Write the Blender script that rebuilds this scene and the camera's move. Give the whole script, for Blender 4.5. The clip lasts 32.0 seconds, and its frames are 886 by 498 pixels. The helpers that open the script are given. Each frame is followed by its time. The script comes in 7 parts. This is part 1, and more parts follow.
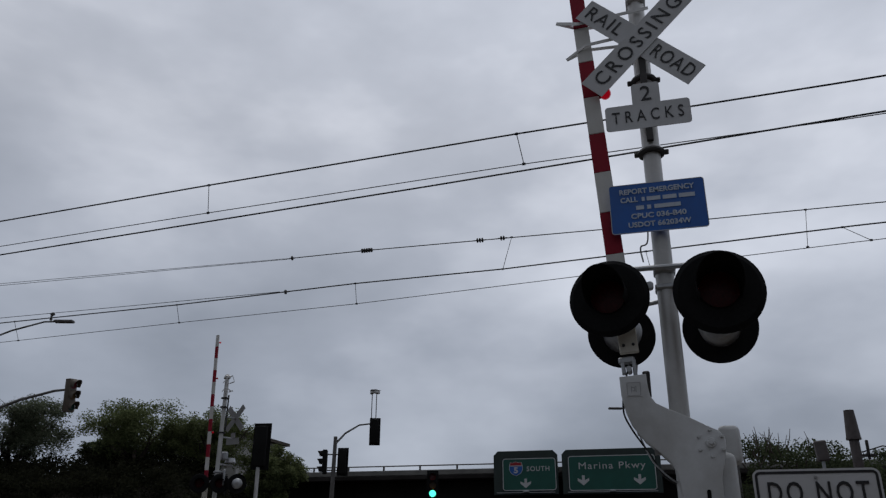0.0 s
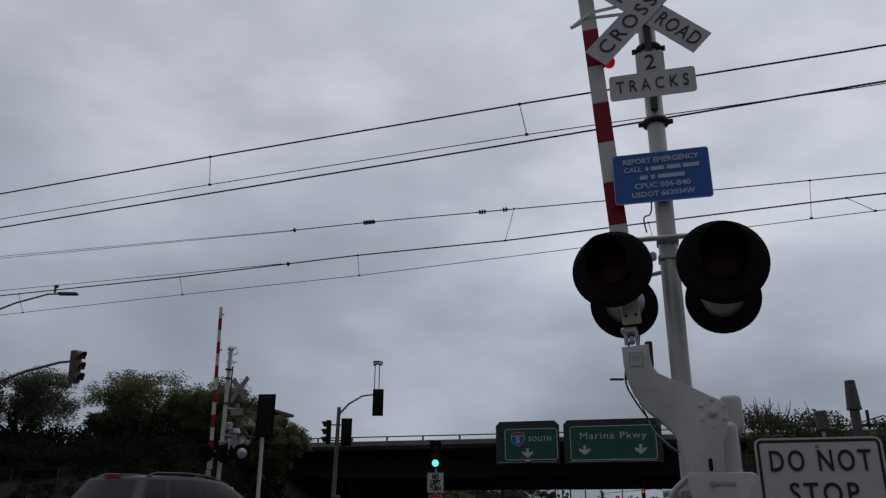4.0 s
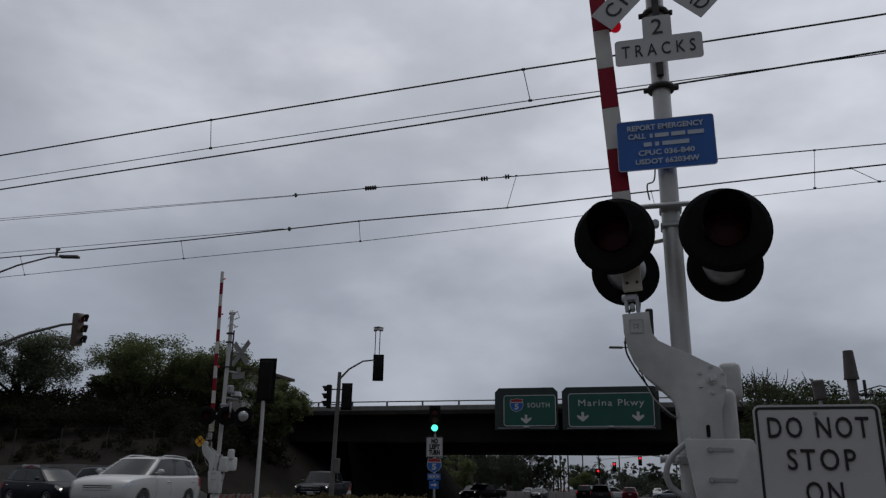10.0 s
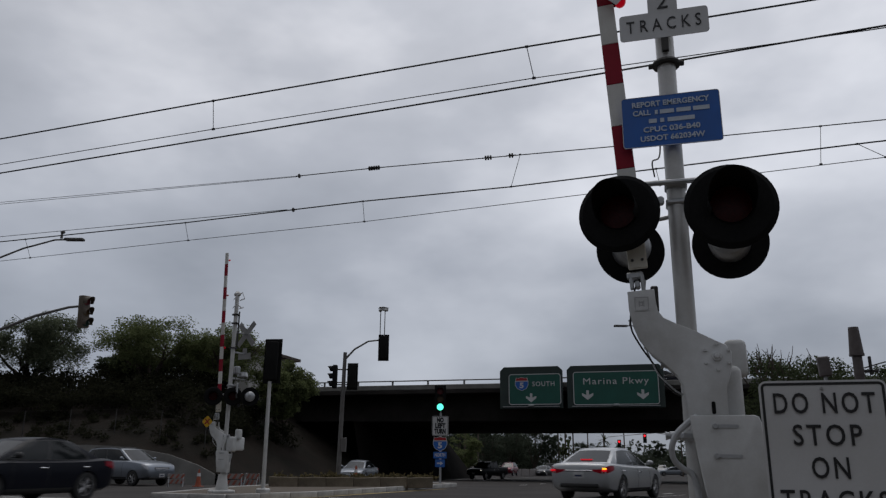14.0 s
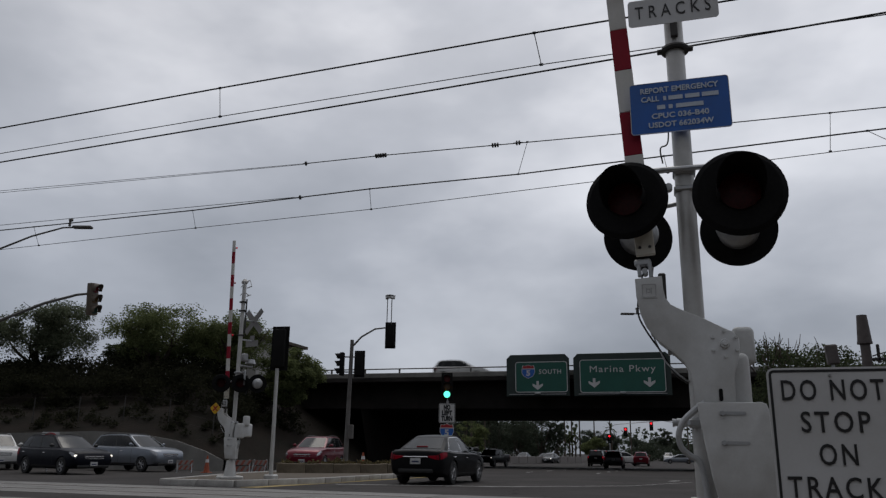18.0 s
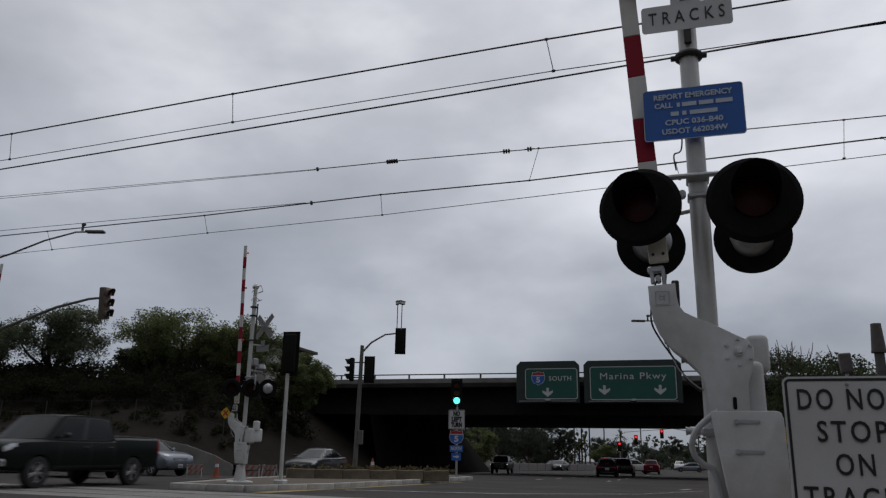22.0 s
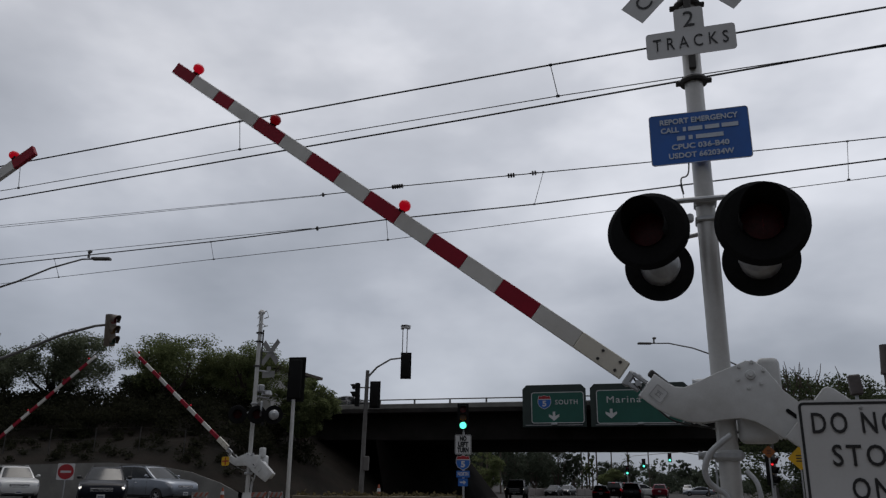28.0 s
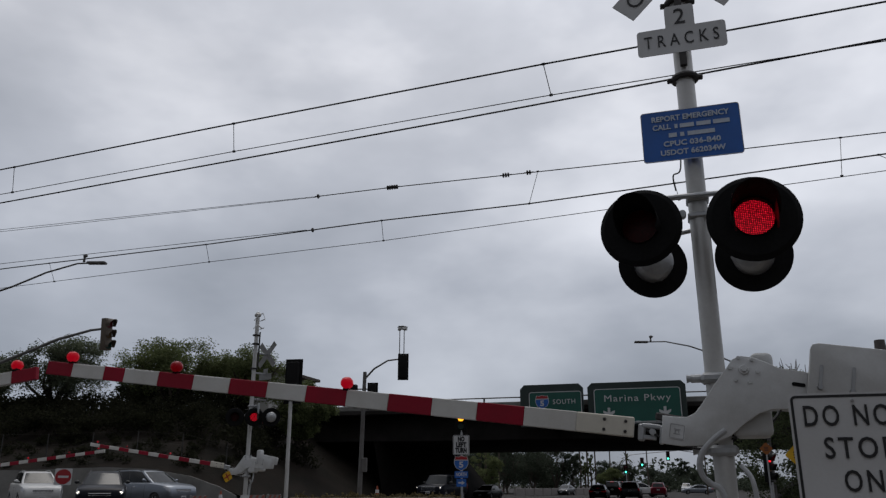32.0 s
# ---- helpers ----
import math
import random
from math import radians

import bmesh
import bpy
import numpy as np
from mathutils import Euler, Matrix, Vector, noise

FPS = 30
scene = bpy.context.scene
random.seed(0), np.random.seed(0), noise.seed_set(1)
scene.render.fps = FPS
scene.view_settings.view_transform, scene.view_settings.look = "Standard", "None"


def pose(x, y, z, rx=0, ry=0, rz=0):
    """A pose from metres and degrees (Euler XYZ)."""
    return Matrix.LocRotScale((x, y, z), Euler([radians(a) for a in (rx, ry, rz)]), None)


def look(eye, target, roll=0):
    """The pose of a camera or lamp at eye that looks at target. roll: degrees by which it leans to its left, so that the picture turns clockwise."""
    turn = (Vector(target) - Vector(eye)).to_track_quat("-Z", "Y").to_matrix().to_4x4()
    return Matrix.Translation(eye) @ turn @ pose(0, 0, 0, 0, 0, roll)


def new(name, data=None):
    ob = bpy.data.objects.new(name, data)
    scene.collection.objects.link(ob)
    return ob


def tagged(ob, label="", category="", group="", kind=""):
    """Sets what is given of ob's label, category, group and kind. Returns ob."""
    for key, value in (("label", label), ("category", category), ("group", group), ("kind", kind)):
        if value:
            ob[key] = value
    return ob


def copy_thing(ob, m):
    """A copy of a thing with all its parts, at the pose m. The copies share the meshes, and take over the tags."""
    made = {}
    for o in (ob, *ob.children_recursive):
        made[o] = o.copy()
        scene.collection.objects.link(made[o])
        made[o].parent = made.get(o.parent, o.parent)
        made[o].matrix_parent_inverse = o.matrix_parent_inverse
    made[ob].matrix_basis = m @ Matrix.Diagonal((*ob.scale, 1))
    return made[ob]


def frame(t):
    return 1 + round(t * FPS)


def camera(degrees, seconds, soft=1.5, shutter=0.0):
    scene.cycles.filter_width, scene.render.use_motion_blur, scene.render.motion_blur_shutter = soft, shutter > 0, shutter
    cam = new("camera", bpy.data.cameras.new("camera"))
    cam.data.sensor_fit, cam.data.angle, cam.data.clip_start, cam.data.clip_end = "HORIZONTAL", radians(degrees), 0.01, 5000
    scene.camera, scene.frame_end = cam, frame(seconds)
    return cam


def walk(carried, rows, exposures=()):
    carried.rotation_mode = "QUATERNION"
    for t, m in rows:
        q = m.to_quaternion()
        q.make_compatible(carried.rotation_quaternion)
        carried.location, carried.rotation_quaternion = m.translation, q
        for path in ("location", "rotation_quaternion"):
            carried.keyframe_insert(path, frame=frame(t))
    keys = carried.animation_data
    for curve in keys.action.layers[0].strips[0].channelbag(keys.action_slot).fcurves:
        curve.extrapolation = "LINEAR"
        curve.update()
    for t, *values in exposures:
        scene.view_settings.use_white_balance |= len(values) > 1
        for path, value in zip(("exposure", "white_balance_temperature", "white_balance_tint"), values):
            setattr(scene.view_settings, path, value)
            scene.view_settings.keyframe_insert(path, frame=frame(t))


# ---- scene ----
# ---- camera ----
def shot(x, y, z, tilt, roll, yaw):
    return pose(x, y, z, 90 + tilt, 0, yaw) @ pose(0, 0, 0, 0, 0, roll)


cam = camera(60.0, 32.0, soft=1.3, shutter=0.4)
PATH = [
    (0, 0.026, -0.061, 0.926, 21.73, 0.29, 15.18),
    (0.5, 0.023, -0.056, 0.931, 21.55, 0.18, 15.09),
    (1, 0.022, -0.051, 0.930, 21.30, 0.07, 15.08),
    (1.5, 0.020, -0.046, 0.928, 20.99, 0.12, 15.14),
    (2, 0.021, -0.046, 0.927, 20.75, 0.15, 15.19),
    (2.5, 0.020, -0.045, 0.929, 20.53, 0.19, 15.19),
    (3, 0.019, -0.044, 0.929, 20.27, 0.16, 15.19),
    (3.5, 0.019, -0.044, 0.925, 19.94, 0.20, 15.27),
    (5.5, 0.015, -0.034, 0.919, 18.94, 0.31, 15.44),
    (6, 0.012, -0.033, 0.918, 18.67, 0.24, 15.51),
    (6.5, 0.012, -0.030, 0.916, 18.43, 0.30, 15.59),
    (7, 0.013, -0.029, 0.915, 18.23, 0.29, 15.57),
    (7.5, 0.013, -0.026, 0.916, 18.07, 0.26, 15.57),
    (8, 0.012, -0.028, 0.916, 17.91, 0.31, 15.58),
    (8.5, 0.012, -0.030, 0.913, 17.75, 0.39, 15.68),
    (9, 0.011, -0.028, 0.914, 17.65, 0.58, 15.54),
    (9.5, 0.012, -0.028, 0.912, 17.52, 0.69, 15.43),
    (10, 0.011, -0.023, 0.913, 17.21, 0.87, 15.42),
    (10.5, 0.010, -0.020, 0.911, 16.89, 0.91, 15.40),
    (11, 0.010, -0.020, 0.908, 16.61, 0.88, 15.36),
    (11.5, 0.010, -0.017, 0.909, 16.38, 0.90, 15.37),
    (12, 0.009, -0.015, 0.909, 16.15, 0.76, 15.36),
    (12.5, 0.009, -0.012, 0.910, 15.99, 0.61, 15.43),
    (13, 0.008, -0.012, 0.908, 15.89, 0.56, 15.51),
    (13.5, 0.007, -0.007, 0.908, 15.81, 0.43, 15.64),
    (14, 0.006, -0.007, 0.909, 15.72, 0.51, 15.73),
    (14.5, 0.005, -0.004, 0.908, 15.58, 0.56, 15.85),
    (16.5, 0.004, 0.006, 0.904, 15.02, 0.73, 16.13),
    (17, 0.003, 0.007, 0.905, 14.93, 0.86, 16.13),
    (17.5, 0.001, 0.004, 0.905, 14.84, 0.81, 16.17),
    (18, 0.002, 0.000, 0.903, 14.82, 0.66, 16.24),
    (18.5, 0.004, -0.000, 0.904, 14.89, 0.58, 16.39),
    (19, 0.002, -0.001, 0.904, 14.93, 0.67, 16.48),
    (19.5, 0.002, -0.001, 0.905, 14.99, 0.82, 16.61),
    (20, 0.001, -0.001, 0.906, 15.00, 0.86, 16.62),
    (20.5, -0.009, 0.001, 0.907, 15.06, 0.91, 16.59),
    (21, -0.025, 0.002, 0.910, 15.21, 0.81, 16.70),
    (21.5, -0.031, 0.003, 0.908, 15.25, 0.94, 16.92),
    (22, -0.016, -0.001, 0.905, 15.25, 1.11, 17.02),
    (22.5, -0.010, -0.004, 0.906, 15.40, 0.91, 16.36),
    (23, -0.009, -0.002, 0.907, 15.73, 0.46, 16.09),
    (23.5, -0.003, -0.001, 0.912, 16.35, 0.35, 16.09),
    (24, 0.001, -0.003, 0.915, 17.02, 0.41, 16.00),
    (24.5, -0.002, -0.002, 0.916, 17.54, 0.41, 16.03),
    (25, -0.000, -0.006, 0.913, 17.83, 0.46, 16.35),
    (25.5, -0.001, -0.010, 0.913, 17.91, 0.41, 16.47),
    (27.5, -0.012, -0.024, 0.913, 17.16, 0.37, 17.31),
    (28, -0.047, -0.040, 0.911, 17.01, 0.71, 17.35),
    (28.5, -0.092, -0.056, 0.893, 16.83, 1.23, 16.40),
    (29, -0.101, -0.051, 0.899, 16.68, 0.15, 15.29),
    (29.5, -0.091, -0.041, 0.902, 16.84, -0.38, 15.17),
    (30, -0.082, -0.032, 0.900, 16.99, -0.75, 15.89),
    (30.5, -0.069, -0.032, 0.898, 17.06, -0.90, 16.61),
    (31, -0.043, -0.031, 0.897, 16.99, -0.54, 17.14),
    (31.5, -0.031, -0.036, 0.894, 17.05, -0.16, 17.20),
    (32, -0.024, -0.038, 0.892, 17.09, 0.05, 17.08),
]
walk(cam, [(t, shot(*p)) for t, *p in PATH], exposures=[(0.0, -0.02, 6430, 10), (2.0, -0.06, 6440, 10), (6.0, -0.08, 6460, 10), (10.0, -0.05, 6560, 10), (13.0, 0.08, 6640, 10), (19.0, 0.17, 6760, 10), (28.0, 0.20, 6700, 10), (32.0, 0.22, 6690, 10)])

# ---- sky and sun: thick overcast ----
world = bpy.data.worlds.new("overcast_sky")
scene.world = world
world.use_nodes = True
wn, wl = world.node_tree.nodes, world.node_tree.links
wn.clear()
w_out = wn.new("ShaderNodeOutputWorld")
w_bg = wn.new("ShaderNodeBackground")
w_sky = wn.new("ShaderNodeTexSky")
w_sky.sky_type = "NISHITA"
w_sky.sun_disc = False
w_sky.sun_elevation, w_sky.sun_rotation = radians(66), radians(-24)
w_co = wn.new("ShaderNodeTexCoord")
w_map = wn.new("ShaderNodeMapping")
w_map.inputs["Scale"].default_value = (1.0, 1.0, 2.0)
w_n1, w_n2 = wn.new("ShaderNodeTexNoise"), wn.new("ShaderNodeTexNoise")
w_n1.inputs["Scale"].default_value, w_n1.inputs["Detail"].default_value, w_n1.inputs["Roughness"].default_value = 2.5, 5, 0.52
w_n2.inputs["Scale"].default_value, w_n2.inputs["Detail"].default_value = 1.3, 3
w_mix = wn.new("ShaderNodeMix")
w_mix.data_type = "FLOAT"
w_mix.inputs["Factor"].default_value = 0.4
w_ramp = wn.new("ShaderNodeValToRGB")
els = w_ramp.color_ramp.elements
els[0].position, els[0].color = 0.30, (0.268, 0.296, 0.346, 1)
els[1].position, els[1].color = 0.68, (0.740, 0.775, 0.850, 1)
mid = w_ramp.color_ramp.elements.new(0.5)
mid.color = (0.445, 0.478, 0.545, 1)
w_scale = wn.new("ShaderNodeVectorMath")
w_scale.operation = "SCALE"
w_scale.inputs["Scale"].default_value = 0.06
w_blend = wn.new("ShaderNodeMix")
w_blend.data_type = "RGBA"
w_blend.inputs["Factor"].default_value = 0.94
wl.new(w_co.outputs["Generated"], w_map.inputs["Vector"])
wl.new(w_map.outputs["Vector"], w_n1.inputs["Vector"])
wl.new(w_map.outputs["Vector"], w_n2.inputs["Vector"])
wl.new(w_n1.outputs["Fac"], w_mix.inputs[2])
wl.new(w_n2.outputs["Fac"], w_mix.inputs[3])
wl.new(w_mix.outputs[0], w_ramp.inputs["Fac"])
wl.new(w_sky.outputs["Color"], w_scale.inputs[0])
wl.new(w_scale.outputs["Vector"], w_blend.inputs[6])
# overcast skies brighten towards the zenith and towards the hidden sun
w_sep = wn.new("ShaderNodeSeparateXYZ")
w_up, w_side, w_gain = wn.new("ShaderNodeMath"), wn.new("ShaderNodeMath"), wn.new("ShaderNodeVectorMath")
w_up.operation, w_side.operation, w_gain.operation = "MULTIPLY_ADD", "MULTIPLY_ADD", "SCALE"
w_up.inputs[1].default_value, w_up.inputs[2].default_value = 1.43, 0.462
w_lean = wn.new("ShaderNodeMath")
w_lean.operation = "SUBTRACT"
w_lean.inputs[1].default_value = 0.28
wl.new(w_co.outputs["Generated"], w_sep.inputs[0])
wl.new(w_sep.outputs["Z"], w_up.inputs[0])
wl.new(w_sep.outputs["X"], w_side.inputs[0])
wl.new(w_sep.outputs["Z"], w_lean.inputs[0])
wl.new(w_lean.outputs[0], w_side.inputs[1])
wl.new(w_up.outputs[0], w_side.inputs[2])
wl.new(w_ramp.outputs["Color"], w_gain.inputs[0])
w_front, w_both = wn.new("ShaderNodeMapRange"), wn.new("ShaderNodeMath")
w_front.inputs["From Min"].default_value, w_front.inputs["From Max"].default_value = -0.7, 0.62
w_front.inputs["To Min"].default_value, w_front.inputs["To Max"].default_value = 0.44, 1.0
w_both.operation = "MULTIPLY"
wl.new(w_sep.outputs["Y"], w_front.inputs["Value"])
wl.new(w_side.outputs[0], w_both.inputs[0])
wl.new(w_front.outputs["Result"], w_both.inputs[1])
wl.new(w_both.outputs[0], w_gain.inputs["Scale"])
# the cloud base turns bluer towards the horizon
w_tone, w_tint = wn.new("ShaderNodeValToRGB"), wn.new("ShaderNodeVectorMath")
w_tint.operation = "MULTIPLY"
w_tone.color_ramp.elements[0].position, w_tone.color_ramp.elements[0].color = 0.05, (0.945, 0.985, 1.045, 1)
w_tone.color_ramp.elements[1].position, w_tone.color_ramp.elements[1].color = 0.50, (1.02, 1.0, 0.985, 1)
wl.new(w_sep.outputs["Z"], w_tone.inputs["Fac"])
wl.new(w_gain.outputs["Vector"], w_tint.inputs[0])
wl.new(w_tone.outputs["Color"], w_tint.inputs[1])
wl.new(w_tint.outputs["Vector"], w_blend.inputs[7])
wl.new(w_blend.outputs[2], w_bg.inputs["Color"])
w_bg.inputs["Strength"].default_value = 1.0
wl.new(w_bg.outputs["Background"], w_out.inputs["Surface"])

sun_data = bpy.data.lights.new("sun", "SUN")
sun_data.energy, sun_data.angle, sun_data.color = 0.5, radians(30), (1.0, 0.97, 0.93)
sun = new("sun", sun_data)
sun.matrix_world = look((-9, 20, 50), (0, 0, 0))


# ---- materials ----
def node_mat(name):
    m = bpy.data.materials.new(name)
    m.use_nodes = True
    return m, m.node_tree.nodes, m.node_tree.links, m.node_tree.nodes["Principled BSDF"]


def surface(name, color, rough=0.6, metal=0.0, var=0.25, scale=3.0, fine=40.0, bump=0.15, dirt=None, dirt_amount=0.35, per_object=0.0, coat=0.0, spec=None, bump_dist=0.004):
    """A painted, mineral or metal surface with wear at two scales."""
    m, n, l, p = node_mat(name)
    co = n.new("ShaderNodeTexCoord")
    big, small = n.new("ShaderNodeTexNoise"), n.new("ShaderNodeTexNoise")
    big.inputs["Scale"].default_value, big.inputs["Detail"].default_value, big.inputs["Roughness"].default_value = scale, 5, 0.6
    small.inputs["Scale"].default_value, small.inputs["Detail"].default_value = fine, 3
    l.new(co.outputs["Object"], big.inputs["Vector"])
    l.new(co.outputs["Object"], small.inputs["Vector"])
    ramp = n.new("ShaderNodeValToRGB")
    e = ramp.color_ramp.elements
    d = dirt or tuple(c * 0.45 for c in color)
    e[0].position, e[1].position = 0.30, 0.62
    e[0].color = (*(a + (b - a) * dirt_amount for a, b in zip(color, d)), 1)
    e[1].color = (*color, 1)
    l.new(big.outputs["Fac"], ramp.inputs["Fac"])
    hsv = n.new("ShaderNodeHueSaturation")
    mr = n.new("ShaderNodeMapRange")
    mr.inputs["To Min"].default_value, mr.inputs["To Max"].default_value = 1 - var, 1 + var
    l.new(small.outputs["Fac"], mr.inputs["Value"])
    l.new(ramp.outputs["Color"], hsv.inputs["Color"])
    if per_object:
        info = n.new("ShaderNodeObjectInfo")
        ob_range = n.new("ShaderNodeMapRange")
        ob_range.inputs["To Min"].default_value, ob_range.inputs["To Max"].default_value = 1 - per_object, 1 + per_object
        mul = n.new("ShaderNodeMath")
        mul.operation = "MULTIPLY"
        l.new(info.outputs["Random"], ob_range.inputs["Value"])
        l.new(ob_range.outputs["Result"], mul.inputs[0])
        l.new(mr.outputs["Result"], mul.inputs[1])
        l.new(mul.outputs[0], hsv.inputs["Value"])
    else:
        l.new(mr.outputs["Result"], hsv.inputs["Value"])
    l.new(hsv.outputs["Color"], p.inputs["Base Color"])
    rr = n.new("ShaderNodeMapRange")
    rr.inputs["To Min"].default_value, rr.inputs["To Max"].default_value = min(1, rough + 0.12), max(0.03, rough - 0.1)
    l.new(big.outputs["Fac"], rr.inputs["Value"])
    l.new(rr.outputs["Result"], p.inputs["Roughness"])
    p.inputs["Metallic"].default_value = metal
    if coat:
        p.inputs["Coat Weight"].default_value, p.inputs["Coat Roughness"].default_value = coat, 0.06
    if spec is not None:
        p.inputs["Specular IOR Level"].default_value = spec
    if bump:
        b = n.new("ShaderNodeBump")
        b.inputs["Strength"].default_value, b.inputs["Distance"].default_value = bump, bump_dist
        l.new(small.outputs["Fac"], b.inputs["Height"])
        l.new(b.outputs["Normal"], p.inputs["Normal"])
    return m


def glow(name, color, strength, dots=0.0, base=(0.05, 0.01, 0.01)):
    """A lit lamp face; dots: the size of a grid of small diodes."""
    m, n, l, p = node_mat(name)
    p.inputs["Base Color"].default_value = (*base, 1)
    p.inputs["Roughness"].default_value = 0.3
    p.inputs["Specular IOR Level"].default_value = 0.12
    p.inputs["Emission Color"].default_value = (*color, 1)
    p.inputs["Emission Strength"].default_value = strength
    if dots:
        co, v = n.new("ShaderNodeTexCoord"), n.new("ShaderNodeTexVoronoi")
        v.inputs["Scale"].default_value, v.inputs["Randomness"].default_value = dots, 0.15
        mr = n.new("ShaderNodeMapRange")
        mr.inputs["From Min"].default_value, mr.inputs["From Max"].default_value = 0.16, 0.50
        mr.inputs["To Min"].default_value, mr.inputs["To Max"].default_value = strength * 2.1, strength * 0.10
        l.new(co.outputs["Object"], v.inputs["Vector"])
        l.new(v.outputs["Distance"], mr.inputs["Value"])
        l.new(mr.outputs["Result"], p.inputs["Emission Strength"])
    return m


def leaf_mat(name, dark, light, through_light=0.45):
    m, n, l, p = node_mat(name)
    geo, ramp = n.new("ShaderNodeNewGeometry"), n.new("ShaderNodeValToRGB")
    e = ramp.color_ramp.elements
    e[0].color, e[1].color = (*dark, 1), (*light, 1)
    l.new(geo.outputs["Random Per Island"], ramp.inputs["Fac"])
    l.new(ramp.outputs["Color"], p.inputs["Base Color"])
    p.inputs["Roughness"].default_value = 0.75
    p.inputs["Specular IOR Level"].default_value = 0.04
    thin, both = n.new("ShaderNodeBsdfTranslucent"), n.new("ShaderNodeMixShader")
    both.inputs["Fac"].default_value = through_light
    l.new(ramp.outputs["Color"], thin.inputs["Color"])
    l.new(p.outputs["BSDF"], both.inputs[1])
    l.new(thin.outputs["BSDF"], both.inputs[2])
    l.new(both.outputs["Shader"], n["Material Output"].inputs["Surface"])
    return m


def glass_mat(name, tint, rough=0.10):
    m, n, l, p = node_mat(name)
    co, noi = n.new("ShaderNodeTexCoord"), n.new("ShaderNodeTexNoise")
    noi.inputs["Scale"].default_value = 2.0
    ramp = n.new("ShaderNodeValToRGB")
    ramp.color_ramp.elements[0].color = (*(c * 0.6 for c in tint), 1)
    ramp.color_ramp.elements[1].color = (*(c * 1.4 for c in tint), 1)
    l.new(co.outputs["Object"], noi.inputs["Vector"])
    l.new(noi.outputs["Fac"], ramp.inputs["Fac"])
    l.new(ramp.outputs["Color"], p.inputs["Base Color"])
    p.inputs["Roughness"].default_value = rough
    p.inputs["IOR"].default_value = 1.5
    p.inputs["Specular IOR Level"].default_value = 0.2
    return m


def asphalt_mat(name, tone, crack=0.5):
    m, n, l, p = node_mat(name)
    co = n.new("ShaderNodeTexCoord")
    big, grit, cr = n.new("ShaderNodeTexNoise"), n.new("ShaderNodeTexNoise"), n.new("ShaderNodeTexVoronoi")
    big.inputs["Scale"].default_value, big.inputs["Detail"].default_value = 0.35, 6
    grit.inputs["Scale"].default_value, grit.inputs["Detail"].default_value = 55, 2
    cr.feature, cr.inputs["Scale"].default_value = "DISTANCE_TO_EDGE", 0.45
    warp = n.new("ShaderNodeTexNoise")
    warp.inputs["Scale"].default_value = 1.7
    add = n.new("ShaderNodeMix")
    add.data_type = "RGBA"
    add.inputs["Factor"].default_value = 0.35
    l.new(co.outputs["Object"], warp.inputs["Vector"])
    l.new(co.outputs["Object"], add.inputs[6])
    l.new(warp.outputs["Color"], add.inputs[7])
    l.new(add.outputs[2], cr.inputs["Vector"])
    for t in (big, grit):
        l.new(co.outputs["Object"], t.inputs["Vector"])
    ramp = n.new("ShaderNodeValToRGB")
    e = ramp.color_ramp.elements
    e[0].position, e[1].position = 0.32, 0.7
    e[0].color = (*(c * 0.72 for c in tone), 1)
    e[1].color = (*(c * 1.25 for c in tone), 1)
    l.new(big.outputs["Fac"], ramp.inputs["Fac"])
    cm = n.new("ShaderNodeMapRange")
    cm.inputs["From Min"].default_value, cm.inputs["From Max"].default_value = 0.0, 0.012
    cm.inputs["To Min"].default_value, cm.inputs["To Max"].default_value = 1 - crack, 1.0
    l.new(cr.outputs["Distance"], cm.inputs["Value"])
    gm = n.new("ShaderNodeMapRange")
    gm.inputs["To Min"].default_value, gm.inputs["To Max"].default_value = 0.75, 1.25
    l.new(grit.outputs["Fac"], gm.inputs["Value"])
    mul = n.new("ShaderNodeMath")
    mul.operation = "MULTIPLY"
    l.new(cm.outputs["Result"], mul.inputs[0])
    l.new(gm.outputs["Result"], mul.inputs[1])
    hsv = n.new("ShaderNodeHueSaturation")
    l.new(ramp.outputs["Color"], hsv.inputs["Color"])
    l.new(mul.outputs[0], hsv.inputs["Value"])
    l.new(hsv.outputs["Color"], p.inputs["Base Color"])
    p.inputs["Roughness"].default_value = 0.9
    p.inputs["Specular IOR Level"].default_value = 0.12
    b = n.new("ShaderNodeBump")
    b.inputs["Strength"].default_value, b.inputs["Distance"].default_value = 0.4, 0.006
    l.new(grit.outputs["Fac"], b.inputs["Height"])
    l.new(b.outputs["Normal"], p.inputs["Normal"])
    return m


M = {}
M["asphalt"] = asphalt_mat("asphalt", (0.043, 0.039, 0.037))
# earth colour holds the shade of the dense trees overhead
M["dirt"] = surface("shade_darkened_earth_and_litter", (0.014, 0.0105, 0.008), 0.95, scale=0.5, fine=9, var=0.45, bump=0.6, bump_dist=0.05, dirt=(0.007, 0.007, 0.005), dirt_amount=0.9, spec=0.1)
M["concrete"] = surface("weathered_concrete", (0.20, 0.195, 0.18), 0.85, scale=0.7, fine=22, var=0.16, bump=0.3, dirt=(0.09, 0.087, 0.08), dirt_amount=0.7)
# bridge concrete toned below its own grey for shade; random stains on top
M["concrete_dark"] = surface("shade_toned_stained_concrete", (0.038, 0.034, 0.032), 0.9, scale=0.4, fine=14, var=0.2, bump=0.3, dirt=(0.016, 0.0145, 0.0135), dirt_amount=0.8, spec=0.08)
# paving near black: the shade under the bridge is put into its colour
M["shaded_slope"] = surface("shade_darkened_slope_paving", (0.013, 0.011, 0.010), 0.95, scale=0.5, fine=12, var=0.3, bump=0.3, spec=0.05)
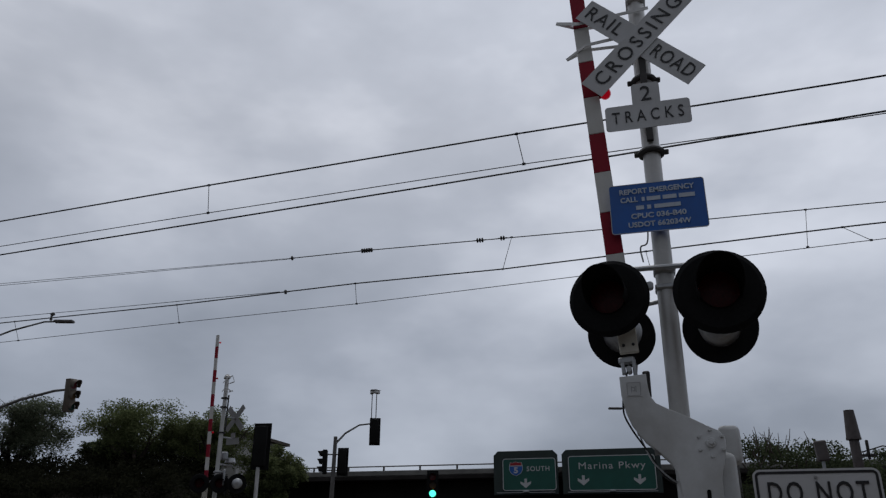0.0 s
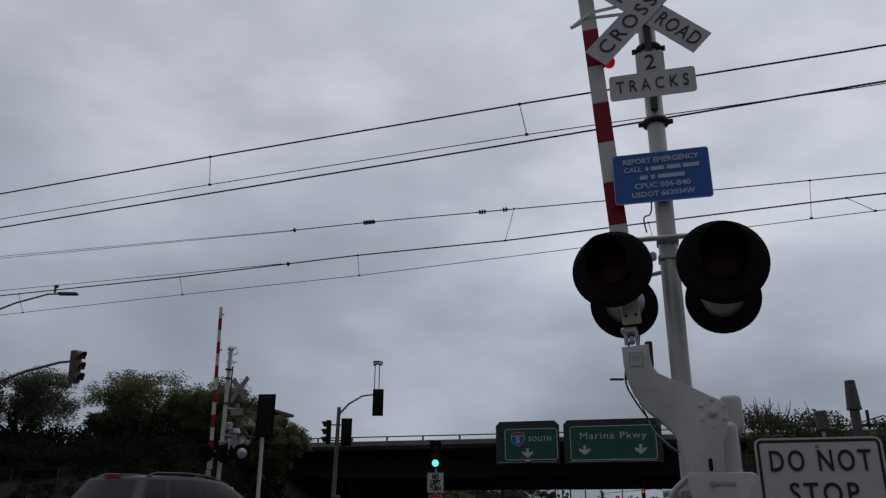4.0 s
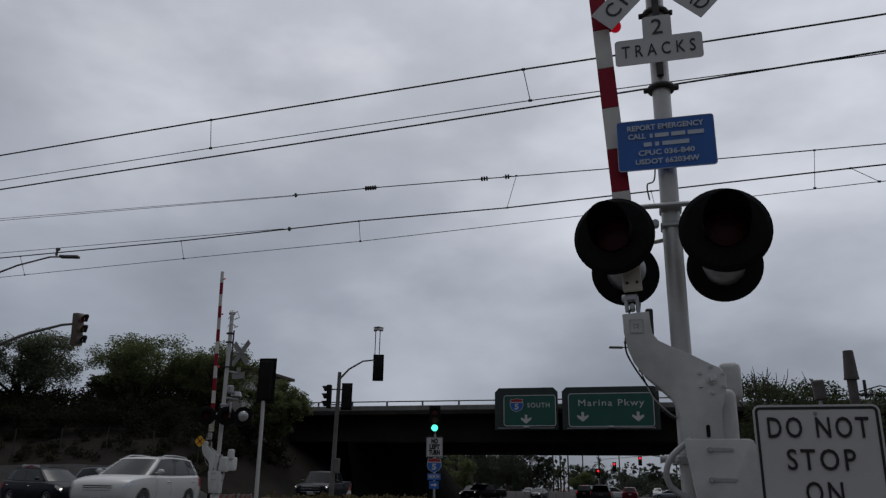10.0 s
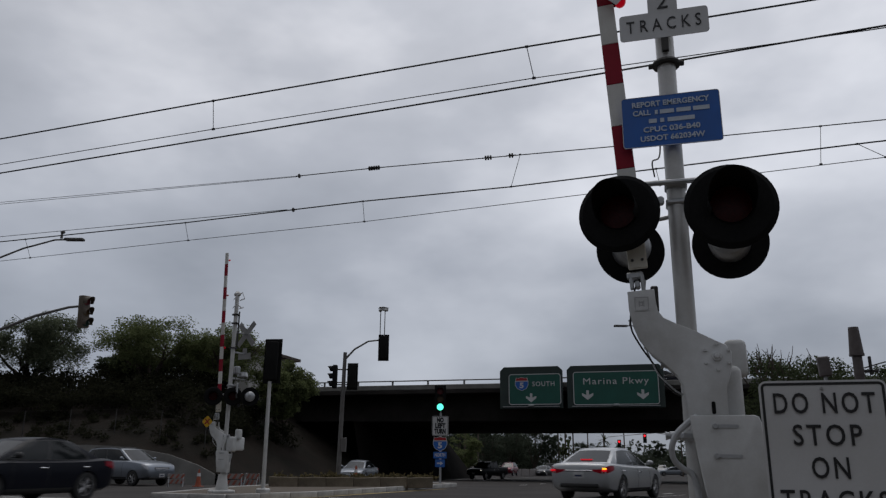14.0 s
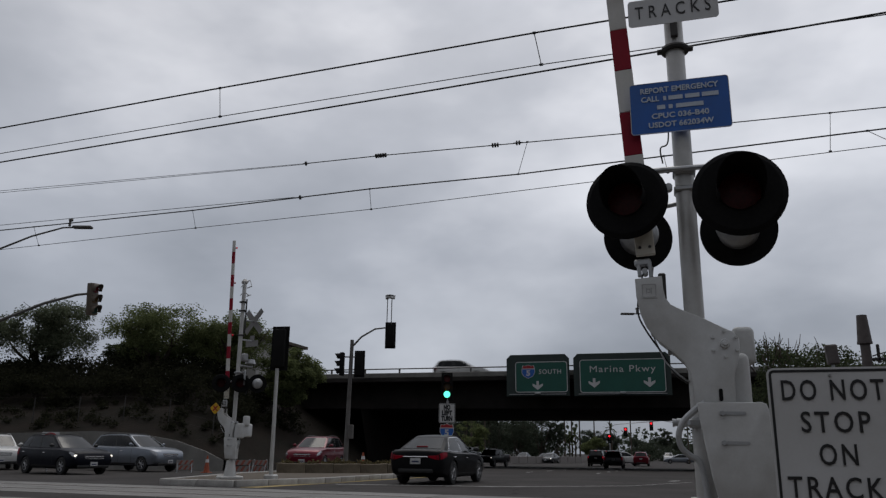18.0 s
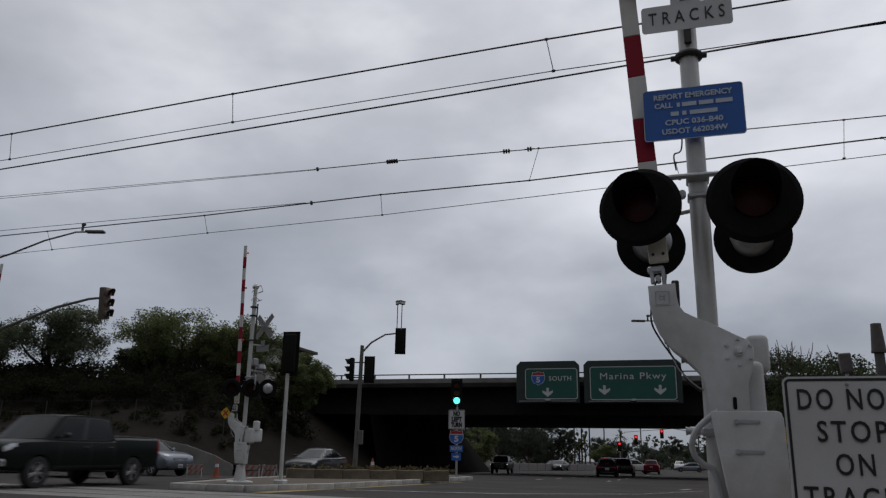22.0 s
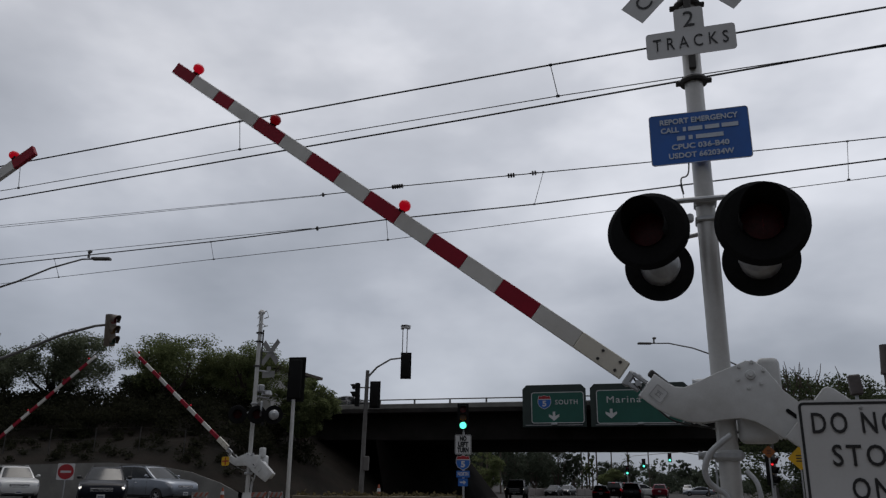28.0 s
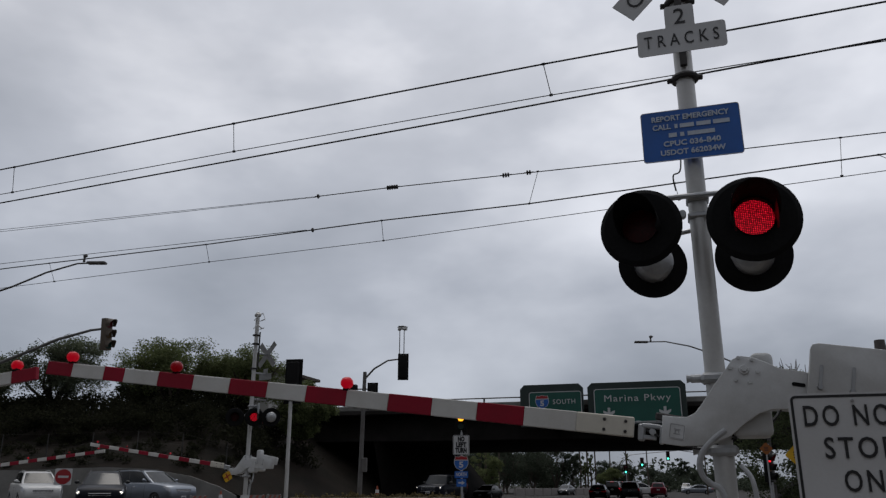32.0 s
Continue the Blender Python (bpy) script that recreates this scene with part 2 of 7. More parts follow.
M["rusty"] = surface("brown_grey_weathered_steel", (0.105, 0.092, 0.090), 0.7, 0.2, scale=3, fine=30, var=0.2, dirt=(0.06, 0.045, 0.04), dirt_amount=0.7)
M["kerb"] = surface("kerb_concrete", (0.40, 0.39, 0.37), 0.85, scale=1.5, fine=30, var=0.18, bump=0.25, dirt=(0.17, 0.16, 0.145), dirt_amount=0.7, per_object=0.08)
M["sand"] = surface("sandy_island_fill", (0.078, 0.058, 0.038), 0.95, scale=1.2, fine=18, var=0.35, bump=0.5, dirt=(0.055, 0.047, 0.036), dirt_amount=0.7)
M["sand_wall"] = surface("sandy_stained_concrete", (0.165, 0.135, 0.095), 0.9, scale=1.6, fine=20, var=0.25, bump=0.4, dirt=(0.06, 0.048, 0.034), dirt_amount=0.9, per_object=0.15)
M["panel"] = surface("crossing_panel_concrete", (0.165, 0.16, 0.15), 0.8, scale=0.9, fine=25, var=0.15, bump=0.2, dirt=(0.12, 0.115, 0.11), dirt_amount=0.8, per_object=0.12)
M["rail"] = surface("worn_rail_steel", (0.36, 0.34, 0.32), 0.35, 0.9, scale=2, fine=60, dirt=(0.16, 0.10, 0.07), dirt_amount=0.6)
M["road_white"] = surface("worn_white_road_paint", (0.55, 0.55, 0.53), 0.75, scale=2.5, fine=30, var=0.25, dirt=(0.2, 0.2, 0.19), dirt_amount=0.8)
M["road_yellow"] = surface("worn_yellow_road_paint", (0.30, 0.22, 0.07), 0.75, scale=2.5, fine=30, var=0.25, dirt=(0.22, 0.16, 0.06), dirt_amount=0.8)
M["silver"] = surface("aluminium_paint", (0.52, 0.515, 0.50), 0.42, 0.30, scale=2.2, fine=45, var=0.07, bump=0.08, dirt=(0.30, 0.295, 0.28), dirt_amount=0.55)
M["galv"] = surface("galvanised_steel", (0.42, 0.43, 0.44), 0.45, 0.75, scale=4, fine=28, var=0.16, bump=0.06, dirt=(0.25, 0.25, 0.25), dirt_amount=0.5)
M["cast_white"] = surface("white_painted_casting", (0.56, 0.57, 0.57), 0.5, 0.0, scale=2.4, fine=60, var=0.06, bump=0.18, dirt=(0.30, 0.29, 0.27), dirt_amount=0.6, bump_dist=0.002)
M["bolt"] = surface("dull_bolt_steel", (0.36, 0.36, 0.36), 0.45, 0.7, scale=10, fine=80, var=0.1, bump=0)
M["iron"] = surface("dark_clamp_iron", (0.055, 0.052, 0.05), 0.6, 0.5, scale=8, fine=50, var=0.3)
M["black"] = surface("matt_black_paint", (0.012, 0.012, 0.0125), 0.8, 0.0, scale=3, fine=40, var=0.3, bump=0.05, dirt=(0.008, 0.008, 0.008), dirt_amount=0.6, spec=0.06)
M["sig_black"] = surface("signal_black_plastic", (0.010, 0.010, 0.010), 0.7, 0.0, scale=3, fine=40, var=0.2, bump=0.03, spec=0.1)
M["sig_green"] = surface("brownish_olive_signal_paint", (0.100, 0.078, 0.058), 0.6, 0.0, scale=3, fine=40, var=0.2, bump=0.03)
M["sign_white"] = surface("reflective_white_sheeting", (0.52, 0.525, 0.53), 0.5, 0.0, scale=1.8, fine=70, var=0.04, bump=0.02, dirt=(0.40, 0.395, 0.38), dirt_amount=0.6)
M["sign_back"] = surface("dull_aluminium_sign_back", (0.25, 0.25, 0.245), 0.55, 0.3, scale=2, fine=40, var=0.08, bump=0.02, dirt=(0.16, 0.155, 0.15), dirt_amount=0.6)
M["notice_ink"] = surface("pale_blue_faded_lettering", (0.50, 0.56, 0.64), 0.5, 0.0, scale=5, fine=40, var=0.1, bump=0)
M["sign_black"] = surface("black_sign_ink", (0.012, 0.012, 0.013), 0.5, 0.0, scale=5, fine=40, var=0.25, bump=0)
M["sign_blue"] = surface("blue_sign_sheeting", (0.008, 0.105, 0.42), 0.5, 0.0, scale=2.5, fine=60, var=0.06, bump=0.02, dirt=(0.03, 0.075, 0.2), dirt_amount=0.5)
M["sign_green"] = surface("green_sign_sheeting", (0.006, 0.085, 0.062), 0.42, 0.0, scale=0.8, fine=20, var=0.08, bump=0.02)
M["sign_frame"] = surface("dark_green_sign_backing", (0.020, 0.034, 0.030), 0.6, 0.0, scale=1, fine=15, var=0.15, bump=0.05)
M["sign_red"] = surface("red_sign_sheeting", (0.33, 0.015, 0.02), 0.4, 0.0, scale=3, fine=40, var=0.1, bump=0.02)
M["sign_yellow"] = surface("yellow_sign_sheeting", (0.62, 0.36, 0.01), 0.4, 0.0, scale=3, fine=40, var=0.1, bump=0.02)
M["stripe_red"] = surface("red_arm_sheeting", (0.27, 0.008, 0.024), 0.55, 0.0, scale=2.2, fine=60, var=0.1, bump=0.03, dirt=(0.17, 0.012, 0.022), dirt_amount=0.5, per_object=0.06, spec=0.2)
M["stripe_white"] = surface("white_arm_sheeting", (0.58, 0.57, 0.54), 0.42, 0.0, scale=2.2, fine=60, var=0.05, bump=0.03, dirt=(0.40, 0.38, 0.34), dirt_amount=0.6, per_object=0.05)
M["arm_root"] = surface("bare_fibreglass_arm", (0.60, 0.57, 0.49), 0.5, 0.0, scale=2.2, fine=60, var=0.06, bump=0.03, dirt=(0.42, 0.39, 0.33), dirt_amount=0.5)
M["lens_off"] = surface("unlit_dark_red_lens", (0.045, 0.002, 0.003), 0.35, 0.0, scale=40, fine=120, var=0.4, bump=0.2, dirt=(0.02, 0.002, 0.002), dirt_amount=0.8, spec=0.15)
M["led_red"] = glow("lit_red_diodes", (1.0, 0.010, 0.035), 0.62, dots=78)
M["lamp_red_lens"] = glow("red_arm_lamp_lens", (1.0, 0.006, 0.02), 0.05, base=(0.10, 0.004, 0.008))
M["lamp_red_lit"] = glow("lit_red_arm_lamp", (1.0, 0.006, 0.03), 0.20, base=(0.09, 0.002, 0.004))
M["sig_red"] = glow("red_signal_lamp", (1.0, 0.02, 0.03), 1.4)
M["sig_amber"] = glow("amber_signal_lamp", (1.0, 0.36, 0.02), 2.0)
M["sig_go"] = glow("green_signal_lamp", (0.10, 1.0, 0.68), 1.5)
M["lens_red_dark"] = surface("unlit_red_signal_lens", (0.11, 0.008, 0.012), 0.3, scale=20, fine=60, bump=0)
M["lens_amber_dark"] = surface("unlit_amber_signal_lens", (0.09, 0.045, 0.01), 0.3, scale=20, fine=60, bump=0)
M["lens_green_dark"] = surface("unlit_green_signal_lens", (0.01, 0.04, 0.03), 0.3, scale=20, fine=60, bump=0)
M["pole_dark"] = surface("dull_weathered_pole_steel", (0.13, 0.125, 0.12), 0.6, 0.2, scale=2, fine=30, var=0.2, dirt=(0.07, 0.062, 0.055), dirt_amount=0.7)
M["wire"] = surface("weathered_copper_wire", (0.035, 0.037, 0.04), 0.6, 0.3, scale=5, fine=30, var=0.2, bump=0)
M["conduit"] = surface("grey_flexible_conduit", (0.40, 0.41, 0.42), 0.5, 0.1, scale=9, fine=90, var=0.12, bump=0.3)
M["cable"] = surface("black_cable_sheath", (0.02, 0.02, 0.02), 0.5, scale=9, fine=60, bump=0)
M["bark"] = surface("grey_brown_bark", (0.075, 0.058, 0.045), 0.95, scale=2, fine=14, var=0.4, bump=0.7, bump_dist=0.03)
M["leaf_a"] = leaf_mat("olive_green_foliage", (0.085, 0.104, 0.046), (0.175, 0.20, 0.090))
M["leaf_b"] = leaf_mat("dark_green_foliage", (0.040, 0.052, 0.028), (0.080, 0.096, 0.050))
M["leaf_c"] = leaf_mat("grey_green_foliage", (0.075, 0.090, 0.058), (0.145, 0.162, 0.105))
# ivy darker than its own green: the shade under the trees is in it
M["leaf_d"] = leaf_mat("shade_dark_ivy", (0.014, 0.015, 0.009), (0.028, 0.029, 0.017))
M["leaf_far"] = leaf_mat("dull_distant_foliage", (0.045, 0.056, 0.040), (0.080, 0.094, 0.066), 0.25)
M["weed"] = leaf_mat("dry_weed", (0.06, 0.048, 0.025), (0.15, 0.125, 0.065))
M["palm"] = leaf_mat("palm_frond_green", (0.025, 0.035, 0.015), (0.09, 0.10, 0.045))
M["tyre"] = surface("tyre_rubber", (0.016, 0.016, 0.016), 0.8, scale=6, fine=60, var=0.3, bump=0.2)
M["alloy"] = surface("alloy_wheel", (0.45, 0.45, 0.46), 0.3, 0.85, scale=6, fine=60, var=0.1, bump=0)
M["chrome"] = surface("chrome_trim", (0.62, 0.62, 0.63), 0.15, 1.0, scale=6, fine=60, var=0.05, bump=0)
M["car_black_trim"] = surface("black_plastic_trim", (0.014, 0.014, 0.014), 0.55, scale=5, fine=80, var=0.2, bump=0.1)
M["car_glass"] = glass_mat("dark_car_glass", (0.010, 0.012, 0.013))
M["head_off"] = surface("clear_headlight", (0.45, 0.46, 0.48), 0.12, 0.3, scale=20, fine=40, bump=0)
M["head_on"] = glow("lit_headlight", (1.0, 0.95, 0.85), 1.3, base=(0.5, 0.5, 0.5))
M["tail"] = glow("red_tail_light", (1.0, 0.01, 0.03), 0.025, base=(0.10, 0.003, 0.012))
M["brake"] = glow("lit_brake_light", (1.0, 0.012, 0.03), 0.42, base=(0.2, 0.005, 0.01))
M["plate"] = surface("number_plate_white", (0.5, 0.5, 0.5), 0.45, scale=9, fine=40, bump=0)
M["plate_bar"] = surface("number_plate_blue", (0.03, 0.04, 0.09), 0.45, scale=9, fine=40, bump=0)
M["faded_white"] = surface("dirty_faded_white_board", (0.22, 0.20, 0.19), 0.7, scale=5, fine=40, var=0.2, bump=0.02)
M["faded_orange"] = surface("faded_pinkish_orange_board", (0.26, 0.075, 0.05), 0.7, scale=5, fine=40, var=0.2, bump=0.02)
M["sign_orange"] = surface("orange_sign_sheeting", (0.26, 0.078, 0.01), 0.6, scale=5, fine=40, var=0.15, bump=0.02)
M["orange"] = surface("orange_plastic", (0.30, 0.06, 0.02), 0.5, scale=5, fine=40, var=0.15)
M["building"] = surface("pale_building_wall", (0.36, 0.35, 0.33), 0.8, scale=0.3, fine=4, var=0.1, bump=0)


def paint(name, color, metal=0.35):
    dark = max(color) < 0.03
    return surface(name, color, 0.34, 0.0 if dark else metal, scale=0.9, fine=120, var=0.06, bump=0.0, dirt=tuple(c * 0.8 for c in color), dirt_amount=0.6, coat=0.02 if dark else 0.3, spec=0.08 if dark else 0.3)


# ---- mesh helpers ----
def add_box(bm, size, at=(0, 0, 0), m=None, bevel=0.0, seg=1):
    r = bmesh.ops.create_cube(bm, size=1.0)
    vs = r["verts"]
    bmesh.ops.scale(bm, vec=size, verts=vs)
    if bevel:
        es = list({e for v in vs for e in v.link_edges})
        out = bmesh.ops.bevel(bm, geom=es, offset=bevel, segments=seg, affect="EDGES", profile=0.5)
        vs = list({v for f in out["faces"] for v in f.verts} | {v for v in vs if v.is_valid})
    bmesh.ops.transform(bm, matrix=Matrix.Translation(at) @ (m or Matrix()), verts=vs)
    return bm


def add_cyl(bm, r1, r2, p, q, seg=16, caps=True):
    """A cone or cylinder from point p to point q."""
    p, q = Vector(p), Vector(q)
    d = q - p
    m = Matrix.Translation((p + q) / 2) @ d.to_track_quat("Z", "Y").to_matrix().to_4x4()
    bmesh.ops.create_cone(bm, cap_ends=caps, segments=seg, radius1=r1, radius2=r2, depth=d.length, matrix=m)
    return bm


def add_ball(bm, r, at, scale=(1, 1, 1), u=12, v=8):
    bmesh.ops.create_uvsphere(bm, u_segments=u, v_segments=v, radius=r, matrix=Matrix.Translation(at) @ Matrix.Diagonal((*scale, 1)))
    return bm


def add_tube(bm, pts, r, seg=8, r_end=None):
    """A round tube through the points, tapering to r_end."""
    pts = [Vector(p) for p in pts]
    rings, side = [], None
    for i, p in enumerate(pts):
        d = (pts[min(i + 1, len(pts) - 1)] - pts[max(i - 1, 0)]).normalized()
        if side is None:
            side = d.orthogonal().normalized()
        side = (side - d * side.dot(d)).normalized()
        up = d.cross(side)
        rad = r + ((r_end - r) * i / (len(pts) - 1) if r_end is not None else 0)
        rings.append([bm.verts.new(p + (side * math.cos(2 * math.pi * k / seg) + up * math.sin(2 * math.pi * k / seg)) * rad) for k in range(seg)])
    for a, b in zip(rings, rings[1:]):
        for k in range(seg):
            bm.faces.new((a[k], a[(k + 1) % seg], b[(k + 1) % seg], b[k]))
    bm.faces.new(rings[0][::-1])
    bm.faces.new(rings[-1])
    return bm


def curve(pts, n=6):
    """A smooth line through the points."""
    p = [Vector(q) for q in pts]
    p = [p[0] * 2 - p[1]] + p + [p[-1] * 2 - p[-2]]
    out = []
    for a, b, c, d in zip(p, p[1:], p[2:], p[3:]):
        for k in range(n):
            t = k / n
            out.append(0.5 * (2 * b + (c - a) * t + (2 * a - 5 * b + 4 * c - d) * t * t + (3 * b - a - 3 * c + d) * t ** 3))
    return [tuple(q) for q in out + [p[-2]]]


def add_prism(bm, outline, y0, y1, bevel=0.0, seg=2):
    """An outline in x and z, pushed from y0 to y1."""
    a = [bm.verts.new((x, y0, z)) for x, z in outline]
    b = [bm.verts.new((x, y1, z)) for x, z in outline]
    f1, f2 = bm.faces.new(a), bm.faces.new(b[::-1])
    k = len(a)
    for i in range(k):
        bm.faces.new((a[i], b[i], b[(i + 1) % k], a[(i + 1) % k]))
    bmesh.ops.recalc_face_normals(bm, faces=bm.faces[:])
    if bevel:
        es = [e for e in {*f1.edges, *f2.edges}]
        bmesh.ops.bevel(bm, geom=es, offset=bevel, segments=seg, affect="EDGES", profile=0.5)
    return bm


def rounded(w, h, r, n=5):
    pts = []
    for cx, cz, a0 in ((w / 2 - r, h / 2 - r, 0), (-w / 2 + r, h / 2 - r, 90), (-w / 2 + r, -h / 2 + r, 180), (w / 2 - r, -h / 2 + r, 270)):
        for k in range(n + 1):
            a = radians(a0 + 90 * k / n)
            pts.append((cx + r * math.cos(a), cz + r * math.sin(a)))
    return pts


def lathe(bm, profile, seg=24, m=None):
    """A profile of (radius, along) turned about the y axis."""
    rings = []
    for r, y in profile:
        rings.append([bm.verts.new((r * math.cos(2 * math.pi * k / seg), y, r * math.sin(2 * math.pi * k / seg))) for k in range(seg)])
    for a, b in zip(rings, rings[1:]):
        for k in range(seg):
            bm.faces.new((a[k], a[(k + 1) % seg], b[(k + 1) % seg], b[k]))
    if m:
        bmesh.ops.transform(bm, matrix=m, verts=[v for r in rings for v in r])
    return bm


def new_bm():
    return bmesh.new()


def to_mesh(name, bm, material, smooth=35):
    bmesh.ops.recalc_face_normals(bm, faces=bm.faces[:])
    me = bpy.data.meshes.new(name)
    bm.to_mesh(me)
    bm.free()
    me.materials.append(material)
    if smooth:
        me.shade_smooth()
        me.set_sharp_from_angle(angle=radians(smooth))
    return me


def part(name, bm, material, parent=None, label="", smooth=35, m=None):
    ob = new(name, to_mesh(name, bm, material, smooth) if isinstance(bm, bmesh.types.BMesh) else bm)
    if parent is not None:
        ob.parent = parent
    if m is not None:
        ob.matrix_basis = m
    return tagged(ob, label=label)


def thing(name, label, category, m=None, group="", kind=""):
    ob = new(name)
    ob.empty_display_size = 0.2
    if m is not None:
        ob.matrix_basis = m
    return tagged(ob, label, category, group, kind)


def setting(name, bm, material, label, category, smooth=35):
    return tagged(part(name, bm, material, None, label, smooth), category=category, kind="structure")


def text_mesh(body, size, depth=0.002, spacing=1.0, align="CENTER", width=None, bold=0.0):
    """Built-in lettering as a mesh that stands in the x-z plane and faces -y; width: squeezed or stretched to it."""
    cu = bpy.data.curves.new("lettering", "FONT")
    cu.body, cu.size, cu.extrude, cu.align_x, cu.align_y, cu.space_character, cu.offset, cu.resolution_u = body, size, depth, align, "CENTER", spacing, bold, 3
    ob = bpy.data.objects.new("lettering", cu)
    scene.collection.objects.link(ob)
    bpy.context.view_layer.update()
    me = bpy.data.meshes.new_from_object(ob.evaluated_get(bpy.context.evaluated_depsgraph_get()))
    bpy.data.objects.remove(ob)
    k = 1.0
    if width:
        xs = [v.co.x for v in me.vertices]
        k = width / (max(xs) - min(xs))
    me.transform(Matrix(((k, 0, 0, 0), (0, 0, -1, 0), (0, 1, 0, 0), (0, 0, 0, 1))))
    return me


def letters(body, size, material, parent, m, name="lettering", width=None, spacing=1.0, bold=0.0):
    me = text_mesh(body, size, spacing=spacing, width=width, bold=bold)
    me.materials.clear()
    me.materials.append(material)
    return part(name, me, material, parent, m=m)


def g(b):
    """Height of the ground along the street: level over the tracks, dipping to the underpass."""
    return 0.0 if b < 34 else (-0.5 * (b - 34) / 50 if b < 84 else -0.5)


def gd(a, b):
    """The street dips before the tracks, and its oncoming side lies a little lower beyond them."""
    dip = 0.12 * max(0.0, min(1.0, (9.0 - b) / 3)) * max(0.0, min(1.0, (-0.9 - a) / 0.6)) * max(0.0, min(1.0, (b + 40) / 20))
    return g(b) - dip - 0.2 * max(0.0, min(1.0, (-17 - a) / 7)) * max(0.0, min(1.0, (b - 18) / 8))


# ---- ground and street ----
bm = new_bm()
cuts_a = [-1500, -300, -60, -24, -17, -12, -1.5, -0.9, 0, 6, 60, 300, 1500]
cuts_b = [-600, -60, -40, -20, 0, 6, 9, 18, 26, 34, 60, 84, 200, 600, 2500]
grid = [[bm.verts.new((a, b, gd(a, b))) for a in cuts_a] for b in cuts_b]
for r0, r1 in zip(grid, grid[1:]):
    for k in range(len(cuts_a) - 1):
        bm.faces.new((r0[k], r0[k + 1], r1[k + 1], r1[k]))
setting("road", bm, M["asphalt"], "worn grey asphalt street running under the freeway bridge", "road", 0)


def strip(name, pts, z, material, label, category="road marking"):
    b_ = new_bm()
    b_.faces.new([b_.verts.new((a, b, gd(a, b) + z)) for a, b in pts])
    return setting(name, b_, material, label, category, 0)


# two tracks set flush into the crossing
TRACKS = (9.75, 14.9)
LEAN = -0.075


def track_b(b0, a):
    return b0 + LEAN * (a + 5)


for b0 in TRACKS:
    for side in (-0.75, 0.75):
        bm = new_bm()
        for dz, w, h in ((0.006, 0.07, 0.02),):
            p = [(-160, 0), (120, 0)]
            vs = []
            for a in (-160, 120):
                c = track_b(b0, a) + side
                vs.append([bm.verts.new((a, c + dx, z)) for dx, z in ((-w / 2, 0.0), (-w / 2, 0.018), (w / 2, 0.018), (w / 2, 0.0))])
            for k in range(3):
                bm.faces.new((vs[0][k], vs[0][k + 1], vs[1][k + 1], vs[1][k]))
        setting("track_rail", bm, M["rail"], "worn steel rail set flush in the street crossing", "rail")
crossing = thing("crossing_surface", "pale concrete crossing panels between the tram rails", "road surface", kind="structure")
pan = {}
for w in (1.34, 1.0):
    b_ = new_bm()
    add_box(b_, (2.36, w, 0.03), (0, 0, 0.0), bevel=0.006)
    pan[w] = to_mesh("panel", b_, M["panel"])
for b0 in TRACKS:
    for dy, w in ((0, 1.34), (-1.32, 1.0), (1.32, 1.0)):
        for k in range(14):
            a = -30 + 2.4 * k
            if a > 4:
                continue
            part("panel", pan[w], M["panel"], crossing, m=pose(a, track_b(b0, a) + dy, -0.003, rz=math.degrees(math.atan(LEAN))))

# lane markings, stop lines, median nose lines
for a in (-7.3, -3.7):
    for k in range(9):
        b0 = 41 + 7 * k
        strip("lane_line", [(a - .06, b0), (a + .06, b0), (a + .06, b0 + 2.2), (a - .06, b0 + 2.2)], 0.006, M["road_white"], "worn white lane dash on the asphalt")
for k in range(5):
    b0 = -12 + 4.5 * k - (0 if k < 4 else 1.5)
    strip("lane_line", [(-3.76, b0), (-3.64, b0), (-3.64, b0 + 2.2), (-3.76, b0 + 2.2)], 0.006, M["road_white"], "worn white lane dash on the asphalt")
strip("stop_line", [(-21.5, 22.4), (-13.2, 22.4), (-13.2, 22.8), (-21.5, 22.8)], 0.006, M["road_white"], "worn white stop line before the tracks")
strip("stop_line", [(-10.6, 3.9), (-1.55, 3.9), (-1.55, 4.3), (-10.6, 4.3)], 0.006, M["road_white"], "worn white stop line before the tracks")
strip("edge_line", [(-10.3, 17.6), (-9.8, 17.7), (-8.3, 30.5), (-8.45, 30.5)], 0.006, M["road_yellow"], "worn yellow edge line beside the median")
strip("edge_line", [(-0.2, 29.0), (-0.05, 29.0), (3.2, 40.0), (3.0, 40.0)], 0.006, M["road_white"], "white edge line curving to the ramp")
for k, (a0, b0, a1, b1) in enumerate(((-9.0, 20.5, -4.6, 21.4), (-4.6, 21.4, -1.2, 24.0), (-1.2, 24.0, 0.6, 28.4))):
    strip("edge_line", [(a0, b0), (a1, b1), (a1, b1 + .14), (a0, b0 + .14)], 0.008, M["road_white"], "white guide line curving towards the ramp")


def slab(name, outline, z0, z1, material, label, category, bevel=0.03):
    b_ = new_bm()
    lo = [b_.verts.new((a, b, g(b) + z0)) for a, b in outline]
    hi = [b_.verts.new((a, b, g(b) + z1)) for a, b in outline]
    top = b_.faces.new(hi)
    for i in range(len(lo)):
        j = (i + 1) % len(lo)
        b_.faces.new((lo[i], lo[j], hi[j], hi[i]))
    if bevel:
        bmesh.ops.bevel(b_, geom=list(top.edges), offset=bevel, segments=2, affect="EDGES")
    return setting(name, b_, material, label, category)


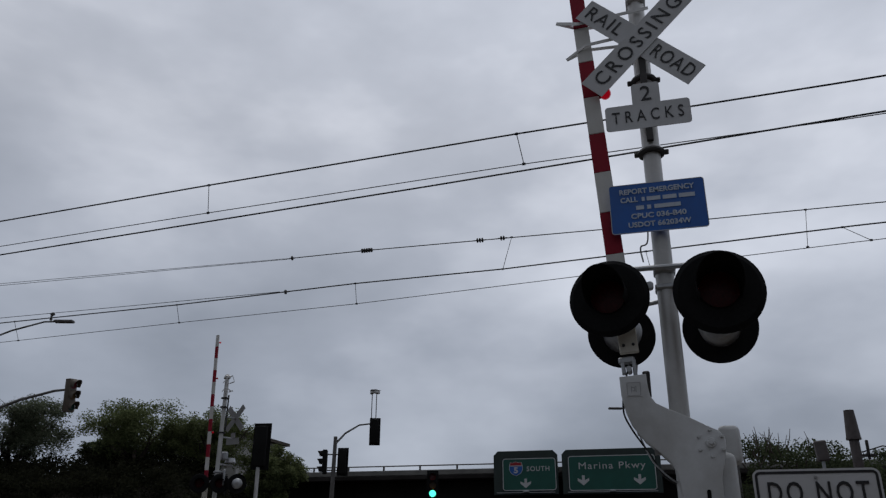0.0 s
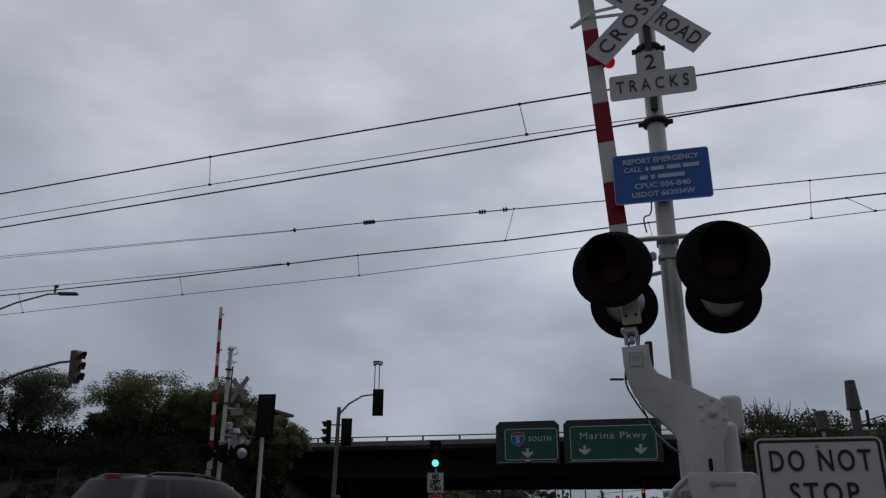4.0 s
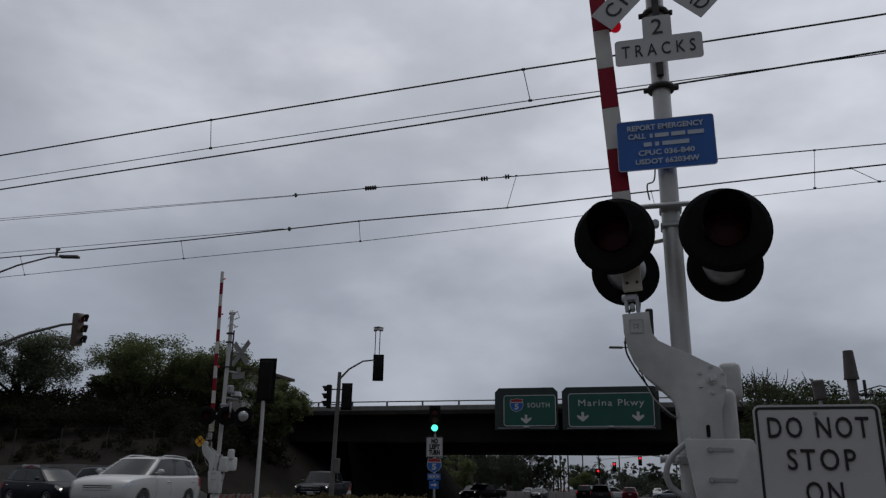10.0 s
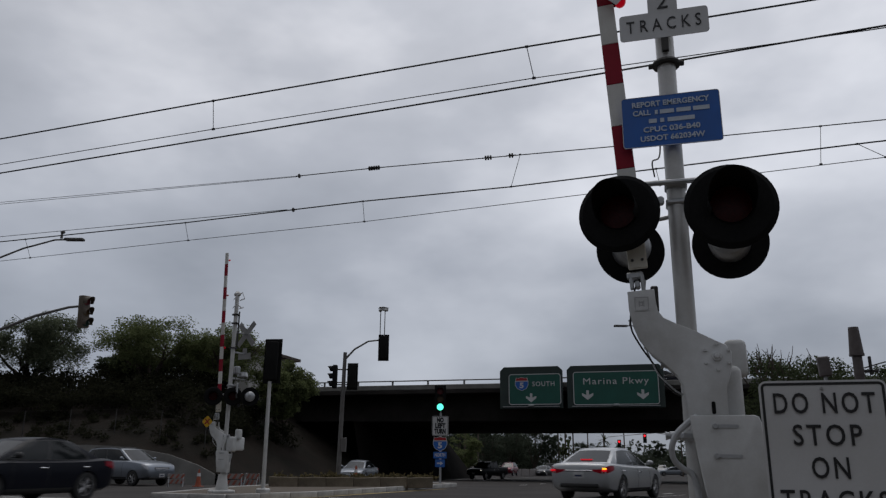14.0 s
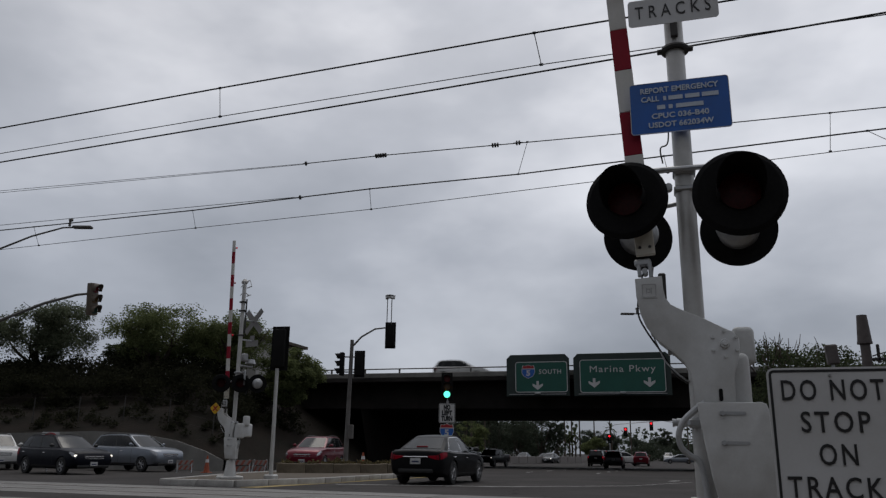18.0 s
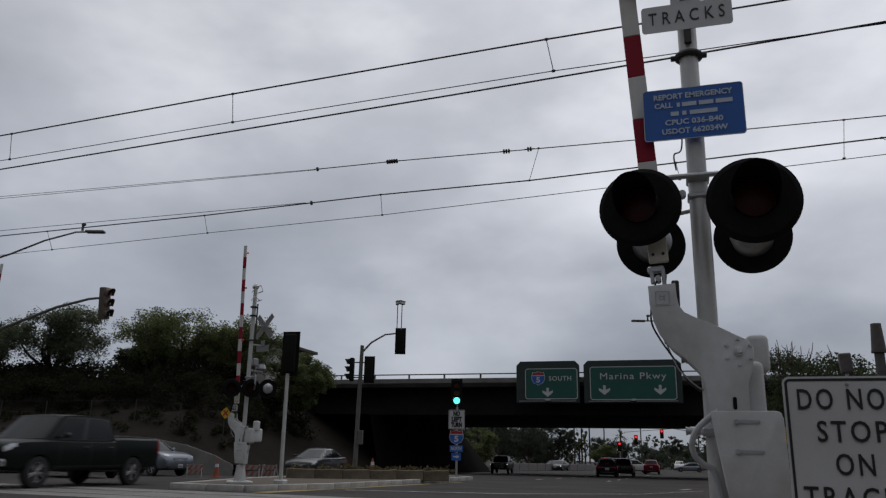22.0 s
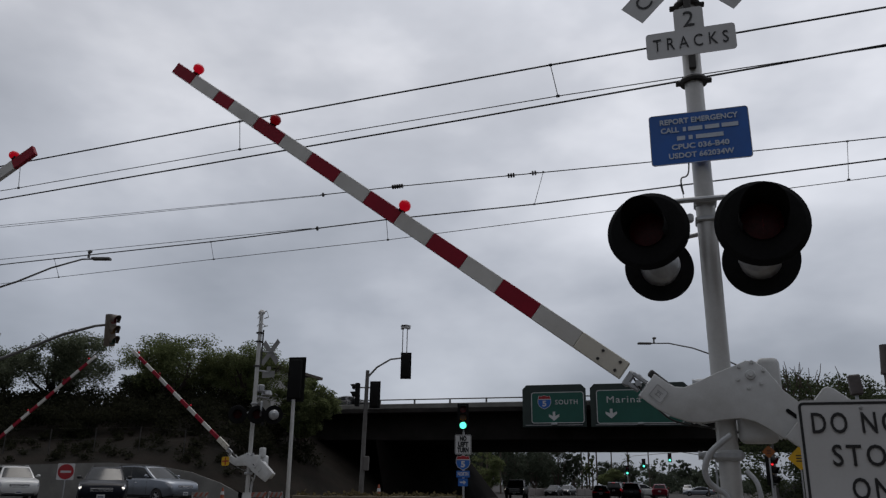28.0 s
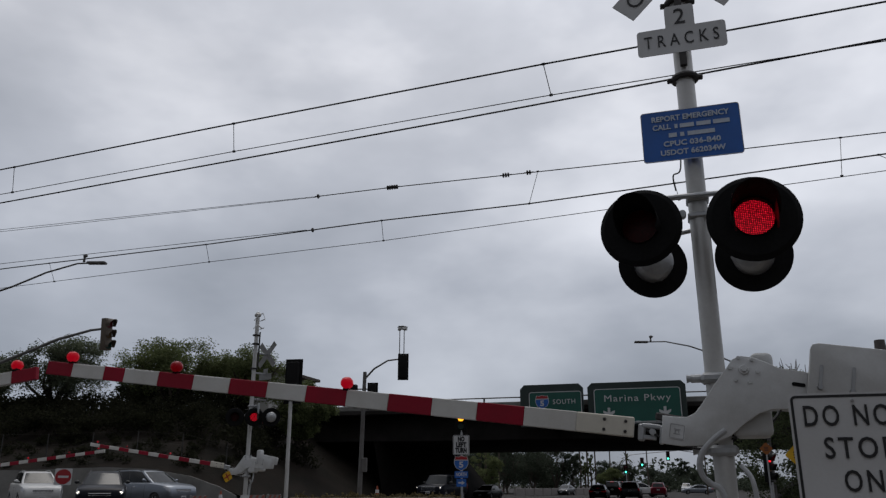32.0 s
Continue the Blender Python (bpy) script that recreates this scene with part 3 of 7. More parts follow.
def kerbed_island(name, outline, h, label, width=0.17, step=1.0):
    """A sandy raised island with a ring of kerb stones as its parts."""
    top = slab(name, outline, -0.05, h - 0.02, M["sand"], label, "traffic island", 0.0)
    cache = {}
    for (a0, b0), (a1, b1) in zip(outline, outline[1:] + outline[:1]):
        d = math.hypot(a1 - a0, b1 - b0)
        n = max(1, round(d / step))
        ln = round(d / n, 2)
        if ln not in cache:
            b_ = new_bm()
            add_box(b_, (ln - 0.012, width, h + 0.05), bevel=0.025, seg=2)
            cache[ln] = to_mesh("kerb_stone", b_, M["kerb"])
        for k in range(n):
            u = (k + 0.5) / n
            a, b = a0 + (a1 - a0) * u, b0 + (b1 - b0) * u
            part("kerb_stone", cache[ln], M["kerb"], top, m=pose(a, b, g(b) + (h - 0.05) / 2, rz=math.degrees(math.atan2(b1 - b0, a1 - a0))))
    return top


kerbed_island("median_island", [(-12.7, 17.9), (-10.6, 17.9), (-9.6, 21), (-8.9, 33.9), (-9.8, 34.6), (-14.6, 34.6), (-14.0, 24)], 0.16, "raised traffic median with pale concrete kerb and sandy top")
kerbed_island("near_pavement", [(-0.75, -14), (5.5, -14), (5.5, 7.6), (-0.75, 7.6)], 0.14, "raised pavement corner with concrete kerb beside the crossing")
kerbed_island("far_pavement", [(1.6, 17.8), (6.5, 17.8), (9.5, 40), (4.4, 40), (2.2, 26)], 0.14, "raised pavement corner beyond the tracks")

# low broken concrete wall on the median, with weeds behind it
low_wall = thing("median_wall", "low cracked sandy concrete wall along the median", "wall", kind="structure")
rng = random.Random(77)
n_block = 6
for k in range(n_block):
    u0, u1 = k / n_block, (k + 0.994) / n_block
    a0, b0, a1, b1 = -13.3 + 5.0 * u0, 25.2 + 3.1 * u0, -13.3 + 5.0 * u1, 25.2 + 3.1 * u1
    bm = new_bm()
    ln = math.hypot(a1 - a0, b1 - b0)
    h0, h1 = 0.33 + rng.uniform(-0.03, 0.015), 0.33 + rng.uniform(-0.03, 0.015)
    add_prism(bm, [(-ln / 2, -0.05), (ln / 2, -0.05), (ln / 2, h1), (ln * 0.1, (h0 + h1) / 2 + rng.uniform(-0.02, 0.03)), (-ln / 2, h0)], -0.11, 0.11, 0.018, 1)
    part("block", bm, M["sand_wall"], low_wall, m=pose((a0 + a1) / 2, (b0 + b1) / 2, 0.14, rz=math.degrees(math.atan2(3.1, 5.0)) + rng.uniform(-0.8, 0.8)))

# ---- freeway bridge ----
BB, BF = 60.5, 88.0
bridge = thing("freeway_bridge", "long dark concrete freeway bridge over the street", "bridge", kind="structure")


def span(name, y0, z0, y1, z1, material, label="", a0=-165, a1=165, bevel=0.05):
    b_ = new_bm()
    add_box(b_, (a1 - a0, y1 - y0, z1 - z0), ((a0 + a1) / 2, (y0 + y1) / 2, (z0 + z1) / 2), bevel=bevel)
    return part(name, b_, material, bridge, label)


span("girder", BB + 1.9, 4.36, BF - 0.9, 6.45, M["concrete_dark"], "stained box girder with shade in its colour")
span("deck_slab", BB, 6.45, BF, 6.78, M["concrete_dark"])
span("parapet", BB, 6.784, BB + 0.3, 7.2, M["concrete"], "pale concrete parapet")
span("parapet", BF - 0.3, 6.784, BF, 7.2, M["concrete"], "pale concrete parapet")
b_ = new_bm()
add_box(b_, (0.13, 0.10, 0.36), (0, 0, 0.18))
post_me = to_mesh("rail_post", b_, M["pole_dark"])
for k in range(42):
    part("rail_post", post_me, M["pole_dark"], bridge, m=pose(-64 + 3.05 * k, BB + 0.15, 7.2))
for z in (7.54,):
    b_ = new_bm()
    add_cyl(b_, 0.05, 0.05, (-66, BB + 0.15, z), (66, BB + 0.15, z), 8)
    part("rail_pipe", b_, M["pole_dark"], bridge)
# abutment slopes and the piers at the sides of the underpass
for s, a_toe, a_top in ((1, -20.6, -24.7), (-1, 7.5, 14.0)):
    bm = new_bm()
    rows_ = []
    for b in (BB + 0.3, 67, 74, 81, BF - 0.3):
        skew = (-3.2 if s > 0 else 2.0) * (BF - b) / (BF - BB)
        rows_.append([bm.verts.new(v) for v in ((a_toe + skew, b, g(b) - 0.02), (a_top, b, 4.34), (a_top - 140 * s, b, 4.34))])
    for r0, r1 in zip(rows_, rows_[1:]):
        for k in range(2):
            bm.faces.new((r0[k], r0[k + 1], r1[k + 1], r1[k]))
    part("abutment_slope", bm, M["shaded_slope"], bridge, "dark paved abutment slope", 0)

# embankment with the retaining wall at its foot
WALL = [(-70, 26.0, 1.3), (-52, 31.4, 1.45), (-36, 36.3, 1.68), (-31.5, 37.6, 1.84), (-29.2, 38.3, 1.74), (-27, 38.9, 1.36), (-25.4, 39.4, 0.8), (-24.4, 39.7, 0.3)]


def wall_b(a):
    for (a0, b0, h0), (a1, b1, h1) in zip(WALL, WALL[1:]):
        if a <= a1:
            return b0 + (b1 - b0) * (a - a0) / (a1 - a0), max(0.2, h0 + (h1 - h0) * (a - a0) / (a1 - a0))
    return WALL[-1][1] + (a - WALL[-1][0]) * 0.3, 0.2


bm = new_bm()
rows_ = []
for a, b, h in WALL:
    rows_.append([bm.verts.new(v) for v in ((a, b, -0.5), (a + 0.03, b + 0.05, h), (a - 0.07, b + 0.3, h), (a - 0.07, b + 0.3, -0.5))])
for r0, r1 in zip(rows_, rows_[1:]):
    for k in range(3):
        bm.faces.new((r0[k], r0[k + 1], r1[k + 1], r1[k]))
bm.faces.new(rows_[-1])
setting("retaining_wall", bm, M["concrete"], "grey concrete retaining wall at the foot of the embankment", "wall", 20)
bm = new_bm()
A = [-150, -110, -80] + [-70 + 1.5 * k for k in range(34)]
Bs = [0.25 + 1.3 * k for k in range(20)] + [32, 48]
rows_ = []
for a in A:
    wb, wh = wall_b(a)
    col = []
    for d in Bs:
        b = wb + d
        z = min(5.9, wh - 0.12 + 0.36 * d)
        z = min(z, max(-0.4, (-23.4 - a) * 0.7) + g(b))
        z += 0.22 * noise.noise((a * 0.35, b * 0.35, 0)) * min(1, d / 2)
        col.append(bm.verts.new((a, b, z)))
    rows_.append(col)
for r0, r1 in zip(rows_, rows_[1:]):
    for k in range(len(Bs) - 1):
        bm.faces.new((r0[k], r0[k + 1], r1[k + 1], r1[k]))
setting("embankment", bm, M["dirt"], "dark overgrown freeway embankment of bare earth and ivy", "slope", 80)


def slope_z(a, b):
    wb, wh = wall_b(a)
    d = max(0, b - wb)
    return min(5.9, wh + 0.36 * d, max(0, (-23.4 - a) * 0.7) + g(b))


# unseen plain walls added behind the viewer, closing the place and dimming its light
for name, a0, a1, b0, b1, h in (("wall_south_1", -70, -21, -31, -30, 9.0), ("wall_south_2", 3, 30, -31, -30, 9.0), ("wall_east", 17, 18, -30, 8, 7.0), ("wall_west", -41, -40, -30, 4, 7.0)):
    bm = new_bm()
    add_box(bm, (a1 - a0, b1 - b0, h), ((a0 + a1) / 2, (b0 + b1) / 2, h / 2), bevel=0.05)
    setting(name, bm, M["concrete_dark"], "unseen plain dark wall added to dim the frontal light", "wall")


# ---- crossing signals ----
def rounded_sign(parent, name, w, h, r, material, m, thick=0.004):
    b_ = new_bm()
    add_prism(b_, rounded(w, h, r), 0, thick)
    return part(name, b_, material, parent, m=m)


def ring_sign(parent, w, h, r, inset, line, material, m):
    """A printed border line on a sign face."""
    b_ = new_bm()
    o, i = rounded(w - 2 * inset, h - 2 * inset, max(0.01, r - inset)), rounded(w - 2 * inset - 2 * line, h - 2 * inset - 2 * line, max(0.006, r - inset - line))
    vo = [b_.verts.new((x, 0, z)) for x, z in o]
    vi = [b_.verts.new((x, 0, z)) for x, z in i]
    for k in range(len(vo)):
        j = (k + 1) % len(vo)
        b_.faces.new((vo[k], vo[j], vi[j], vi[k]))
    return part("border", b_, material, parent, m=m)


HEAD = {}
b_ = new_bm()
lathe(b_, [(0.135, 0.0), (0.27, -0.004), (0.305, 0.02), (0.305, 0.032), (0.268, 0.012), (0.135, 0.012), (0.135, 0.0)], 40)
HEAD["background"] = to_mesh("background", b_, M["black"])
b_ = new_bm()
lathe(b_, [(0.136, 0.013), (0.165, 0.016), (0.165, 0.16), (0.14, 0.21), (0.07, 0.24), (0.0, 0.245)], 28)
add_box(b_, (0.10, 0.05, 0.10), (0, 0.24, 0.03), bevel=0.012)
HEAD["housing"] = to_mesh("housing", b_, M["galv"])
b_ = new_bm()
add_cyl(b_, 0.134, 0.134, (0, 0.15, 0), (0, -0.02, 0), 28, caps=False)
HEAD["barrel"] = to_mesh("barrel", b_, M["black"])
b_ = new_bm()
seg = 22
r0s, r1s = [], []
for k in range(seg + 1):
    a = radians(-28 + 236 * k / seg)
    reach = -0.30 + 0.14 * (1 - max(0, math.sin(a))) ** 1.5
    for lst, rad in ((r0s, 0.148), (r1s, 0.152)):
        lst.append((b_.verts.new((rad * math.cos(a), 0.0, rad * math.sin(a))), b_.verts.new((rad * math.cos(a) * 1.03, reach, rad * math.sin(a) * 1.03))))
for k in range(seg):
    b_.faces.new((r0s[k][0], r0s[k + 1][0], r0s[k + 1][1], r0s[k][1]))
    b_.faces.new((r1s[k][0], r1s[k][1], r1s[k + 1][1], r1s[k + 1][0]))
    b_.faces.new((r0s[k][1], r0s[k + 1][1], r1s[k + 1][1], r1s[k][1]))
HEAD["hood"] = to_mesh("hood", b_, M["black"])
b_ = new_bm()
add_cyl(b_, 0.130, 0.130, (0, 0.026, 0), (0, 0.018, 0), 32)
HEAD["lamp"] = to_mesh("lamp", b_, M["led_red"])


def flap(r, side, material, dome=0.012):
    """Half of a lens, hinged at its outer edge."""
    b_ = new_bm()
    rows_ = []
    for k in range(17):
        a = radians(-90 + 180 * k / 16)
        rim = Vector((side * r * math.cos(a), 0, r * math.sin(a)))
        rows_.append([b_.verts.new((rim.x * q - side * r, -dome * (1 - (q * math.cos(a)) ** 2 - (math.sin(a)) ** 2 * 0.9) if q < 1 else 0.0, rim.z)) for q in (0.0, 0.35, 0.7, 1.0)])
    for r0, r1 in zip(rows_, rows_[1:]):
        for k in range(3):
            b_.faces.new((r0[k], r0[k + 1], r1[k + 1], r1[k]))
    bmesh.ops.remove_doubles(b_, verts=b_.verts[:], dist=1e-5)
    ext = bmesh.ops.extrude_face_region(b_, geom=b_.faces[:])
    bmesh.ops.translate(b_, verts=[v for v in ext["geom"] if isinstance(v, bmesh.types.BMVert)], vec=(0, 0.003, 0))
    return to_mesh("shutter", b_, material)


HEAD["shutter_l"], HEAD["shutter_r"] = flap(0.1335, -1, M["lens_off"]), flap(0.1335, 1, M["lens_off"])
HEAD["shutter"] = HEAD["shutter_l"]


def flasher(parent, m, shutters=None):
    """One round flashing light; its lamp burns behind a swinging red shutter."""
    h = part("signal_head", HEAD["housing"], None, parent, m=m, label="silver light housing with black round background")
    for k in ("background", "barrel", "hood", "lamp"):
        part(k, HEAD[k], None, h)
    for side in (-1, 1):
        s = part("shutter", HEAD["shutter"], None, h, "dark red unlit lens flap", m=pose(0.1335 * side, 0, 0, rz=0 if side > 0 else 180) if side > 0 else pose(-0.1335, 0, 0))
        s.data = HEAD["shutter_r" if side > 0 else "shutter_l"]
        if shutters is not None:
            shutters.append((s, side))
    return h


def crossbuck_blade(parent, body, tilt, y, split=False, turn=0, buck=(0, 5.06, 4.42, 1.0)):
    b_ = new_bm()
    add_box(b_, (1.22, 0.004, 0.2286), bevel=0.0015)
    blade = part("crossbuck_blade", b_, M["sign_white"], parent, m=pose(0, 0, 0, rz=turn) @ pose(-0.012, y - buck[0], buck[1]) @ pose(0, 0, 0, 0, tilt, 0) @ Matrix.Scale(buck[3], 4))
    if buck[0]:
        b_ = new_bm()
        add_box(b_, (1.22, 0.004, 0.2286), (0, 0.005, 0), bevel=0.0015)
        part("backing", b_, M["sign_back"], blade, "dull aluminium back")
    if not split:
        letters(body, 0.185, M["sign_black"], blade, pose(0, -0.005, -0.004), width=1.04, spacing=1.3)
    else:
        letters(body[0], 0.185, M["sign_black"], blade, pose(-0.375, -0.005, -0.004), width=0.37, spacing=1.15)
        letters(body[1], 0.185, M["sign_black"], blade, pose(0.365, -0.005, -0.004), width=0.41, spacing=1.15)
    return blade


FLASH_L, FLASH_R = [], []


def crossing_signal(label, m, notice=False, turn=0, far=False, rear=(190, 170), front=(-9, 0), buck=(0, 5.06, 4.42, 1.0), heads=((-0.433, -0.20, 2.742, 1.0), (0.342, -0.42, 2.665, 1.03), (-0.384, 0.60, 2.650, 0.92), (0.395, 0.42, 2.615, 0.95))):
    root = thing("crossing_signal", label, "railway signal", m, group="railway crossing signals")
    b_ = new_bm()
    r_mast = 0.056 if far else 0.071
    add_cyl(b_, r_mast, r_mast, (0, 0, 0.1), (0, 0, 5.62), 28)
    add_ball(b_, r_mast + 0.001, (0, 0, 5.62), (1, 1, 0.5), 20, 8)
    part("mast", b_, M["silver"], root, "aluminium-painted steel pipe mast")
    b_ = new_bm()
    add_box(b_, (0.62, 0.62, 0.22), (0, 0, 0.11), bevel=0.03)
    add_cyl(b_, 0.17, 0.11, (0, 0, 0.22), (0, 0, 0.62), 20)
    part("base", b_, M["silver"], root)
    # crossbuck
    crossbuck_blade(root, ("RAIL", "ROAD"), 44, -0.122, True, turn, buck)
    crossbuck_blade(root, "CROSSING", -45.5, -0.130, False, turn, buck)
    t_out, rr = [], 0.028
    for x, z, a0 in ((0.343, 0.02, 0), (0.114, 0.215, 0), (-0.114, 0.215, 90), (-0.343, 0.02, 90), (-0.343, -0.215, 180), (0.343, -0.215, 270)):
        if (x, z) == (0.114, 0.215):
            t_out.append((0.114, 0.02))
        for k in range(5):
            q = radians(a0 + 22.5 * k)
            cx, cz = x - math.copysign(rr, x), z - (rr if a0 < 180 else -rr)
            t_out.append((cx + rr * math.cos(q), cz + rr * math.sin(q)))
        if (x, z) == (-0.114, 0.215):
            t_out.append((-0.114, 0.02))
    b_ = new_bm()
    add_prism(b_, t_out, 0, 0.004)
    tr = part("tracks_sign", b_, M["sign_white"], root, "white two tracks sign in inverted T shape", m=pose(0, 0, 0, rz=turn) @ pose(0, -0.115 - buck[0], buck[2]) @ Matrix.Scale(buck[3], 4))
    if buck[0]:
        b_ = new_bm()
        add_prism(b_, t_out, 0.005, 0.009)
        part("backing", b_, M["sign_back"], tr, "dull aluminium back")
    letters("2", 0.20, M["sign_black"], tr, pose(0, -0.003, 0.105), width=0.085)
    letters("TRACKS", 0.155, M["sign_black"], tr, pose(0, -0.003, -0.10), width=0.575, spacing=1.6)
    for z in (4.97, 4.72, 4.02):
        b_ = new_bm()
        lathe(b_, [(0.072, -0.02), (0.105, -0.018), (0.112, 0.0), (0.105, 0.018), (0.072, 0.02)], 20, Matrix.Rotation(radians(90), 4, "X"))
        for s in (-1, 1):
            add_box(b_, (0.04, 0.05, 0.03), (s * 0.118, 0, 0), bevel=0.006)
        part("clamp", b_, M["iron"], root, m=pose(0, 0, z))
    b_ = new_bm()
    add_box(b_, (0.055, 0.035, 0.98), (0, -0.095, 4.58), bevel=0.004)
    part("sign_bracket", b_, M["iron"], root)
    # straps with pointed guide frames near the top
    b_ = new_bm()
    for z, dx, rise in ((5.41, -0.715, 0.06), (5.17, -0.64, -0.11)):
        for y_, dz in ((0.085, 0.03), (-0.095, -0.06)):
            for p_, q_ in (((0.10, y_, z), (dx * 0.72, y_ * 1.1, z + dz)), ((dx * 0.72, y_ * 1.1, z + dz), (dx, 0.0, z + rise))):
                p_, q_ = Vector(p_), Vector(q_)
                d_ = q_ - p_
                add_box(b_, (d_.length, 0.006, 0.03), tuple((p_ + q_) / 2), Matrix.Rotation(math.atan2(d_.y, d_.x), 4, "Z") @ Matrix.Rotation(-math.asin(d_.z / d_.length), 4, "Y"))
    add_box(b_, (0.17, 0.17, 0.09), (0, 0, 5.56), bevel=0.02)
    part("guide_frame", b_, M["silver"], root)
    # light crossarm with four heads
    b_ = new_bm()
    add_tube(b_, [(-0.42, -0.11, 2.98), (0.42, -0.11, 2.98)], 0.021, 10)
    add_tube(b_, [(-0.30, 0.12, 2.74), (0.0, 0.10, 2.78), (0.30, 0.12, 2.74)], 0.018, 10)
    add_box(b_, (0.166, 0.17, 0.055), (0.0, 0, 2.98), bevel=0.015)
    add_box(b_, (0.163, 0.166, 0.045), (0.0, 0, 2.84), bevel=0.012)
    for s in (-1, 1):
        add_cyl(b_, 0.028, 0.028, (s * 0.12, -0.06, 2.84), (s * 0.12, -0.13, 2.84), 10)
        add_box(b_, (0.05, 0.05, 0.42), (s * 0.38, -0.12, 2.82), bevel=0.015)
    part("crossarm", b_, M["galv"], root)
    for (x, y, z, s), rz, lamps in zip(heads, (*front, *rear), (FLASH_L, FLASH_R, FLASH_R, FLASH_L)):
        flasher(root, pose(x, y, z, rx=-3 if abs(rz) < 90 else 0, rz=rz) @ Matrix.Scale(s, 4), lamps)
    b_ = new_bm()
    add_tube(b_, curve([(-0.15, -0.06, 3.05), (-0.16, -0.1, 3.16), (-0.10, -0.1, 3.22), (-0.09, -0.08, 3.6)]), 0.006, 6)
    part("cable", b_, M["cable"], root)
    # gate machine bolted to the mast
    b_ = new_bm()
    add_box(b_, (0.26, 0.17, 0.40), (0.21, 0.0, 1.40), bevel=0.05, seg=3)
    add_box(b_, (0.22, 0.30, 0.36), (0.20, 0.30, 1.42), bevel=0.05, seg=3)
    add_box(b_, (0.15, 0.16, 0.27), (0.325, 0.12, 1.665), bevel=0.04, seg=3)
    add_box(b_, (0.085, 0.12, 0.32), (0.285, 0.10, 1.40), bevel=0.02, seg=2)
    part("gate_machine", b_, M["cast_white"], root, "white cast gate drive box", m=pose(0, 0, 0, rz=-140) if far else None)
    if far:
        # bracket that carries the signs clear of the mast, and the bell beneath them
        for z in (4.47, 3.91):
            b_ = new_bm()
            add_box(b_, (0.05, buck[0] + 0.06, 0.04), (0, -0.09 - buck[0] / 2, z), bevel=0.005)
            part("sign_arm", b_, M["galv"], root, m=pose(0, 0, 0, rz=turn))
        b_ = new_bm()
        add_cyl(b_, 0.03, 0.03, (0, 0, 3.18), (0.0, -0.50, 3.18), 10)
        add_cyl(b_, 0.15, 0.12, (0.0, -0.42, 3.26), (0.0, -0.42, 3.38), 18)
        add_box(b_, (0.16, 0.16, 0.22), (0.0, -0.20, 3.42), bevel=0.03)
        part("bell", b_, M["galv"], root, "grey crossing bell", m=pose(0, 0, 0, rz=turn))
    for z in (1.62, 1.12):
        b_ = new_bm()
        add_box(b_, (0.20, 0.2, 0.07), (0, 0, z), bevel=0.02)
        add_cyl(b_, 0.03, 0.03, (-0.10, -0.03, z), (-0.17, -0.03, z), 10)
        add_cyl(b_, 0.022, 0.03, (-0.17, -0.03, z), (-0.20, -0.03, z), 10)
        part("machine_clamp", b_, M["galv"], root)
    b_ = new_bm()
    add_tube(b_, curve([(0.02, -0.17, 1.25), (-0.06, -0.17, 1.19), (-0.13, -0.16, 1.12), (-0.165, -0.14, 1.03), (-0.15, -0.12, 0.95), (-0.10, -0.10, 0.90), (-0.03, -0.09, 0.84), (0.0, -0.09, 0.6), (0.02, -0.09, 0.3)]), 0.021, 10)
    part("conduit", b_, M["conduit"], root)
    b_ = new_bm()
    add_tube(b_, curve([(0.10, -0.12, 1.02), (0.16, -0.16, 0.92), (0.17, -0.15, 0.7), (0.10, -0.11, 0.5)]), 0.016, 8)
    part("conduit", b_, M["conduit"], root)
    if notice:
        sg = rounded_sign(root, "notice_sign", 0.735, 0.425, 0.025, M["sign_blue"], pose(0.0, -0.118, 3.49), 0.005)
        ring_sign(sg, 0.735, 0.425, 0.025, 0.0, 0.005, M["sign_white"], pose(0, -0.002, 0))
        letters("REPORT EMERGENCY", 0.062, M["notice_ink"], sg, pose(0, -0.003, 0.143), width=0.575, bold=0.0016)
        letters("CALL", 0.060, M["notice_ink"], sg, pose(-0.215, -0.003, 0.072), width=0.135, bold=0.0016)
        for w_, x_, z_ in ((0.022, -0.105, 0.072), (0.105, -0.025, 0.072), (0.105, 0.098, 0.072), (0.120, 0.228, 0.072), (0.06, -0.135, 0.0), (0.03, -0.065, 0.0), (0.20, 0.075, 0.0)):
            b_ = new_bm()
            add_box(b_, (w_, 0.002, 0.034))
            part("writing_bar", b_, M["notice_ink"], sg, m=pose(x_, -0.003, z_))
        letters("CPUC 036-B40", 0.060, M["notice_ink"], sg, pose(0, -0.003, -0.073), width=0.42, bold=0.0016)
        letters("USDOT 662034W", 0.060, M["notice_ink"], sg, pose(0, -0.003, -0.147), width=0.475, bold=0.0016)
        b_ = new_bm()
        add_box(b_, (0.05, 0.05, 0.36), (0, -0.09, 3.49), bevel=0.004)
        part("sign_bracket", b_, M["galv"], root)
    return root


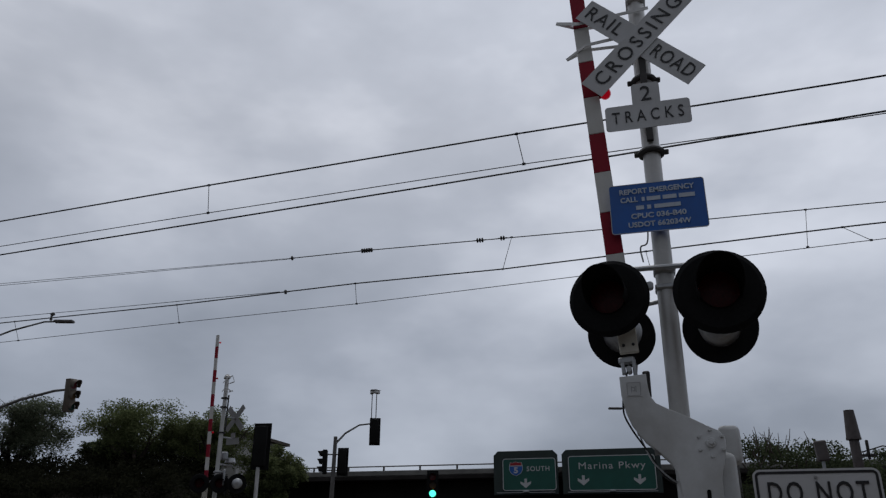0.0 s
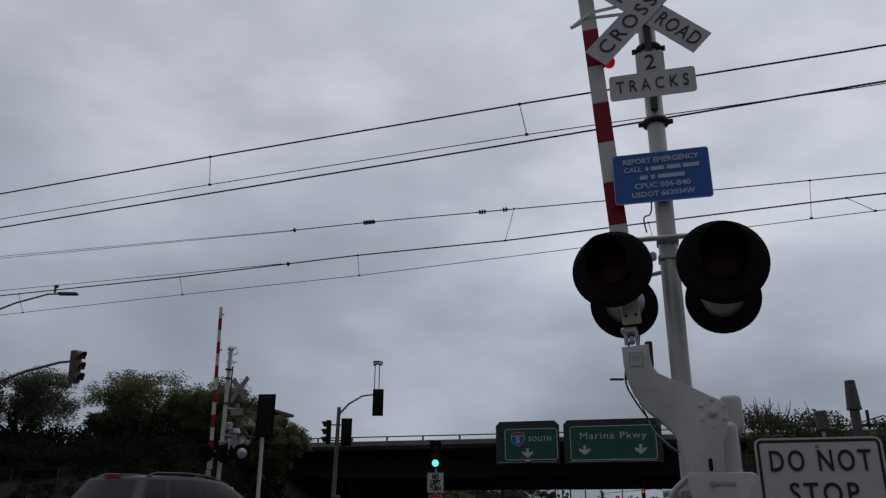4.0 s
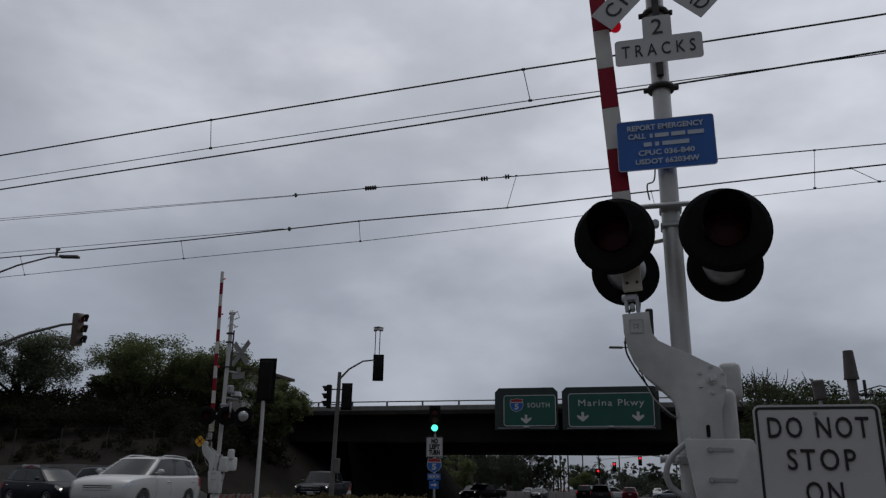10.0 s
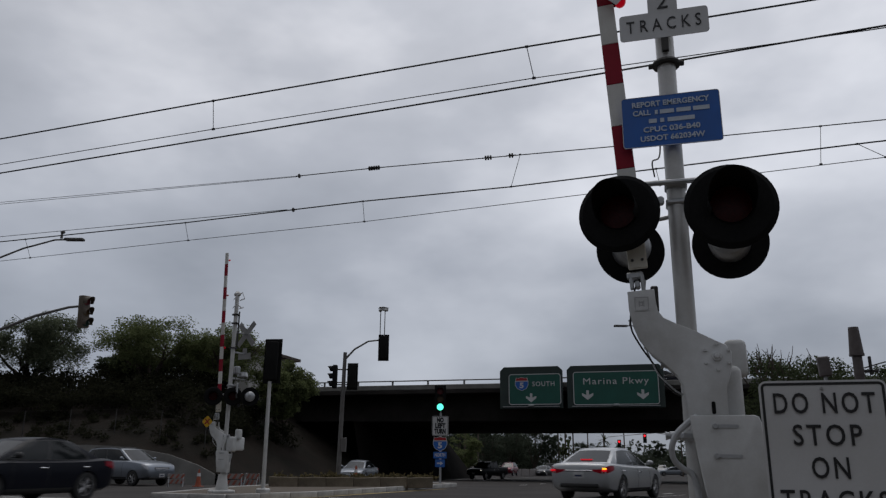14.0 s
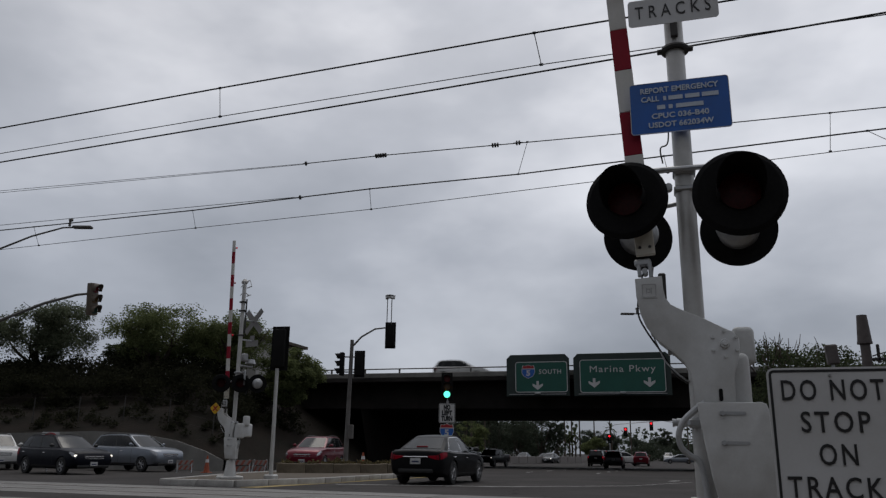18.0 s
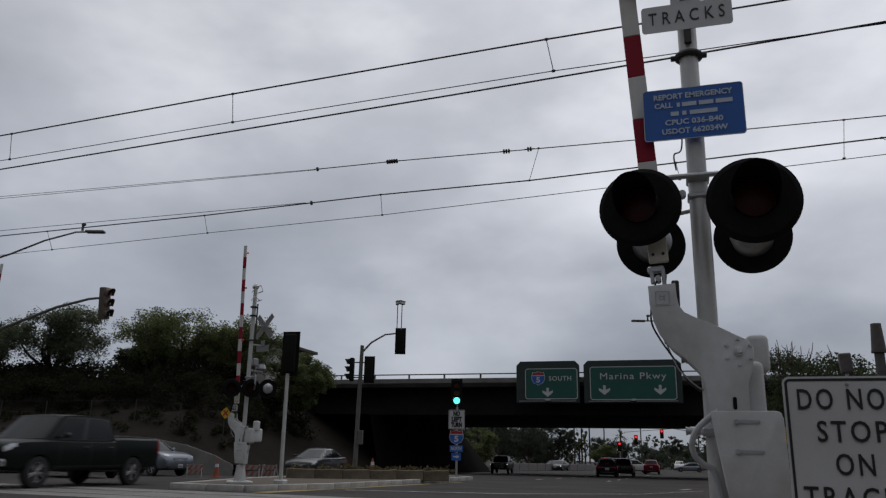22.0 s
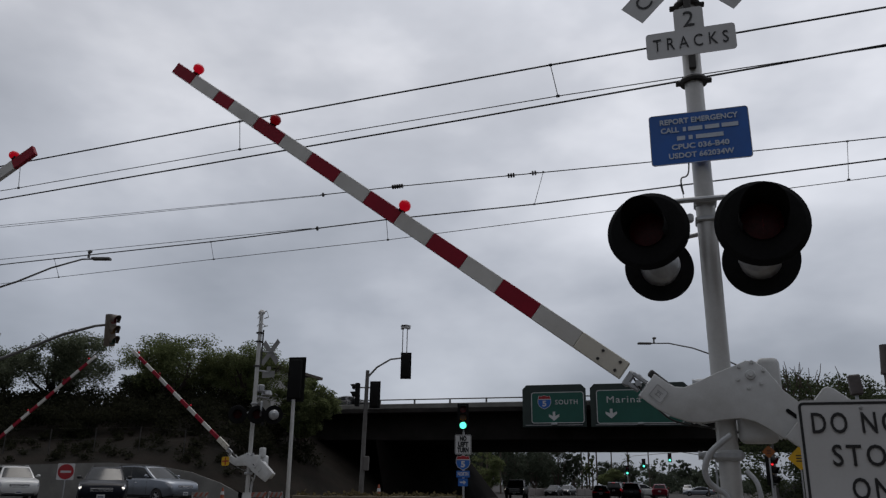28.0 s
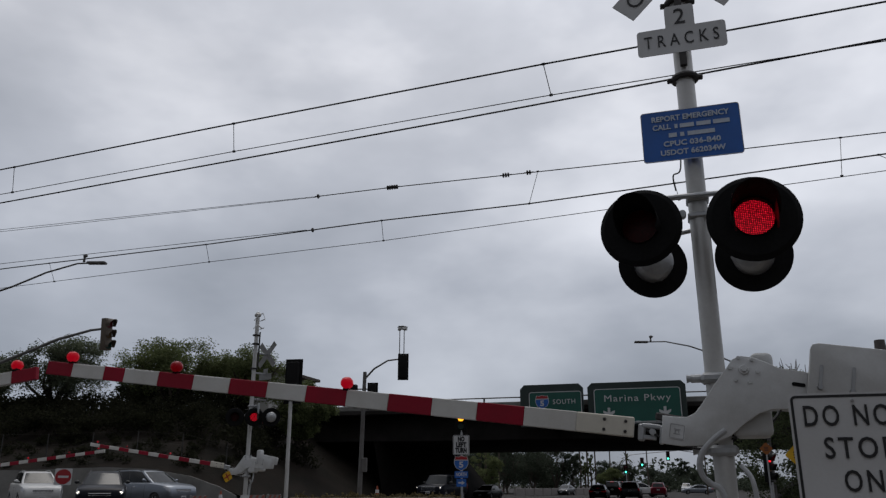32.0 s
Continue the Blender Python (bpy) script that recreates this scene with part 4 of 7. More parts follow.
near_signal = crossing_signal("tall silver railway crossing mast with crossbuck, blue notice and four lights", pose(0.22, 5.8, 0.14), True)
near_signal.matrix_basis = pose(0.22, 5.8, 0.0)
far_signal = crossing_signal("silver railway crossing mast on the median, seen from its back", pose(-11.48, 19.12, 0.0, rz=132), turn=29, far=True, rear=(-101, -101), front=(80, 0), buck=(0.31, 4.47, 3.91, 0.74),
                             heads=((-0.49, -0.455, 2.66, 0.82), (0.343, -0.35, 2.66, 0.82), (-0.35, -0.03, 2.66, 0.82), (-0.12, 0.45, 2.66, 0.82)))
tagged(copy_thing(far_signal, pose(-21.95, 19.4, -0.03, rz=180)), "silver railway crossing mast at the kerb of the oncoming lanes")
tagged(copy_thing(far_signal, pose(-12.25, 5.9, 0.0, rz=180)), "silver railway crossing mast on the near median")


# ---- gate arms ----
CAST = [(-0.585, 0.481), (-0.395, 0.497), (-0.389, 0.40), (-0.378, 0.335), (-0.342, 0.284), (-0.26, 0.24), (-0.124, 0.178), (-0.006, 0.114), (0.062, 0.082), (0.095, 0.032), (0.096, -0.05), (0.071, -0.152), (0.048, -0.22), (0.044, -0.42), (-0.211, -0.42), (-0.220, -0.30), (-0.236, -0.205), (-0.275, -0.126), (-0.355, -0.046), (-0.453, 0.037), (-0.518, 0.127), (-0.555, 0.222), (-0.580, 0.347)]
REST = 86.0


def gate(label, m, edges, yellow=False, k_body=1.0, arm_dx=0.0):
    """A gate arm at rest upright: origin on its shaft, arm at the side, counterweight below."""
    first = edges[0]
    root = thing("gate_arm", label, "crossing gate", m, group="railway crossing gates")
    b_ = new_bm()
    add_prism(b_, CAST, -0.135, -0.10, 0.008, 2)
    part("casting", b_, M["cast_white"], root, "white painted S-shaped casting")
    b_ = new_bm()
    add_prism(b_, [(x * 0.96, z * 0.98) for x, z in CAST], 0.10, 0.13, 0.006, 1)
    part("rear_casting", b_, M["cast_white"], root)
    b_ = new_bm()
    for x, z in ((-0.48, 0.1), (-0.36, 0.0), (-0.24, -0.12), (-0.5, 0.3), (0.0, -0.34)):
        add_cyl(b_, 0.012, 0.012, (x, -0.105, z), (x, 0.105, z), 8)
    for (x0, z0), (x1, z1) in (((-0.5, 0.3), (-0.48, 0.1)), ((-0.48, 0.1), (-0.36, 0.0)), ((-0.36, 0.0), (-0.24, -0.12))):
        add_tube(b_, [(x0, -0.105, z0), (x1, 0.105, z1)], 0.008, 6)
    add_cyl(b_, 0.055, 0.055, (0, -0.10, 0), (0, 0.10, 0), 18)
    part("brace", b_, M["silver"], root)
    b_ = new_bm()
    add_cyl(b_, 0.034, 0.030, (0, -0.135, 0), (0, -0.153, 0), 18)
    add_cyl(b_, 0.02, 0.016, (0, -0.153, 0), (0, -0.173, 0), 6)
    part("hub", b_, M["cast_white"], root)
    for k in range(6):
        a = radians(30 + 60 * k)
        b_ = new_bm()
        add_cyl(b_, 0.014, 0.012, (0.089 * math.cos(a), -0.135, 0.089 * math.sin(a)), (0.089 * math.cos(a), -0.149, 0.089 * math.sin(a)), 6)
        part("bolt", b_, M["cast_white"], root)
    # slot and cast badge
    b_ = new_bm()
    add_prism(b_, rounded(0.026, 0.085, 0.012, 3), 0, 0.003)
    part("slot", b_, M["black"], root, m=pose(-0.047, -0.1385, -0.35))
    badge = None
    b_ = new_bm()
    add_prism(b_, rounded(0.105, 0.105, 0.006, 2), 0, 0.006)
    badge = part("badge", b_, M["cast_white"], root, m=pose(-0.488, -0.140, 0.388))
    ring_sign(badge, 0.105, 0.105, 0.006, 0.004, 0.005, M["bolt"], pose(0, -0.001, 0))
    b_ = new_bm()
    for x, z, w, h in ((-0.017, 0, 0.006, 0.045), (-0.005, 0.012, 0.02, 0.006), (0.015, 0, 0.006, 0.045), (0.0, -0.012, 0.02, 0.006), (0.006, 0.002, 0.006, 0.03)):
        add_box(b_, (w, 0.002, h), (x, -0.001, z))
    part("badge_mark", b_, M["bolt"], badge)
    # counterweight plates
    b_ = new_bm()
    add_prism(b_, [(-0.205, -0.405), (0.205, -0.400), (0.232, -0.412), (0.245, -0.45), (0.262, -1.06), (-0.10, -1.06), (-0.14, -0.88), (-0.205, -0.47)], -0.182, -0.138, 0.010, 2)
    cw = part("counterweight", b_, M["cast_white"], root, "white painted counterweight plate")
    for z in (-0.474, -0.668):
        b_ = new_bm()
        add_prism(b_, rounded(0.16, 0.022, 0.010, 3), 0, 0.003)
        part("slot", b_, M["galv"], cw, m=pose(0.02 - (z + 0.474) * 0.06, -0.188, z))
        b_ = new_bm()
        add_cyl(b_, 0.020, 0.017, (-0.05, -0.185, z), (-0.05, -0.21, z), 6)
        part("bolt", b_, M["galv"], cw)
    b_ = new_bm()
    add_box(b_, (0.22, 0.17, 0.58), (0.13, -0.045, -0.775), bevel=0.02, seg=2)
    part("counterweight", b_, M["cast_white"], root)
    b_ = new_bm()
    add_box(b_, (0.055, 0.05, 0.20), (-0.395, 0.03, 0.45), bevel=0.01)
    part("pivot_spring", b_, M["iron"], root)
    for ob in root.children:
        ob.matrix_basis = Matrix.Scale(k_body, 4) @ ob.matrix_basis
    # arm root bracket
    tilt = pose(0.02 + arm_dx, 0, 0.03) @ pose(0, 0, 0, 0, REST - 90, 0)
    b_ = new_bm()
    add_box(b_, (0.13, 0.075, 0.03), (-0.51, -0.02, 0.495), bevel=0.008)
    add_cyl(b_, 0.022, 0.022, (-0.495, -0.065, 0.56), (-0.495, 0.05, 0.56), 10)
    add_box(b_, (0.03, 0.06, 0.13), (-0.455, -0.01, 0.57), bevel=0.006)
    add_box(b_, (0.03, 0.05, 0.10), (-0.535, -0.01, 0.58), bevel=0.006)
    add_box(b_, (0.12, 0.05, 0.05), (-0.505, -0.01, 0.635), bevel=0.01)
    part("arm_bracket", b_, M["galv"], root, m=tilt)
    arm_x = -0.475
    b_ = new_bm()
    add_box(b_, (0.142, 0.052, 0.41), (arm_x, 0, 0.895), bevel=0.006)
    arm = part("arm_root", b_, M["arm_root"], root, "cream fibreglass arm root with bolts", m=tilt)
    for u in (0.75, 0.90):
        for dx in (-0.036, 0.036):
            b_ = new_bm()
            add_cyl(b_, 0.013, 0.010, (arm_x + dx, -0.026, u), (arm_x + dx, -0.038, u), 6)
            part("bolt", b_, M["iron"], arm)
    n = len(edges) - 1
    for k in range(-1, n):
        z0, z1 = (edges[k], edges[k + 1]) if k >= 0 else (1.101, first)
        w = (0.140 - 0.022 * k / n) * (0.74 if yellow else 1.0)
        if z1 - z0 < 0.05:
            continue
        b_ = new_bm()
        add_box(b_, (w, 0.046, z1 - z0 - 0.001), (arm_x, 0, (z0 + z1) / 2), bevel=0.004)
        red = k % 2 == 0
        part("arm_stripe", b_, M["stripe_red" if red else "stripe_white"], root, "red reflective stripe" if red else "white reflective stripe", m=tilt)
    span_ = edges[-1] - first
    ls = 0.5 if yellow else 1.0
    for u, lit in ((first + span_ * 0.326, True), (first + span_ * 0.69, False), (first + span_ * 0.943, True)):
        x = arm_x + 0.062
        b_ = new_bm()
        add_box(b_, (0.03 * ls, 0.05, 0.05 * ls), (x + 0.008 * ls, 0.0, u), bevel=0.004)
        lamp = part("arm_lamp", b_, M["sig_black"], root, m=tilt)
        b_ = new_bm()
        lathe(b_, [(q * ls, v * ls) for q, v in ((0.0, -0.058), (0.027, -0.052), (0.044, -0.032), (0.050, 0.0), (0.049, 0.012), (0.042, 0.034), (0.027, 0.050), (0.0, 0.056))], 18)
        part("lens", b_, M["lamp_red_lit" if lit else "lamp_red_lens"], lamp, "round red lamp lens", m=pose(x + 0.02 + 0.038 * ls, -0.01, u))
    b_ = new_bm()
    add_tube(b_, curve([(arm_x - 0.03, -0.03, 0.60), (arm_x - 0.075, -0.05, 0.45), (arm_x - 0.10, -0.05, 0.25), (arm_x - 0.05, -0.02, 0.12), (arm_x + 0.06, 0.03, -0.05), (-0.33, 0.02, -0.2), (-0.22, 0.05, -0.27), (-0.14, 0.1, -0.28)]), 0.007, 6)
    part("cable", b_, M["cable"], root)
    b_ = new_bm()
    add_tube(b_, curve([(arm_x + 0.02, 0.02, 0.60), (arm_x - 0.02, 0.05, 0.2), (-0.42, 0.02, -0.06), (-0.35, 0.0, -0.16), (-0.26, 0.0, -0.24), (-0.17, 0.06, -0.26)]), 0.006, 6)
    part("cable", b_, M["conduit"], root)
    if yellow:
        b_ = new_bm()
        add_prism(b_, rounded(0.24, 0.24, 0.05), 0, 0.004)
        y_ = part("reflector", b_, M["sign_yellow"], root, "yellow reflector with dark cross", m=pose(arm_x - 0.09, -0.12, 0.41) @ pose(0, 0, 0, 0, 45, 0))
        b_ = new_bm()
        for s in (0, 90):
            add_box(b_, (0.2, 0.003, 0.035), (0, 0, 0), Matrix.Rotation(radians(s), 4, "Y"))
        part("cross_mark", b_, M["sign_red"], y_, m=pose(0, -0.003, 0))
    return root


PIVOT = {"near": (0.40, 5.76, 1.65, 0), "far": (-11.47, 19.12, 1.57, 0), "near_left": (-12.0, 5.9, 1.68, 180), "far_left": (-21.7, 19.4, 1.60, 180)}
GATES = {
    "near": gate("red and white striped crossing gate arm on white casting", pose(0.40, 5.76, 1.65), [1.493 + 0.366 * k for k in range(11)] + [5.378, 5.738, 6.03]),
    "far": gate("red and white striped gate arm on the median mast", pose(-11.47, 19.12, 1.57), [1.11 + 0.345 * k for k in range(13)], True, 0.85, 0.17),
}
GATES["near_left"] = copy_thing(GATES["near"], pose(-12.0, 5.9, 1.68, rz=180))
GATES["far_left"] = copy_thing(GATES["far"], pose(-21.7, 19.4, 1.60, rz=180))

# ---- roadside sign beside the mast ----
dns = thing("stop_warning_sign", "white sign with black lettering telling drivers to stay off the tracks", "road sign", pose(0.765, 4.15, 0.0))
b_ = new_bm()
add_box(b_, (0.05, 0.05, 1.25), (0, 0.035, 0.70), bevel=0.006)
part("post", b_, M["galv"], dns)
sg = rounded_sign(dns, "sign_panel", 0.575, 0.76, 0.035, M["sign_white"], pose(0, 0, 0.945), 0.003)
ring_sign(sg, 0.575, 0.76, 0.035, 0.010, 0.013, M["sign_black"], pose(0, -0.0015, 0))
for txt, z, w in (("DO NOT", 0.265, 0.455), ("STOP", 0.113, 0.305), ("ON", -0.039, 0.165), ("TRACKS", -0.191, 0.47)):
    letters(txt, 0.140, M["sign_black"], sg, pose(0.0, -0.003, z), width=w, spacing=1.25, bold=0.0012)
for z in (0.34, -0.34):
    b_ = new_bm()
    add_cyl(b_, 0.009, 0.007, (0, -0.001, z), (0, -0.008, z), 6)
    part("bolt", b_, M["bolt"], sg)

# ---- overhead tram wires ----
def wire(name, pts, r, label, group="overhead wires", ends=(90, 90)):
    b_ = new_bm()
    (a0, b0, z0), (a1, b1, z1) = pts[0], pts[-1]
    d = Vector((a1 - a0, b1 - b0, 0)).normalized()
    full = ([Vector(pts[0]) - d * ends[0]] if ends[0] else []) + [Vector(p) for p in pts] + ([Vector(pts[-1]) + d * ends[1]] if ends[1] else [])
    add_tube(b_, full, r, 6)
    return tagged(part(name, b_, M["wire"], None, label), category="wire", group=group)


wire("messenger_wire", [(-11.48, 10.17, 6.5), (-6.6, 9.78, 6.5), (-1.47, 9.42, 6.5), (2.73, 9.2, 6.5)], 0.013, "dark stranded messenger wire over the near track")
wire("contact_wire", [(-11.39, 10.18, 6.0), (-6.55, 9.78, 6.0), (-1.38, 9.41, 6.0), (2.73, 9.25, 6.0)], 0.007, "thin contact wire over the near track")
wire("feeder_wire", [(-11.74, 10.53, 6.0), (-2.9, 9.75, 6.0), (2.73, 9.24, 6.02)], 0.013, "dark feeder wire beside the near contact wire")
wire("span_wire", [(-16.41, 14.86, 7.3), (-7.7, 15.06, 7.3)], 0.006, "thin wire leading to the insulator over the far track", ends=(90, 0))
wire("messenger_wire", [(-7.7, 15.06, 7.3), (-5.85, 15.03, 7.3), (-0.42, 15.14, 7.3), (4.22, 15.12, 7.3)], 0.011, "dark stranded wire with insulators over the far track", ends=(0, 90))
wire("span_wire", [(-16.38, 14.80, 7.22), (-7.75, 15.05, 7.28)], 0.006, "thin wire beside the far messenger", ends=(90, 0))
wire("messenger_wire", [(-16.91, 15.51, 6.45), (-10.71, 15.22, 6.45), (-6.0, 14.81, 6.45), (-2.69, 14.71, 6.45), (3.87, 14.06, 6.45)], 0.014, "dark stranded messenger wire over the far track")
wire("span_wire", [(-16.7, 15.3, 6.52), (-7.9, 14.98, 6.47)], 0.007, "thin wire close above the far messenger", ends=(90, 0))
wire("contact_wire", [(-17.09, 15.78, 6.0), (-10.58, 15.22, 6.0), (-5.97, 14.87, 6.0), (3.73, 13.69, 6.0)], 0.007, "thin contact wire over the far track")


def dropper(p, q, label="thin vertical dropper between two wires"):
    b_ = new_bm()
    add_cyl(b_, 0.006, 0.006, p, q, 6)
    root = tagged(part("dropper", b_, M["wire"], None, label), category="wire", group="wire droppers")
    for e in (p, q):
        b_ = new_bm()
        add_box(b_, (0.05, 0.03, 0.035), e, bevel=0.006)
        part("clip", b_, M["wire"], root)
    return root


for p, q in (((-6.6, 9.78, 6.5), (-6.55, 9.78, 6.0)), ((-1.47, 9.42, 6.5), (-1.38, 9.41, 6.0)), ((-11.45, 10.17, 6.5), (-11.40, 10.18, 6.0)),
             ((-10.71, 15.22, 6.45), (-10.58, 15.22, 6.0)), ((-6.0, 14.81, 6.45), (-5.97, 14.87, 6.0)), ((-15.6, 15.45, 6.45), (-15.55, 15.65, 6.0)),
             ((3.33, 15.13, 7.3), (2.95, 13.74, 6.0)), ((-2.69, 14.71, 6.45), (-2.55, 15.08, 7.3)), ((0.2, 14.42, 6.45), (0.25, 14.12, 6.0)), ((3.65, 14.08, 6.45), (3.95, 13.66, 6.0))):
    dropper(p, q)


def insulator(at, n, label):
    root = thing("wire_insulator", label, "insulator", pose(*at), group="wire insulators")
    for k in range(n):
        b_ = new_bm()
        lathe(b_, [(0.012, -0.025), (0.05, -0.015), (0.052, 0.01), (0.012, 0.022)], 12)
        part("shed", b_, M["iron"], root, m=pose(-0.055 * (n - 1) / 2 + 0.055 * k, 0, 0, rz=90))
    b_ = new_bm()
    add_cyl(b_, 0.014, 0.014, (-0.055 * n / 2 - 0.05, 0, 0), (0.055 * n / 2 + 0.05, 0, 0), 8)
    part("rod", b_, M["iron"], root)
    return root


insulator((-5.85, 15.03, 7.3), 5, "dark ribbed insulator on the overhead wire")
insulator((-7.7, 15.06, 7.3), 1, "small dark clamp on the overhead wire")
insulator((-7.75, 14.97, 6.45), 1, "small dark clamp on the overhead wire")
insulator((-3.25, 15.08, 7.3), 3, "small dark insulator on the overhead wire")
insulator((-2.75, 15.08, 7.3), 2, "small dark insulator on the overhead wire")
insulator((0.62, 14.38, 6.45), 1, "small dark clamp on the overhead wire")


# ---- traffic signals ----
SIG = {}
b_ = new_bm()
add_box(b_, (0.34, 0.20, 1.06), (0, 0.10, 0), bevel=0.03, seg=2)
SIG["housing"] = to_mesh("housing", b_, M["sig_black"])
b_ = new_bm()
add_box(b_, (0.34, 0.20, 1.06), (0, 0.10, 0), bevel=0.03, seg=2)
SIG["housing_green"] = to_mesh("housing", b_, M["sig_green"])
b_ = new_bm()
add_box(b_, (0.50, 0.012, 1.24), (0, 0.06, 0), bevel=0.004)
SIG["backplate"] = to_mesh("backplate", b_, M["sig_black"])
b_ = new_bm()
seg = 12
ra = []
for k in range(seg + 1):
    a = radians(-30 + 240 * k / seg)
    ra.append((b_.verts.new((0.158 * math.cos(a), 0.0, 0.158 * math.sin(a))), b_.verts.new((0.158 * math.cos(a), -0.26 + 0.12 * (1 - max(0, math.sin(a))), 0.158 * math.sin(a) - 0.02))))
for k in range(seg):
    b_.faces.new((ra[k][0], ra[k + 1][0], ra[k + 1][1], ra[k][1]))
SIG["visor_green"] = to_mesh("visor", b_.copy(), M["sig_green"])
SIG["visor"] = to_mesh("visor", b_, M["sig_black"])
b_ = new_bm()
lathe(b_, [(0.0, -0.02), (0.08, -0.012), (0.145, 0.0), (0.145, 0.003), (0.0, 0.003)], 18)
SIG["dot"] = b_
for k in ("lens_red_dark", "lens_amber_dark", "lens_green_dark", "sig_red", "sig_amber", "sig_go"):
    SIG[k] = to_mesh("lens", SIG["dot"].copy(), M[k])


def signal_head(parent, m, lit=(), green=False, backplate=True, swing=None):
    """Three lenses in a row; lit: the ones that burn; swing: takes the shutters of lamps that change."""
    h = part("signal_head", SIG["housing_green" if green else "housing"], None, parent, "three-lamp traffic signal head", m=m)
    if backplate:
        part("backplate", SIG["backplate"], None, h)
    for i, z in enumerate((0.345, 0.0, -0.345)):
        part("visor", SIG["visor_green" if green else "visor"], None, h, m=pose(0, 0.0, z))
        dark, on = ("lens_red_dark", "lens_amber_dark", "lens_green_dark")[i], ("sig_red", "sig_amber", "sig_go")[i]
        if swing is not None and i in swing:
            part("lens", SIG[on], None, h, m=pose(0, -0.001, z))
            for side in (-1, 1):
                if (dark, side) not in SIG:
                    SIG[dark, side] = flap(0.146, side, M[dark], 0.008)
                swing[i].append((part("shutter", SIG[dark, side], None, h, m=pose(0.146 * side, -0.03, z)), side))
        else:
            part("lens", SIG[on if i in lit else dark], None, h, m=pose(0, -0.004, z))
    return h


SWING = {"green": {1: [], 2: []}, "far": {0: [], 2: []}}

# median signal with the no-left-turn sign and the route markers
sp = thing("median_signal", "green traffic signal above a white turn sign and blue shield", "traffic signal", pose(-9.41, 33.2, 0.0))
b_ = new_bm()
add_cyl(b_, 0.05, 0.05, (0, 0.1, 0.1), (0, 0.1, 3.2), 12)
part("pole", b_, M["galv"], sp)
signal_head(sp, pose(0, 0, 3.72, rz=16), swing=SWING["green"])
nl = rounded_sign(sp, "turn_sign", 0.72, 0.84, 0.05, M["sign_white"], pose(0, 0.03, 2.56, rz=12))
ring_sign(nl, 0.72, 0.84, 0.05, 0.015, 0.02, M["sign_black"], pose(0, -0.003, 0))
for txt, z, w in (("NO", 0.24, 0.30), ("LEFT", 0.0, 0.46), ("TURN", -0.24, 0.50)):
    letters(txt, 0.27, M["sign_black"], nl, pose(0, -0.006, z), width=w, bold=0.02)


def shield(parent, m, w, five=True):
    """A route shield: blue with a red top."""
    pts = [(-0.5, 0.18), (-0.42, 0.46), (-0.25, 0.42), (0, 0.5), (0.25, 0.42), (0.42, 0.46), (0.5, 0.18), (0.5, -0.08), (0.36, -0.34), (0, -0.52), (-0.36, -0.34), (-0.5, -0.08)]
    b_ = new_bm()
    add_prism(b_, [(x * w, z * w) for x, z in pts], 0, 0.004)
    s = part("route_shield", b_, M["sign_white"], parent, "red, white and blue route shield", m=m)
    b_ = new_bm()
    add_prism(b_, [(x * w * 0.93, min(z, 0.19) * w * 0.94) for x, z in pts if z < 0.2] + [(0.465 * w, 0.2 * w), (-0.465 * w, 0.2 * w)][:0], 0, 0.003)
    part("field", b_, M["sign_blue"], s, m=pose(0, -0.005, 0))
    b_ = new_bm()
    add_prism(b_, [(x * w * 0.92, z * w * 0.95) for x, z in ((-0.49, 0.24), (-0.42, 0.46), (-0.25, 0.42), (0, 0.5), (0.25, 0.42), (0.42, 0.46), (0.49, 0.24))], 0, 0.003)
    part("band", b_, M["sign_red"], s, m=pose(0, -0.005, 0))
    letters("5", w * 0.55, M["sign_white"], s, pose(0, -0.012, -0.13 * w), width=w * 0.3, bold=w * 0.02)
    return s


shield(sp, pose(0, 0.03, 1.80, rz=12), 0.62)
for txt, z, h_ in (("NORTH", 1.32, 0.28),):
    ns = rounded_sign(sp, "direction_plate", 0.58, h_, 0.03, M["sign_blue"], pose(0, 0.03, z, rz=12))
    letters(txt, 0.20, M["sign_white"], ns, pose(0, -0.004, 0), width=0.46, bold=0.006)
ns = rounded_sign(sp, "arrow_plate", 0.42, 0.32, 0.03, M["sign_blue"], pose(0, 0.03, 0.98, rz=12))
b_ = new_bm()
add_prism(b_, [(-0.13, 0.03), (0.02, 0.03), (0.02, 0.09), (0.14, 0.0), (0.02, -0.09), (0.02, -0.03), (-0.13, -0.03)], 0, 0.003)
part("arrow", b_, M["sign_white"], ns, m=pose(0, -0.004, 0))

# corner signal pole with a short arm and a camera mast
cp = thing("signal_pole", "galvanised signal pole with curved arm, dark heads and camera", "traffic signal", pose(-14.19, 33.34, 0.0))
b_ = new_bm()
add_cyl(b_, 0.11, 0.085, (0, 0, 0.1), (0.08, 0.03, 5.95), 16)
part("pole", b_, M["pole_dark"], cp)
b_ = new_bm()
add_tube(b_, [(0.08, 0, 5.6), (0.5, 0.14, 6.1), (1.1, 0.32, 6.48), (1.72, 0.5, 6.56)], 0.05, 10, 0.035)
part("arm", b_, M["pole_dark"], cp)
signal_head(cp, pose(1.80, 0.54, 6.18, rz=195))
signal_head(cp, pose(-0.42, -0.14, 4.82, rz=285), backplate=False)
signal_head(cp, pose(0.47, 0.12, 4.82, rz=190))
for z in (5.15, 4.45):
    b_ = new_bm()
    add_tube(b_, [(-0.42, -0.12, z), (0.47, 0.12, z)], 0.03, 8)
    part("bracket", b_, M["pole_dark"], cp)
b_ = new_bm()
